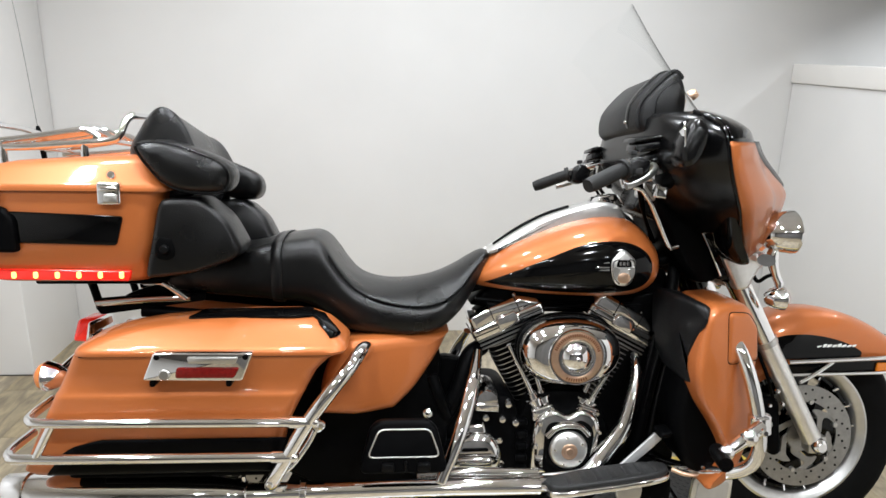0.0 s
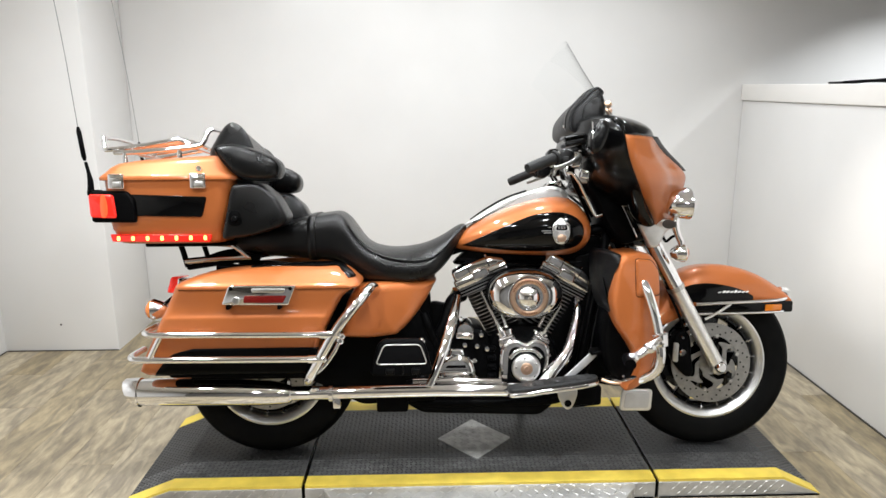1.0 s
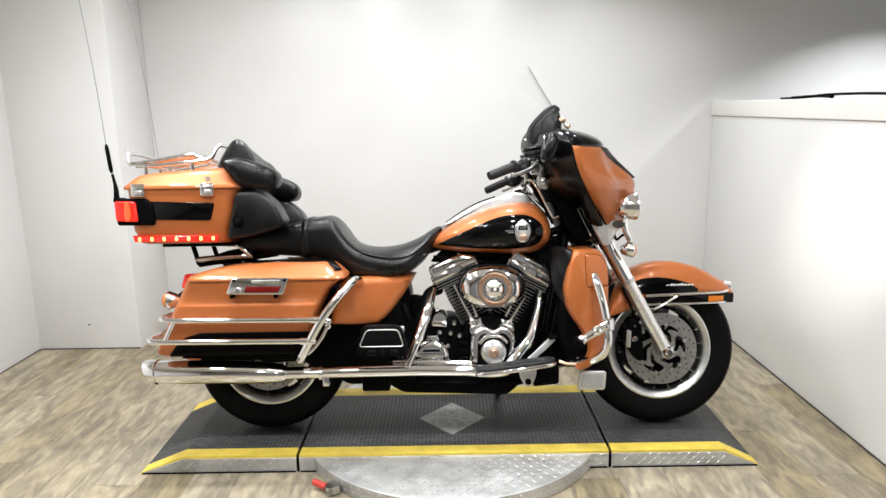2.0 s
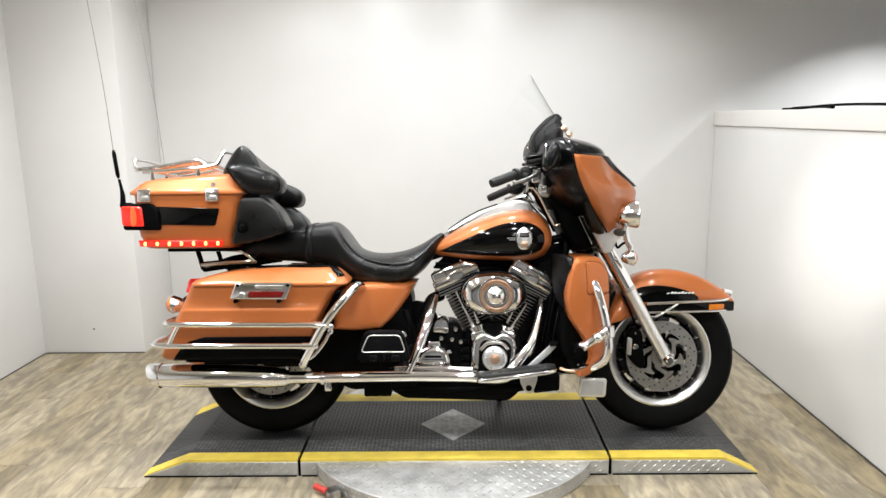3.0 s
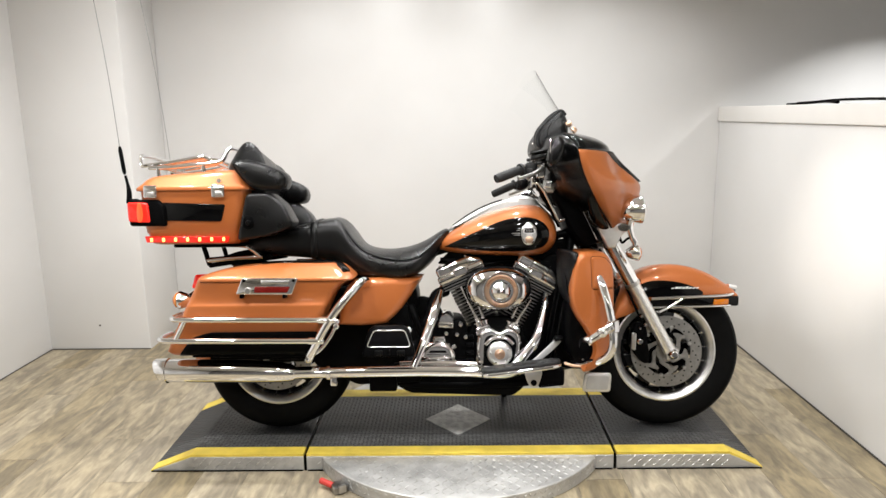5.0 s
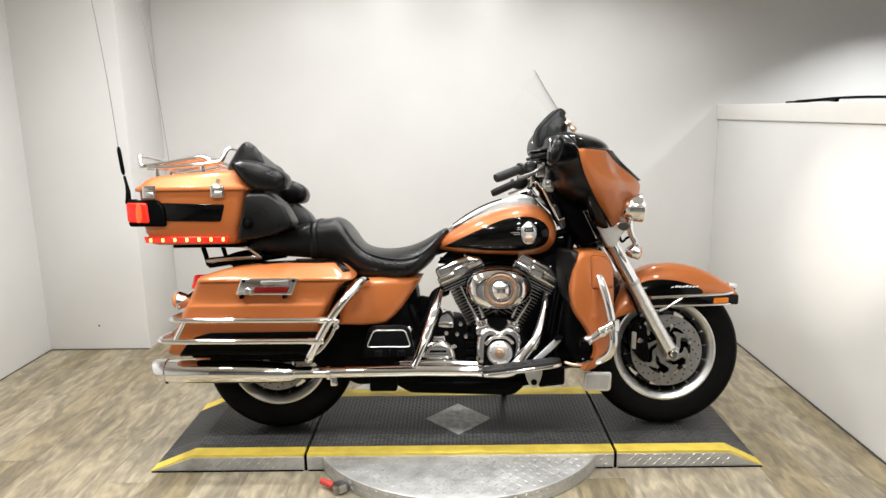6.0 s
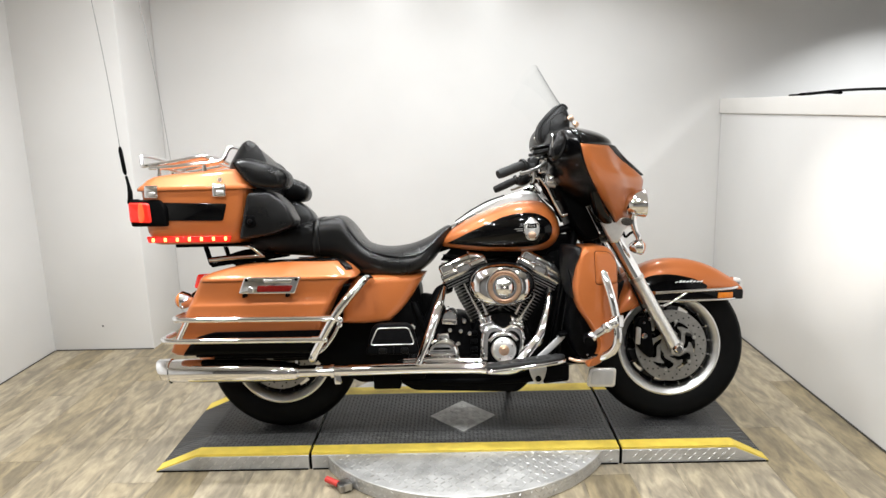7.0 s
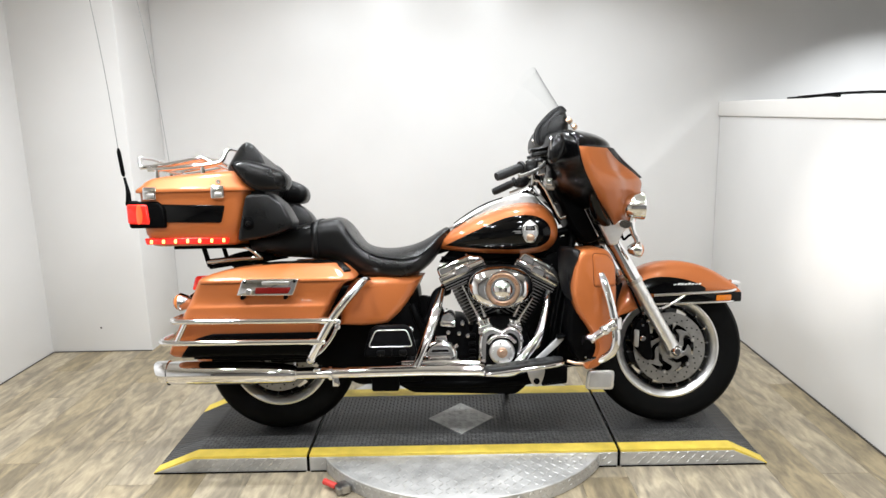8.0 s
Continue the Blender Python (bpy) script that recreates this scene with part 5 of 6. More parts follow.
clu = P("clutch_cover", pad(spline([(-0.204, 0.295), (-0.204, 0.350), (-0.170, 0.386), (-0.10, 0.388), (-0.066, 0.352), (-0.064, 0.305), (-0.095, 0.282), (-0.16, 0.280)], 5), [(-0.13, 0.0), (-0.175, 0.0), (-0.188, 0.004), (-0.196, 0.014), (-0.198, 0.024)]), M_CHROME, None, "chrome gearbox side cover")
P("cover_ridge", slab(rounded([(-0.176, 0.300), (-0.088, 0.300), (-0.088, 0.332), (-0.176, 0.332)], 0.012), -0.190, -0.206, 0.007), M_CHROME, clu)
P("cover_top", slab(rounded([(-0.156, 0.375), (-0.098, 0.375), (-0.104, 0.408), (-0.150, 0.408)], 0.008), -0.13, -0.18, 0.008), M_CHROME, clu)
P("cover_slot", Many().add(slab(rounded([(-0.168, 0.346), (-0.096, 0.346), (-0.100, 0.356), (-0.162, 0.356)], 0.004, 2), -0.194, -0.2005, 0.002, 1)).add(slab(rounded([(-0.176, 0.338), (-0.090, 0.338), (-0.090, 0.3405), (-0.176, 0.3405)], 0.001, 1), -0.196, -0.2002, 0.001, 1)), M_DARK, clu)
g = Many()
for x, z in ((-0.19, 0.29), (-0.062, 0.305), (-0.066, 0.365), (-0.17, 0.378), (-0.06, 0.285)):
    g.add(bolt((x, -0.178, z), 0.008))
P("cover_bolt", g, M_CHROME, clu)
starter = P("starter_motor", lathe([(1e-5, 0.175), (0.026, 0.173), (0.031, 0.165), (0.031, 0.06)], (-0.098, 0, 0.468), (0, -1, 0), 26), M_CHROME, None, "chrome starter end cover")
P("solenoid", slab(rounded([(-0.13, 0.445), (-0.07, 0.44), (-0.068, 0.462), (-0.13, 0.466)], 0.005), -0.14, -0.182, 0.005), M_CHROME, starter)
g = Many()
for x, z in ((-0.055, 0.41), (-0.098, 0.415), (-0.04, 0.45), (-0.02, 0.40)):
    g.add(lathe([(1e-5, 0.155), (0.008, 0.154), (0.011, 0.148), (0.011, 0.10)], (x, 0, z), (0, -1, 0), 12))
P("case_bolt", g, M_CHROME, gear, "chrome bolt heads")
for k in range(5):
    P("case_rib", box(-0.018, 0.012, -0.15, -0.10, 0.262 + 0.032 * k, 0.280 + 0.032 * k, 0.004), M_DARK, gear)
P("oil_pan", slab(rounded([(-0.31, 0.20), (-0.25, 0.165), (0.17, 0.150), (0.215, 0.185), (0.24, 0.235), (-0.31, 0.245)], 0.02), -0.13, 0.13, 0.015), M_DARK, None, "black oil pan")
P("muffler_bracket", slab(rounded([(-0.41, 0.185), (-0.30, 0.185), (-0.30, 0.25), (-0.41, 0.25)], 0.01), -0.17, -0.08, 0.006), M_DARK)
hornb = P("ignition_knob_cover", ball((-0.249, -0.15, 0.432), 0.017), M_CHROME, None, "round chrome knob")
P("oil_spout", tube([(-0.20, -0.15, 0.42), (-0.222, -0.16, 0.48), (-0.24, -0.15, 0.53)], 0.016, 12), M_DARK)
P("battery_cover", slab(spline([(-0.40, 0.34), (-0.42, 0.46), (-0.32, 0.60), (-0.24, 0.62), (-0.215, 0.57), (-0.22, 0.46), (-0.24, 0.36)], 4), -0.12, 0.12, 0.01), M_DARK, None, "black frame covers")
P("frame_cover", slab(rounded([(-0.64, 0.30), (-0.62, 0.60), (-0.42, 0.62), (-0.27, 0.56), (-0.20, 0.47), (-0.20, 0.22), (-0.46, 0.21)], 0.02), -0.160, -0.125, 0.01), M_DARK, None, "black panel behind the passenger footboard")
P("rear_mount_plate", slab(rounded([(-0.28, 0.28), (-0.28, 0.535), (-0.20, 0.556), (-0.152, 0.545), (-0.118, 0.50), (-0.105, 0.45), (-0.03, 0.42), (0.0, 0.28)], 0.012), -0.07, -0.03, 0.006), M_DARK, None, "black plate beside the gearbox")
# added dark slab that closes the see-through gap ahead of the engine
P("front_duct", slab(rounded([(0.205, 0.22), (0.208, 0.42), (0.255, 0.56), (0.305, 0.72), (0.42, 0.74), (0.43, 0.50), (0.44, 0.25)], 0.02), -0.075, -0.035, 0.008), M_DARK, None, "black filler slab for the dark space ahead of the engine")
for k, (x, y) in enumerate(((0.345, -0.115), (0.368, -0.13), (0.332, -0.10))):
    P("hose", tube([(x + 0.05, y, 0.745), (x + 0.022, y - 0.01, 0.60), (x - 0.008, y - 0.006, 0.45), (x - 0.03, y, 0.30)], 0.0075, 10), M_BLACK, None, "black hose")
P("intake_manifold", tube([(0.04, 0, 0.59), (0.11, -0.03, 0.60), (0.18, 0, 0.59)], 0.03, 14), M_FIN)
P("throttle_body", lathe([(0.035, 0.0), (0.04, 0.05), (0.045, 0.11)], (0.11, 0, 0.60), (0, -1, 0), 20), M_FIN)

# -- frame
P("backbone", slab(rounded([(-0.135, 0.690), (0.02, 0.672), (0.20, 0.665), (0.36, 0.660), (0.42, 0.74), (0.40, 0.79), (-0.05, 0.775)], 0.012), -0.055, 0.055, 0.012), M_DARK, None, "black frame backbone under the tank")
for k, (x0, x1, z) in enumerate(((-0.12, 0.30, 0.712), (-0.09, 0.33, 0.700))):
    P("wiring_loom", tube([(x0, -0.070 - k * 0.012, z), (0.02, -0.075 - k * 0.012, z - 0.012), (0.18, -0.072 - k * 0.012, z - 0.004), (x1, -0.070, z - 0.006)], 0.006, 8), M_DARK, None, "black wiring under the tank")
for s in (-1, 1):
    P("frame_tube", tube([(0.44, s * 0.03, 0.84), (0.40, s * 0.09, 0.72), (0.335, s * 0.11, 0.42), (0.30, s * 0.115, 0.28), (0.25, s * 0.12, 0.215), (0.10, s * 0.12, 0.20), (-0.25, s * 0.12, 0.205), (-0.38, s * 0.12, 0.26)], 0.017, 12), M_DARK, None, "black frame tube")
    P("frame_rail", tube([(0.43, s * 0.04, 0.82), (0.20, s * 0.03, 0.77), (-0.10, s * 0.05, 0.75), (-0.30, s * 0.10, 0.67), (-0.50, s * 0.14, 0.66), (-0.95, s * 0.14, 0.70)], 0.016, 12), M_DARK, None, "black frame tube")
    P("swingarm", tube([(-0.22, s * 0.11, 0.33), (-0.45, s * 0.12, 0.33), (-0.82, s * 0.125, 0.322)], 0.026, 12, flat=0.7), M_DARK, None, "black swingarm")
    P("shock", tube([(-0.50, s * 0.14, 0.58), (-0.70, s * 0.13, 0.36)], 0.026, 14), M_DARK, None, "black rear shock")
P("front_pipe", tube([(0.312, -0.090, 0.560), (0.303, -0.130, 0.530), (0.290, -0.150, 0.475), (0.262, -0.165, 0.392), (0.208, -0.175, 0.322), (0.150, -0.195, 0.268), (0.02, -0.235, 0.280), (-0.06, -0.255, 0.292)], [0.013, 0.014, 0.018, 0.025, 0.027, 0.024, 0.022], 16), M_CHROME, None, "chrome front exhaust header")
P("rear_pipe", tube([(-0.10, -0.05, 0.575), (-0.14, -0.10, 0.56), (-0.17, -0.13, 0.48), (-0.225, -0.14, 0.38), (-0.25, -0.19, 0.30), (-0.30, -0.25, 0.296)], 0.023, 14), M_DARK, None, "dark rear exhaust header")
for s in (-1, 1):
    mf = P("muffler", tube([(-1.180, s * 0.280, 0.304), (-1.15, s * 0.280, 0.3035), (-1.00, s * 0.280, 0.302), (-0.85, s * 0.280, 0.299), (-0.75, s * 0.280, 0.295), (-0.690, s * 0.280, 0.292), (-0.680, s * 0.280, 0.292)], [0.042, 0.045, 0.045, 0.044, 0.040, 0.033, 0.026], 28, smooth=False), M_CHROME, None, "long chrome muffler")
    P("end_cap", tube([(-1.212, s * 0.280, 0.304), (-1.204, s * 0.280, 0.304), (-1.175, s * 0.280, 0.304)], [0.041, 0.0455, 0.0475], 28, smooth=False).bend(lambda x, y, z: (x - (z - 0.304) * 0.4 * min(1.0, max(0.0, (-1.175 - x) / 0.03)), y, z)), M_CHROME, mf, "slanted chrome end cap")
    P("outlet", tube([(-1.2135, s * 0.280, 0.304), (-1.18, s * 0.280, 0.304)], 0.030, 24, smooth=False), M_DARK, mf)
    P("head_shield", tube([(-0.70, s * 0.280, 0.292), (-0.48, s * 0.278, 0.293), (-0.20, s * 0.274, 0.294), (0.02, s * 0.268, 0.289)], [0.024, 0.022, 0.022, 0.0215], 18, smooth=False), M_CHROME, mf, "chrome exhaust heat shield")
    for x in (-0.69, -0.55):
        P("clamp_band", lathe([(0.027, -0.008), (0.030, -0.006), (0.030, 0.006), (0.027, 0.008)], (x, s * 0.279, 0.292), (1, 0, 0), 24), M_CHROME, mf)
    P("clamp_bolt", tube([(-0.69, s * 0.280, 0.315), (-0.69, s * 0.280, 0.335)], 0.006), M_CHROME, mf)
    P("hanger", box(-0.545, -0.52, s * 0.280 - 0.008, s * 0.280 + 0.008, 0.240, 0.275, 0.003), M_CHROME, mf)
pipe2 = P("upper_heat_shield", tube([(-0.28, -0.245, 0.314), (-0.16, -0.245, 0.316), (0.02, -0.24, 0.308)], 0.012, 14), M_CHROME, None, "chrome heat shield")

# -- engine guard, lowers, pegs
P("engine_guard", tube([(0.44, 0.16, 0.70), (0.47, 0.25, 0.675), (0.482, 0.315, 0.645), (0.502, 0.345, 0.57), (0.518, 0.355, 0.485), (0.524, 0.355, 0.41), (0.508, 0.340, 0.360), (0.465, 0.295, 0.325), (0.40, 0.2, 0.295), (0.36, 0.1, 0.285),
                        (0.36, -0.1, 0.285), (0.40, -0.2, 0.295), (0.465, -0.295, 0.325), (0.508, -0.340, 0.360), (0.524, -0.355, 0.41), (0.518, -0.355, 0.485), (0.502, -0.345, 0.57), (0.482, -0.315, 0.645), (0.47, -0.25, 0.675), (0.44, -0.16, 0.70)], 0.0165, 14, per=6), M_CHROME, None, "chrome engine guard")
for s in (-1, 1):
    low_out = spline([(0.416, 0.750), (0.416, 0.750), (0.475, 0.752), (0.515, 0.738), (0.540, 0.695), (0.547, 0.64), (0.545, 0.54), (0.541, 0.445), (0.532, 0.395), (0.510, 0.345), (0.470, 0.304), (0.426, 0.293), (0.420, 0.306), (0.453, 0.332), (0.464, 0.380), (0.434, 0.444), (0.389, 0.515), (0.371, 0.585), (0.376, 0.65), (0.391, 0.727)], 5)
    flare = lambda x, y, z: (x, y + s * 0.34 * (0.535 - x) * (1 if abs(y) > 0.25 else 0), z)
    low = P("lower_fairing", pad(low_out, [(s * 0.14, 0.01), (s * 0.15, 0.0), (s * 0.27, 0.0), (s * 0.283, 0.003), (s * 0.291, 0.009), (s * 0.296, 0.018)]).bend(flare), M_ORANGE, None, "copper lower fairing with glove box", 60)
    P("glove_box", pad(rounded([(0.447, 0.735), (0.506, 0.728), (0.535, 0.69), (0.541, 0.608), (0.452, 0.607)], 0.014, 4), [(s * 0.288, 0.0), (s * 0.296, 0.0), (s * 0.300, 0.003), (s * 0.302, 0.01)]).bend(flare), M_ORANGE, low, "copper glove box door", 60)
    P("box_seam", pad(rounded([(0.446, 0.736), (0.507, 0.7292), (0.536, 0.6908), (0.5422, 0.6068), (0.451, 0.6058)], 0.014, 4), [(s * 0.285, 0.0), (s * 0.2965, 0.0), (s * 0.2968, 0.002)]).bend(flare), M_DARK, low)
    vent_out = spline([(0.352, 0.742), (0.366, 0.752), (0.404, 0.745), (0.390, 0.70), (0.381, 0.65), (0.376, 0.585), (0.378, 0.560), (0.372, 0.552), (0.360, 0.580), (0.353, 0.63), (0.350, 0.69)], 4)
    P("vent_cover", pad(vent_out, [(s * 0.13, 0.01), (s * 0.14, 0.0), (s * 0.280, 0.0), (s * 0.293, 0.004), (s * 0.299, 0.010), (s * 0.302, 0.018)]).bend(lambda x, y, z: (x, y * (0.72 + 0.40 * min(1.0, max(0.0, (x - 0.352) / 0.032))), z)), M_SOFT, low, "black soft vent cover", 60)
    wedge = spline([(0.420, 0.62), (0.440, 0.53), (0.480, 0.470), (0.500, 0.40), (0.497, 0.345), (0.470, 0.310), (0.42, 0.308), (0.385, 0.335), (0.364, 0.40), (0.362, 0.46), (0.375, 0.55), (0.395, 0.62)], 4)
    P("vent_wedge", pad(wedge, [(s * 0.13, 0.01), (s * 0.14, 0.0), (s * 0.250, 0.0), (s * 0.264, 0.006), (s * 0.271, 0.016), (s * 0.274, 0.028)]), M_DARK, low, "black inner panel of the lower fairing", 60)
    P("edge_trim", tube([(0.362, s * 0.245, 0.312), (0.40, s * 0.262, 0.305), (0.475, s * 0.27, 0.312), (0.51, s * 0.275, 0.352)], 0.006), M_BRONZE, low)
    P("cover_screw", bolt((0.425, s * 0.283, 0.335), 0.005, (0, s, 0)), M_CHROME, low)
    pg = P("highway_peg", tube([(0.512, s * 0.385, 0.478), (0.480, s * 0.392, 0.462), (0.430, s * 0.400, 0.432), (0.418, s * 0.402, 0.426)], [0.019, 0.017, 0.014, 0.016], 14), M_CHROME, None, "chrome highway peg on a hinged arm")
    P("peg_knuckle", Many().add(ball((0.474, s * 0.398, 0.460), 0.021)).add(ball((0.420, s * 0.402, 0.428), 0.019)), M_CHROME, pg)
    P("peg_clamp", lathe([(0.022, -0.022), (0.026, -0.019), (0.026, 0.019), (0.022, 0.022)], (0.520, s * 0.358, 0.475), (0.05, 0, -1), 18), M_CHROME, pg)
    P("peg_bolt", bolt((0.505, s * 0.408, 0.475), 0.009, (0, s, 0), 0.006), M_CHROME, pg)
    P("peg_rubber", tube([(0.412, s * 0.372, 0.420), (0.408, s * 0.395, 0.418), (0.402, s * 0.440, 0.415)], 0.0175, 14), M_DARK, pg, "short black rubber peg")
    fb_out = spline([(0.040, 0.262), (0.046, 0.240), (0.12, 0.226), (0.21, 0.222), (0.28, 0.226), (0.328, 0.240), (0.342, 0.262), (0.328, 0.288), (0.27, 0.300), (0.16, 0.302), (0.06, 0.298)], 5)
    tilt = lambda x, y, z: (x, s * z, 0.281 + (x - 0.045) * 0.120 + y)
    fb = P("footboard", slab(fb_out, 0.0, 0.017, 0.007).bend(tilt), M_GRIP, None, "black rubber rider footboard", 50)
    ribs = Many()
    for k in range(7):
        ribs.add(box(0.085 + k * 0.036, 0.101 + k * 0.036, 0.0158, 0.0185, 0.238, 0.290, 0.001).bend(tilt))
    P("board_rib", ribs, M_GRIP, fb)
    P("board_rim", slab([(0.205 + (p[0] - 0.205) * 1.03, 0.262 + (p[1] - 0.262) * 1.10) for p in fb_out], -0.012, 0.003, 0.004).bend(tilt), M_CHROME, fb, "chrome footboard rim", 50)
    P("board_bracket", Geo().add(slab(spline([(0.205, 0.290), (0.265, 0.297), (0.255, 0.245), (0.235, 0.228), (0.215, 0.245)], 4), s * 0.285, s * 0.30, 0.003)), M_SATIN, fb)
    # dark disc on the bracket stands in for a shaded hole
    P("bracket_hole", lathe([(1e-5, 0.001), (0.012, 0.001), (0.012, -0.004)], (0.235, s * 0.301, 0.250), (0, s, 0), 14), M_DARK, fb)
    P("board_mount", slab(rounded([(0.26, 0.215), (0.36, 0.225), (0.362, 0.29), (0.27, 0.285)], 0.01), s * 0.12, s * 0.25, 0.008), M_DARK, fb)
    pb = P("passenger_board", slab(rounded([(-0.418, 0.362), (-0.392, 0.462), (-0.370, 0.477), (-0.258, 0.477), (-0.236, 0.462), (-0.210, 0.362)], 0.022, 5), s * 0.306, s * 0.332, 0.009).bend(lambda x, y, z: (x, y + s * (0.41 - z) * 0.25, z)), M_DARK, None, "folded black passenger footboard")
    pts = [(-0.397, 0.400), (-0.370, 0.460), (-0.252, 0.460), (-0.230, 0.400)]
    loop = [(p[0], s * (0.334 + (0.41 - p[1]) * 0.25), p[1]) for p in rounded(pts, 0.014, 4)]
    P("board_outline", tube(loop + [loop[0]], 0.0020, 6, smooth=False), M_SATIN, pb, "pale edge line on the board")
    P("board_hinge", Many().add(box(-0.365, -0.335, s * 0.34 - 0.008, s * 0.34 + 0.008, 0.368, 0.388, 0.004)).add(box(-0.282, -0.252, s * 0.34 - 0.008, s * 0.34 + 0.008, 0.368, 0.388, 0.004)).add(box(-0.312, -0.306, s * 0.343 - 0.004, s * 0.343 + 0.004, 0.368, 0.393, 0.002)), M_FIN, pb)
    P("support_strut", tube([(-0.118, s * 0.125, 0.585), (-0.140, s * 0.20, 0.52), (-0.176, s * 0.255, 0.42), (-0.224, s * 0.285, 0.312)], [0.012, 0.018, 0.018, 0.013], 14, flat=0.7), M_CHROME, None, "chrome support strut")
P("brake_pedal", slab(spline([(0.232, 0.308), (0.27, 0.345), (0.318, 0.390), (0.336, 0.404), (0.352, 0.394), (0.33, 0.368), (0.292, 0.334), (0.250, 0.302)], 4), -0.222, -0.214, 0.002), M_PEDAL, None, "silver brake pedal arm")
P("pedal_pad", slab(rounded([(0.322, 0.398), (0.352, 0.404), (0.356, 0.416), (0.326, 0.412)], 0.005), -0.262, -0.205, 0.004), M_DARK)
reg = P("splash_plate", slab(rounded([(0.441, 0.182), (0.552, 0.180), (0.558, 0.256), (0.452, 0.258)], 0.014), -0.185, -0.170, 0.004), M_BRUSHED, None, "pale metal plate below the lower fairing")
P("plate_field", slab(rounded([(0.453, 0.193), (0.541, 0.191), (0.546, 0.245), (0.462, 0.247)], 0.010), -0.1885, -0.1855, 0.001, 1), M_PEDAL, reg)

# -- saddlebags and rear guards
BAG = [  # z, rear x, front x, outer y
    (0.374, -1.118, -0.612, 0.332), (0.379, -1.138, -0.606, 0.345), (0.392, -1.150, -0.600, 0.356), (0.44, -1.128, -0.588, 0.365), (0.50, -1.098, -0.567, 0.374), (0.562, -1.067, -0.536, 0.381), (0.571, -1.063, -0.531, 0.380),
    (0.579, -1.059, -0.527, 0.373), (0.62, -1.038, -0.504, 0.378), (0.645, -1.026, -0.478, 0.382), (0.658, -1.020, -0.456, 0.384)]
LID = [(0.659, -1.020, -0.442, 0.391), (0.665, -1.018, -0.438, 0.393), (0.672, -1.014, -0.440, 0.389), (0.678, -1.006, -0.445, 0.380), (0.688, -0.982, -0.456, 0.364), (0.699, -0.942, -0.468, 0.347), (0.709, -0.882, -0.482, 0.330),
       (0.716, -0.80, -0.498, 0.314), (0.7205, -0.73, -0.512, 0.299), (0.7222, -0.69, -0.524, 0.284), (0.723, -0.67, -0.54, 0.265)]


def bag_ring(z, xr, xf, yo, yi=0.205, r=0.03):
    r2 = min(r, (xf - xr) * 0.2)
    return [(p[0], -p[1], z) for p in rounded([(xr, yi), (xf, yi), (xf, yo), (xr, yo)], r2, 6)]


for s in (-1, 1):
    fix = (lambda g: g) if s == -1 else (lambda g: g.mirror())
    bag = P("saddlebag", fix(skin([bag_ring(*r) for r in BAG])), M_ORANGE, None, "copper and black hard saddlebag", 50)
    P("bag_lid", fix(skin([bag_ring(*r, 0.20, 0.045) for r in LID])), M_ORANGE, bag, "copper saddlebag lid", 50)
    blackp = [(-1.060, 0.392), (-1.030, 0.455), (-0.990, 0.486), (-0.93, 0.492), (-0.575, 0.486), (-0.600, 0.392)]

    def bag_y(z):
        for (z0, _, _, y0), (z1, _, _, y1) in zip(BAG, BAG[1:]):
            if z0 <= z <= z1:
                return y0 + (y1 - y0) * (z - z0) / (z1 - z0)
        return BAG[-1][3]

    op = rounded(blackp, 0.02, 4)
    front = [(p[0], -(bag_y(p[1]) + 0.0022), p[1]) for p in op]
    back = [(p[0], -(bag_y(p[1]) - 0.004), p[1]) for p in op]
    sheet = Geo()
    NX, NZ = 16, 12
    low_l = lambda z: -1.102 + (z - 0.376) * 0.80 if z < 0.44 else -1.051 + (z - 0.44) * 1.8 + max(0.0, z - 0.455) * 2.5
    for j in range(NZ + 1):
        z = 0.3755 + (0.468 - 0.3755) * j / NZ
        for i in range(NX + 1):
            x0, x1 = low_l(z), -0.597 + (z - 0.388) * 0.30
            x = x0 + (x1 - x0) * i / NX
            sheet.v.append((x, -(bag_y(z) + 0.0025), z))
    for j in range(NZ):
        for i in range(NX):
            a = j * (NX + 1) + i
            sheet.f.append((a, a + 1, a + NX + 2, a + NX + 1))
    P("bottom_pan", fix(slab(rounded([(-1.062, -0.212), (-0.622, -0.212), (-0.622, -0.338), (-1.062, -0.338)], 0.02, 3), 0.366, 0.3725, 0.002, 2).bend(lambda x, y, z: (x, z, y))), M_DARK, bag, "black underside of the saddlebag")
    bp = P("lower_panel", fix(sheet), M_DARK, bag, "black lower panel of the saddlebag", 50)
    sol = bp.modifiers.new("thickness", "SOLIDIFY")
    sol.thickness, sol.offset = 0.003, 0
    def lid_y(z):
        for (z0, _, _, y0), (z1, _, _, y1) in zip(LID, LID[1:]):
            if z0 <= z <= z1:
                return y0 + (y1 - y0) * (z - z0) / (z1 - z0)
        return LID[-1][3]

    # black inlay on the lid's top, running down its front corner
    acc = []
    for k, (z, xr, xf, yo) in enumerate(LID[4:10]):
        ring = bag_ring(z, xr, xf, yo, 0.20, 0.045)[14 - (k > 2):19 + (k > 3)]
        acc.append([(x + 0.0010, y - 0.0012, zz + 0.0014) for x, y, zz in ring][:5])
    ac_ob = P("lid_accent", fix(skin(acc, cap=False, closed=False)), M_BLACK, bag, "black accent on the lid corner", 60)
    sol = ac_ob.modifiers.new("thickness", "SOLIDIFY")
    sol.thickness, sol.offset = 0.003, 0
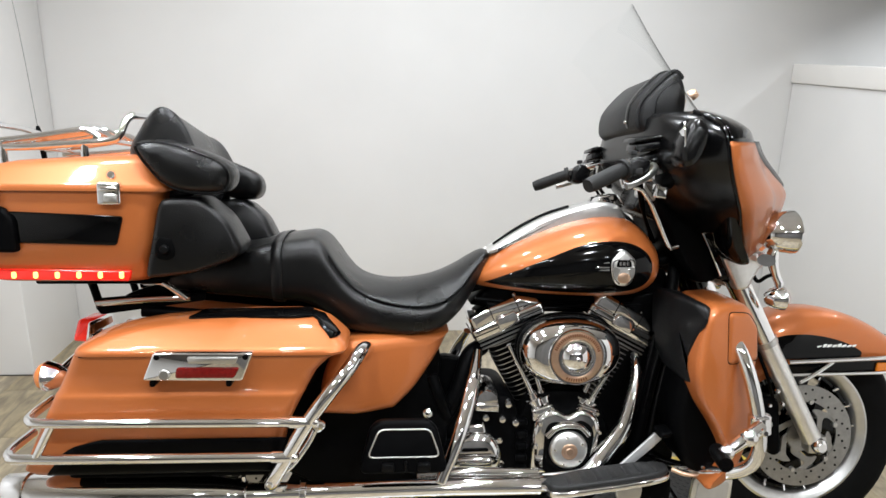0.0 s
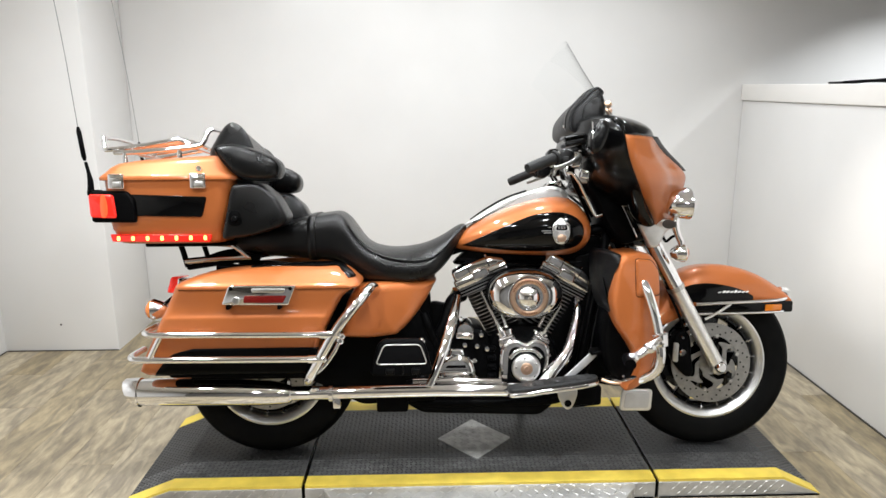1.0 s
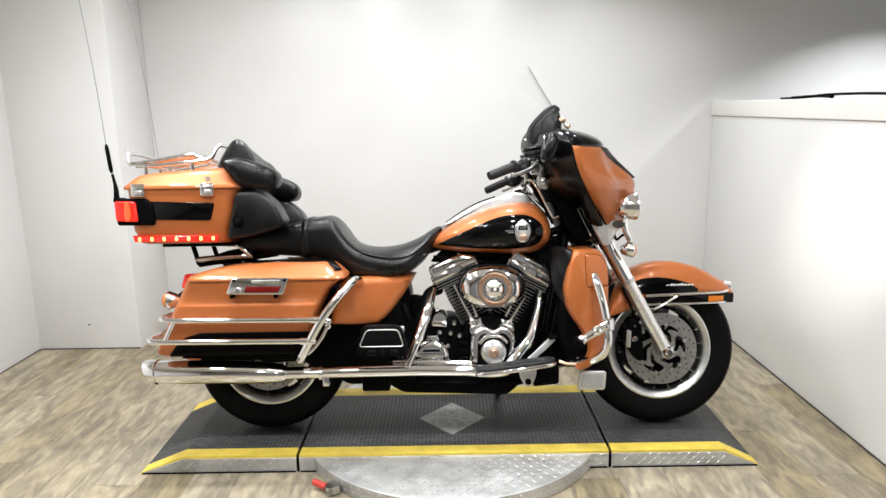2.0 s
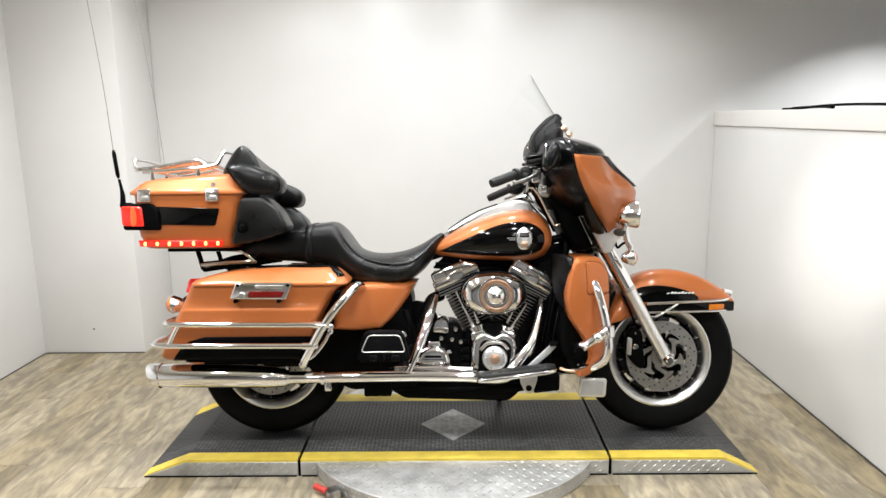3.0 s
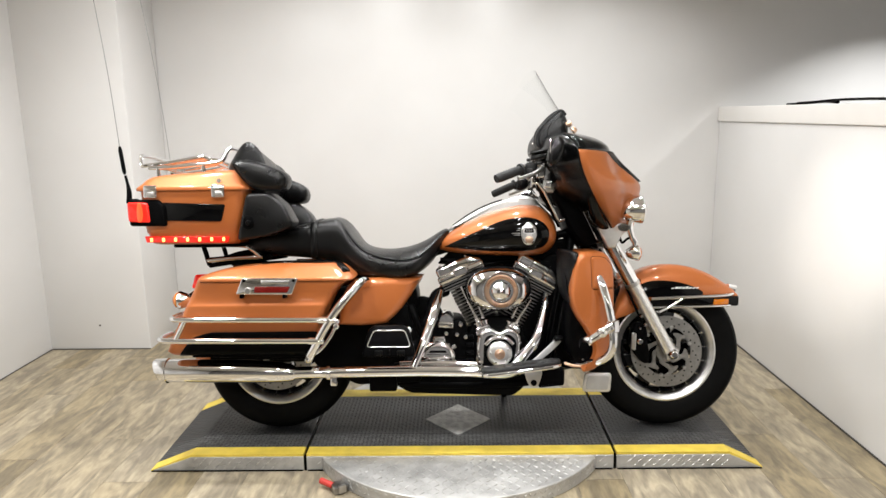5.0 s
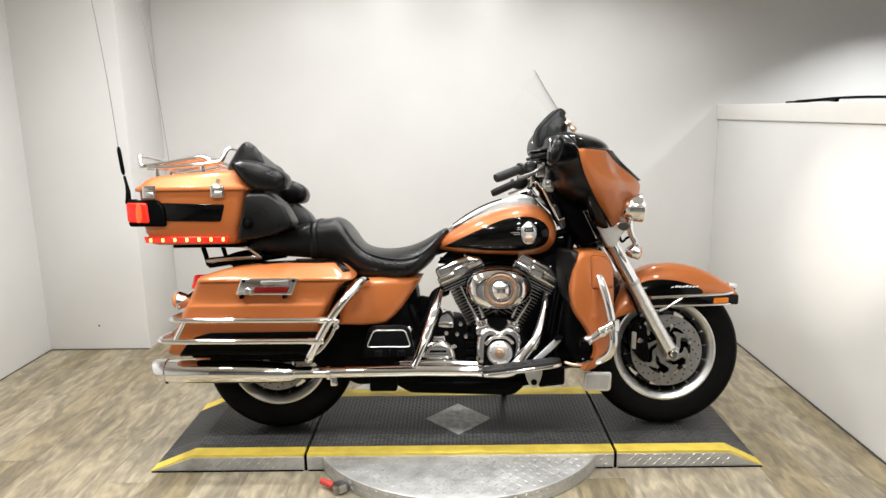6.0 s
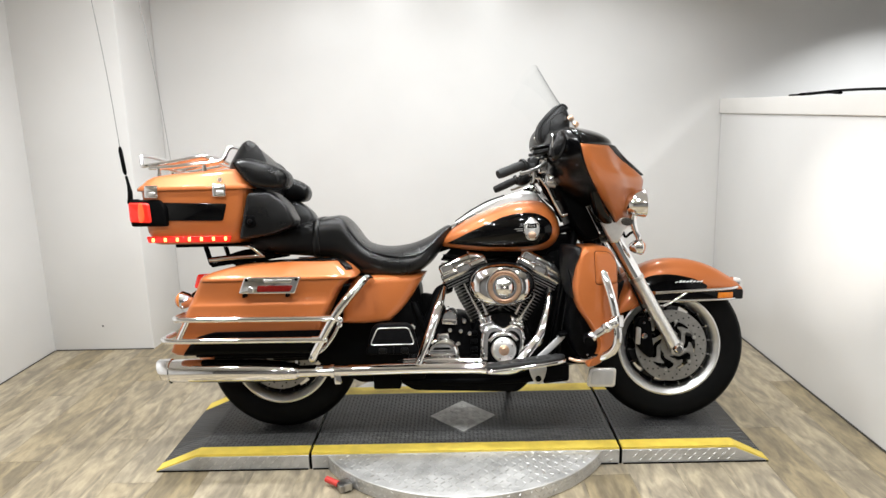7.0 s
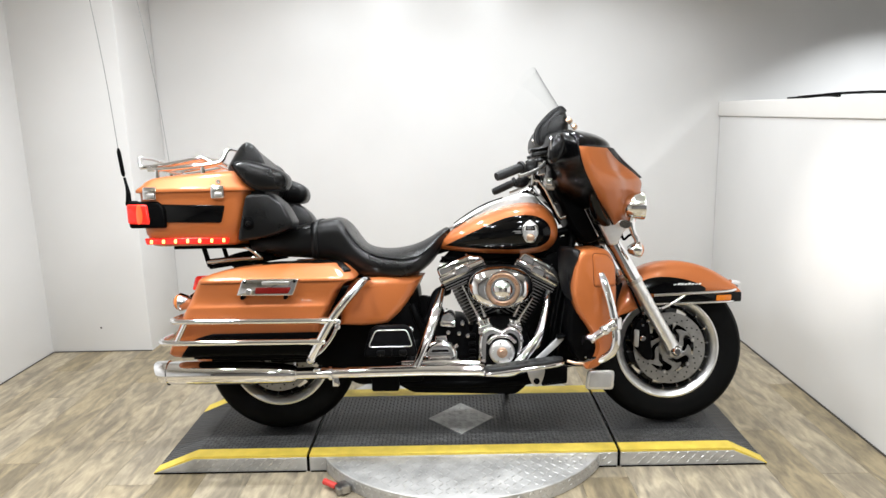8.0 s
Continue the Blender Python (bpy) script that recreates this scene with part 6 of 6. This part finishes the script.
    P("lid_inlay", fix(slab(rounded([(-0.78, -0.215), (-0.525, -0.215), (-0.518, -0.296), (-0.56, -0.306), (-0.80, -0.294)], 0.012, 3), 0.7195, 0.7262, 0.002, 2).bend(lambda x, y, z: (x, z, y - max(0.0, -0.69 - x) * 0.045))), M_BLACK, bag, "black inlay on the lid's top")
    lp = P("latch_plate", fix(slab(rounded([(-0.862, 0.614), (-0.656, 0.611), (-0.632, 0.672), (-0.838, 0.674)], 0.006, 3), -0.376, -0.413, 0.004)), M_CHROME, bag, "chrome latch plate")
    P("reflector", fix(slab(rounded([(-0.794, 0.620), (-0.672, 0.619), (-0.660, 0.642), (-0.790, 0.643)], 0.006, 3), -0.404, -0.4165, 0.002, 2)), M_RED, lp, "red reflector")
    P("latch_lever", fix(slab(rounded([(-0.765, 0.652), (-0.668, 0.651), (-0.662, 0.665), (-0.768, 0.666)], 0.005, 3), -0.408, -0.420, 0.003, 2)), M_SATIN, lp)
    P("lock", fix(lathe([(1e-5, 0.420), (0.009, 0.420), (0.012, 0.417), (0.0125, 0.405)], (-0.815, 0, 0.628), (0, -1, 0), 18)), M_SATIN, lp, "round lock")
    P("plate_screw", fix(Many().add(bolt((-0.830, -0.414, 0.665), 0.006, h=0.003)).add(bolt((-0.648, -0.414, 0.664), 0.006, h=0.003))), M_DARK, lp)
    P("hinge_tab", fix(Many().add(box(-0.850, -0.838, -0.408, -0.366, 0.598, 0.613, 0.003)).add(box(-0.692, -0.680, -0.408, -0.366, 0.597, 0.612, 0.003))), M_DARK, lp)
    P("lid_seam", fix(tube([(-1.00, -0.3845, 0.6585), (-0.7, -0.3865, 0.6585), (-0.47, -0.3865, 0.6585)], 0.0022, 6, smooth=False)), M_DARK, bag)
    # rails
    rail = P("bag_rail", fix(tube([(-0.511, -0.405, 0.515), (-0.60, -0.405, 0.516), (-0.90, -0.405, 0.519), (-1.068, -0.405, 0.521), (-1.103, -0.394, 0.522), (-1.114, -0.36, 0.523), (-1.114, -0.27, 0.523)], 0.0105, 12, per=6)), M_CHROME, None, "chrome saddlebag rail")
    rail2 = P("bag_rail", fix(tube([(-0.557, -0.405, 0.438), (-0.64, -0.405, 0.439), (-0.92, -0.405, 0.441), (-1.115, -0.405, 0.443), (-1.150, -0.394, 0.444), (-1.162, -0.36, 0.445), (-1.162, -0.27, 0.445)], 0.0105, 12, per=6)), M_CHROME, None, "chrome saddlebag rail")
    P("rail_post", fix(tube([(-1.052, -0.405, 0.521), (-1.092, -0.405, 0.443)], 0.009, 12, smooth=False)), M_CHROME, rail)
    P("rail_cap", fix(Many().add(ball((-0.506, -0.405, 0.515), 0.0125)).add(ball((-0.553, -0.405, 0.438), 0.0125))), M_CHROME, rail)
    P("rail_collar", fix(Many().add(tube([(-0.56, -0.405, 0.5155), (-0.515, -0.405, 0.515)], 0.013, 14)).add(tube([(-0.60, -0.405, 0.4385), (-0.56, -0.405, 0.438)], 0.013, 14))), M_CHROME, rail)
    grd = P("rear_guard", fix(tube([(-0.396, -0.26, 0.636), (-0.406, -0.32, 0.650), (-0.430, -0.372, 0.628), (-0.474, -0.397, 0.578), (-0.524, -0.402, 0.510), (-0.570, -0.400, 0.432), (-0.602, -0.385, 0.375), (-0.612, -0.345, 0.352), (-0.605, -0.27, 0.350)], 0.0160, 14, per=6)), M_CHROME, None, "chrome saddlebag guard")
    P("guard_brace", fix(tube([(-0.598, -0.376, 0.378), (-0.565, -0.362, 0.398), (-0.528, -0.352, 0.445), (-0.510, -0.350, 0.480)], 0.007, 10)), M_CHROME, grd)
    P("guard_bolt", fix(Many().add(bolt((-0.492, -0.415, 0.512), 0.009)).add(bolt((-0.607, -0.40, 0.372), 0.008)).add(bolt((-0.506, -0.360, 0.484), 0.011))), M_CHROME, grd)
    P("bag_support", fix(Many().add(box(-1.0, -0.62, -0.310, -0.290, 0.350, 0.372, 0.004)).add(box(-0.96, -0.92, -0.325, -0.30, 0.362, 0.376, 0.003)).add(box(-0.76, -0.72, -0.325, -0.30, 0.360, 0.376, 0.003))), M_DARK, bag)
    # side cover
    sc_out = spline([(-0.515, 0.470), (-0.515, 0.470), (-0.505, 0.56), (-0.47, 0.63), (-0.41, 0.648), (-0.30, 0.648), (-0.195, 0.644), (-0.195, 0.644), (-0.235, 0.575), (-0.285, 0.510), (-0.335, 0.468), (-0.335, 0.468), (-0.43, 0.466)], 4)
    sc = pad(sc_out, [(-0.13, 0.01), (-0.14, 0.0), (-0.225, 0.0), (-0.238, 0.004), (-0.246, 0.012), (-0.250, 0.022), (-0.252, 0.04)]).bend(lambda x, y, z: (x, y + max(0.0, x + 0.42) * 0.42 * (1 if y < -0.135 else 0) - 0.10 * max(0, 0.56 - z), z))
    cov = P("side_cover", fix(sc), M_ORANGE, None, "copper side cover", 60)
    # rear turn signals
    rts = P("rear_turn_signal", fix(lathe([(1e-5, -0.044), (0.014, -0.040), (0.027, -0.024), (0.034, -0.004), (0.036, 0.000), (0.036, 0.004), (0.031, 0.006)], (-1.124, -0.262, 0.576), (-1, 0, 0.02), 26)), M_CHROME, None, "chrome rear turn signal")
    P("lens", fix(lathe([(1e-5, 0.030), (0.018, 0.026), (0.030, 0.015), (0.034, 0.002)], (-1.124, -0.262, 0.576), (-1, 0, 0.02), 24)), M_AMBER, rts, "amber lens")
    P("signal_arm", fix(tube([(-1.10, -0.25, 0.585), (-1.088, -0.15, 0.605), (-1.09, 0.0, 0.61)], 0.011, 12)), M_CHROME, rts)

rf = [(RW + 0.345 * math.cos(radians(a)), WH + 0.345 * math.sin(radians(a))) for a in range(35, 196, 8)]
ring = []
for x, z in rf:
    n = Vector((x - RW, 0, z - WH)).normalized()
    ring.append([(x - n.x * 0.10, -0.092, z - n.z * 0.10), (x - n.x * 0.04, -0.09, z - n.z * 0.04), (x, -0.06, z), (x + n.x * 0.012, 0, z + n.z * 0.012), (x, 0.06, z), (x - n.x * 0.04, 0.09, z - n.z * 0.04), (x - n.x * 0.10, 0.092, z - n.z * 0.10)])
rfen = P("rear_fender", skin(ring, cap=False, closed=False), M_ORANGE, None, "copper rear fender", 60)
sol = rfen.modifiers.new("thickness", "SOLIDIFY")
sol.thickness = 0.004
tl = P("fender_tail_lamp", slab(rounded([(-1.125, 0.60), (-1.10, 0.60), (-1.10, 0.652), (-1.115, 0.652)], 0.012), -0.075, 0.075, 0.012), M_CHROME, None, "chrome tail lamp on the rear fender")
P("lens", slab(rounded([(-1.165, 0.596), (-1.116, 0.592), (-1.110, 0.655), (-1.148, 0.655)], 0.01), -0.052, 0.052, 0.012), M_REDLIT, tl, "lit red tail lens")

# -- top case
TP = [(0.793, -1.225, -0.905, 0.235), (0.797, -1.238, -0.897, 0.250), (0.806, -1.246, -0.893, 0.258), (0.835, -1.254, -0.886, 0.263), (0.842, -1.258, -0.884, 0.268), (0.90, -1.266, -0.870, 0.273), (0.975, -1.270, -0.855, 0.278), (1.004, -1.272, -0.850, 0.279)]
TL = [(1.005, -1.285, -0.836, 0.287), (1.014, -1.286, -0.834, 0.288), (1.022, -1.280, -0.838, 0.283), (1.030, -1.272, -0.846, 0.272), (1.048, -1.258, -0.862, 0.260), (1.060, -1.240, -0.880, 0.245), (1.067, -1.20, -0.92, 0.21), (1.069, -1.12, -0.98, 0.15)]


def case_ring(z, xr, xf, yo, r=0.05):
    return [(p[0], p[1], z) for p in rounded([(xr, -yo), (xf, -yo), (xf, yo), (xr, yo)], r, 6)]


case_body = P("top_case", skin([case_ring(*r) for r in TP]), M_ORANGE, None, "copper top case with black side panels", 50)
lid = skin([case_ring(*r) for r in TL]).bend(lambda x, y, z: (x, y, z + ((x + 1.07) * 0.065 + 0.011) * min(1.0, max(0.0, (z - 1.022) / 0.035))))
tlid = P("top_case_lid", lid, M_ORANGE, case_body, "copper top case lid", 50)
P("lid_gasket", skin([case_ring(1.0035, -1.274, -0.848, 0.2805), case_ring(1.0065, -1.274, -0.848, 0.2805)]), M_DARK, case_body)
for s in (-1, 1):
    P("side_band", slab(rounded([(-1.18, 0.888), (-0.952, 0.882), (-0.934, 0.949), (-1.18, 0.959)], 0.008, 3), s * 0.262, s * 0.2795, 0.002, 2).bend(lambda x, y, z: (x, y + s * (z - 0.92) * 0.06, z)), M_BLACK, case_body, "black panel on the top case")
    hsg = P("wrap_lamp_housing", slab(rounded([(-1.300, 0.868), (-1.160, 0.866), (-1.163, 0.940), (-1.185, 0.970), (-1.302, 0.972)], 0.012, 4), s * 0.19, s * 0.292, 0.010).bend(lambda x, y, z: (x, y, z)), M_DARK, case_body, "black tail lamp housing")
    P("lens", slab(rounded([(-1.302, 0.884), (-1.216, 0.880), (-1.224, 0.960), (-1.306, 0.962)], 0.012, 4), s * 0.185, s * 0.298, 0.010), M_REDLIT, hsg, "lit red tail lens")
    P("lens_core", pad(spline([(-1.262, 0.886), (-1.246, 0.890), (-1.243, 0.922), (-1.250, 0.954), (-1.262, 0.956), (-1.266, 0.92)], 4), [(s * 0.292, 0.0), (s * 0.2992, 0.0), (s * 0.3000, 0.003)]), M_REDHOT, hsg, "bright bulb glow in the lens")
    led = P("light_strip", slab(rounded([(-1.246, 0.803), (-0.932, 0.799), (-0.926, 0.823), (-1.252, 0.828)], 0.004, 3), s * 0.250, s * 0.271, 0.004), M_REDLIT, case_body, "lit red light strip")
    for k in range(7):
        x = -1.228 + k * 0.0465
        P("led", slab(rounded([(x - 0.002, 0.806), (x + 0.008, 0.806), (x + 0.008, 0.821), (x - 0.002, 0.821)], 0.004, 3), s * 0.268, s * 0.2735, 0.001, 1), M_LED, led, "bright led")
    for x in (-0.956, -1.215):
        lt = P("case_latch", slab(rounded([(x - 0.025, 0.976), (x + 0.025, 0.976), (x + 0.025, 1.026), (x - 0.025, 1.026)], 0.006, 3), s * 0.277, s * 0.297, 0.004), M_CHROME, case_body, "square chrome latch")
        P("latch_tongue", slab(rounded([(x - 0.012, 0.980), (x + 0.022, 0.980), (x + 0.020, 1.002), (x - 0.010, 1.002)], 0.005, 3), s * 0.292, s * 0.302, 0.004, 2), M_SATIN, lt)
        P("latch_bar", slab(rounded([(x - 0.020, 1.006), (x + 0.020, 1.006), (x + 0.018, 1.018), (x - 0.018, 1.018)], 0.004, 3), s * 0.293, s * 0.3005, 0.003, 2), M_CHROME, lt)
    P("key_lock", lathe([(1e-5, 0.012), (0.006, 0.012), (0.009, 0.009), (0.0095, 0.0)], (-0.958, s * 0.264, 1.040), (0, s, 0.2), 16), M_CHROME, tlid, "small chrome lock")
    # rear speakers, arm rests
    sp_out = rounded([(-0.853, 0.990), (-0.765, 0.992), (-0.712, 0.945), (-0.678, 0.875), (-0.692, 0.850), (-0.78, 0.820), (-0.892, 0.806)], 0.022, 4)
    pod = P("rear_speaker_pod", pad(sp_out, [(s * 0.150, 0.02), (s * 0.160, 0.004), (s * 0.175, 0.0), (s * 0.276, 0.0), (s * 0.285, 0.002), (s * 0.290, 0.006), (s * 0.292, 0.014)]).bend(lambda x, y, z: (x, y - s * max(0.0, x + 0.78) * 0.18, z)), M_LEATHER, case_body, "black speaker pod", 60)
    # slightly raised dark pad stands in for the recess and its shade
    P("control_recess", pad(spline([(-0.862, 0.862), (-0.858, 0.895), (-0.842, 0.903), (-0.826, 0.895), (-0.822, 0.862), (-0.842, 0.852)], 4), [(s * 0.285, 0.0), (s * 0.2935, 0.0), (s * 0.2945, 0.002)]), M_DARK, pod)
    P("jack_knob", lathe([(1e-5, 0.304), (0.008, 0.303), (0.011, 0.298), (0.012, 0.290)], (-0.842, 0, 0.876), (0, s, 0), 16), M_FIN, pod)
    arm_out = spline([(-0.905, 1.108), (-0.868, 1.045), (-0.825, 1.010), (-0.765, 0.998), (-0.715, 1.003), (-0.698, 1.035), (-0.712, 1.070), (-0.770, 1.100), (-0.845, 1.122)], 5)
    arm = pad(arm_out, [(s * 0.175, 0.03), (s * 0.182, 0.012), (s * 0.195, 0.002), (s * 0.215, 0.0), (s * 0.265, 0.0), (s * 0.282, 0.005), (s * 0.294, 0.016), (s * 0.299, 0.03)]).bend(lambda x, y, z: (x, y - s * max(0.0, x + 0.78) * 0.3, z))
    ar = P("arm_rest", arm, M_LEATHER, case_body, "black padded arm rest", 60)
    ap = P("arm_piping", tube([(p[0], s * (0.284 - max(0.0, p[0] + 0.78) * 0.3), p[1]) for p in [(Vector(q)) for q in inset([Vector(a) for a in arm_out], 0.006)]], 0.003, 6, smooth=False), M_LEATHER, case_body)
    if s == 1:  # the far rest is folded down and inward a little
        ar.location = ap.location = (-0.006, -0.045, -0.022)
        pod.location = (0.012, -0.02, -0.016)
br_out = spline([(-0.93, 1.085), (-0.905, 1.150), (-0.872, 1.196), (-0.845, 1.200), (-0.812, 1.172), (-0.785, 1.115), (-0.772, 1.06), (-0.785, 1.00), (-0.815, 0.955), (-0.855, 0.94), (-0.88, 1.00)], 5)
brest = P("backrest", pad(br_out, [(-0.222, 0.03), (-0.218, 0.014), (-0.205, 0.004), (-0.18, 0.0), (0.18, 0.0), (0.205, 0.004), (0.218, 0.014), (0.222, 0.03)]).bend(lambda x, y, z: (x - 0.06 * (1 - (y / 0.22) ** 2), y * 0.95, z - (0.02 * (1 - min(1, abs(y) / 0.2) ** 2) + 0.16 * max(0.0, y + 0.06)) * max(0.0, (z - 0.95) / 0.25))), M_LEATHER, case_body, "black padded passenger backrest", 60)

# luggage rack
RAIL = [(-1.262, 0.185, 1.100), (-1.19, 0.19, 1.100), (-1.09, 0.19, 1.108), (-0.99, 0.19, 1.118), (-0.966, 0.188, 1.131), (-0.954, 0.182, 1.160), (-0.946, 0.170, 1.174)]
rack = P("luggage_rack", tube([(x, -y, z) for x, y, z in RAIL] + [(-0.942, -0.13, 1.178), (-0.942, 0.13, 1.178)] + [(x, y, z) for x, y, z in reversed(RAIL)], 0.0085, 10, per=6), M_CHROME, None, "chrome luggage rack")
HOOP = [(-1.02, 0.165, 1.126), (-1.04, 0.168, 1.138), (-1.062, 0.17, 1.142), (-1.18, 0.17, 1.123), (-1.285, 0.17, 1.110), (-1.299, 0.168, 1.116), (-1.304, 0.160, 1.145)]
P("rack_rear_loop", tube([(x, -y, z) for x, y, z in HOOP] + [(-1.306, -0.12, 1.152), (-1.306, 0.12, 1.152)] + [(x, y, z) for x, y, z in reversed(HOOP)], 0.0080, 10, per=6), M_CHROME, rack)
for y in (-0.10, -0.035, 0.035, 0.10):
    P("rack_bar", tube([(-1.015, y, 1.124), (-1.04, y, 1.138), (-1.066, y, 1.143), (-1.18, y, 1.125), (-1.28, y, 1.112), (-1.298, y, 1.116)], 0.0070, 10), M_CHROME, rack)
for x, z in ((-1.02, 1.122), (-1.235, 1.108)):
    P("rack_cross", tube([(x, -0.187, z), (x, 0.187, z)], 0.007, 10), M_CHROME, rack)
for x, z in ((-1.045, 1.112), (-1.225, 1.100)):
    for y in (-0.19, 0.19):
        P("rack_foot", tube([(x, y, z + 0.002), (x, y * 0.99, z - 0.050)], [0.0075, 0.0075, 0.010], 10, smooth=False), M_CHROME, rack)

# mounts below the top case
for s in (-1, 1):
    P("case_mount", tube([(-1.058, s * 0.12, 0.700), (-1.070, s * 0.12, 0.745), (-1.078, s * 0.12, 0.782), (-1.05, s * 0.12, 0.786), (-0.92, s * 0.12, 0.782)], 0.010, 10, per=4), M_DARK, None, "black top case bracket")
    P("grab_rail", tube([(-1.16, s * 0.19, 0.785), (-1.02, s * 0.19, 0.785), (-0.90, s * 0.19, 0.782), (-0.865, s * 0.19, 0.768), (-0.835, s * 0.18, 0.738)], 0.0075, 10), M_CHROME, None, "chrome rail below the top case")
    P("mount_plate", slab(rounded([(-1.06, 0.708), (-0.86, 0.735), (-0.80, 0.745), (-0.80, 0.725), (-1.05, 0.690)], 0.006), s * 0.13, s * 0.145, 0.003), M_DARK)
    P("mount_bar", tube([(-1.055, s * 0.15, 0.722), (-0.96, s * 0.15, 0.73), (-0.83, s * 0.15, 0.735)], 0.011, 10), M_CHROME, None, "chrome strut below the top case")
    P("mount_wedge", slab(spline([(-1.0, 0.73), (-0.94, 0.755), (-0.86, 0.765), (-0.80, 0.765), (-0.80, 0.735), (-0.92, 0.73)], 4), s * 0.10, s * 0.125, 0.003), M_DARK)
P("case_floor", box(-1.17, -0.88, -0.2, 0.2, 0.778, 0.792, 0.004), M_DARK)

# antennas
for s, yb in ((-1, -0.275), (1, 0.20)):
    base = P("antenna", tube([(-1.303, yb, 0.965), (-1.303, yb, 1.005), (-1.307, yb, 1.03), (-1.315, yb, 1.066)], [0.011, 0.009, 0.006, 0.005], 10, smooth=False), M_DARK, None, "thin black whip antenna")
    P("antenna_coil", tube([(-1.3165, yb, 1.070), (-1.319, yb, 1.082), (-1.331, yb, 1.165), (-1.333, yb, 1.180)], [0.004, 0.0075, 0.0075, 0.004], 12, smooth=False), M_DARK, base)
    P("whip", tube([(-1.333, yb, 1.178), (-1.365, yb, 1.45), (-1.408, yb, 1.74), (-1.45, yb, 1.98)], 0.0012 if s < 0 else 0.0009, 6), M_WHIP, base, "fine antenna whip")
    P("antenna_bracket", box(-1.312, -1.27, yb - 0.012, yb + 0.012, 0.955, 0.975, 0.004), M_DARK, base)

# side stand on the far side
P("side_stand", tube([(0.12, 0.14, 0.20), (0.15, 0.24, 0.12), (0.17, 0.335, 0.045)], [0.014, 0.013, 0.014], 12), M_DARK, None, "black side stand")

# ---------------------------------------------------------------- floor planks
PW, PL = 0.182, 1.22
random.seed(4)
pm = {}


def plank_mesh(length):
    key = round(length, 2)
    if key not in pm:
        w, b = PW / 2 - 0.0003, 0.0007
        g = Geo()
        l = key / 2 - 0.0007
        g.v = [(-w, -l, -0.008), (w, -l, -0.008), (w, l, -0.008), (-w, l, -0.008), (-w, -l, -b), (w, -l, -b), (w, l, -b), (-w, l, -b), (-w + b, -l + b, 0), (w - b, -l + b, 0), (w - b, l - b, 0), (-w + b, l - b, 0)]
        g.f = [(0, 1, 5, 4), (1, 2, 6, 5), (2, 3, 7, 6), (3, 0, 4, 7), (4, 5, 9, 8), (5, 6, 10, 9), (6, 7, 11, 10), (7, 4, 8, 11), (8, 9, 10, 11)]
        me = bpy.data.meshes.new("plank")
        me.from_pydata(g.v, [], g.f)
        me.materials.append(M_PLANK)
        pm[key] = me
    return pm[key]


col = 0
x = LX + PW / 2
rest = Geo()
while x < RX + PW:
    y = BY
    cut = (0.35 * PL + 0.30 * PL * ((col * 7) % 5) / 2) % PL
    first = True
    while y > FY:
        length = round(min(max(0.25, cut if first else PL), y - FY + 0.0005), 2)
        if length < 0.02:
            break
        first = False
        yc = y - length / 2
        if yc > -2.2:
            ob = new("plank", plank_mesh(length))
            ob.location = (x, yc, -0.0005)
            ob.parent = subfloor
        else:
            k = len(rest.v)
            w, l = PW / 2 - 0.0007, length / 2 - 0.0007
            rest.v += [(x - w, yc - l, -0.0005), (x + w, yc - l, -0.0005), (x + w, yc + l, -0.0005), (x - w, yc + l, -0.0005)]
            rest.f.append((k, k + 1, k + 2, k + 3))
        y -= length
    x += PW
    col += 1
stuff("planks_behind", rest, M_PLANK, subfloor)
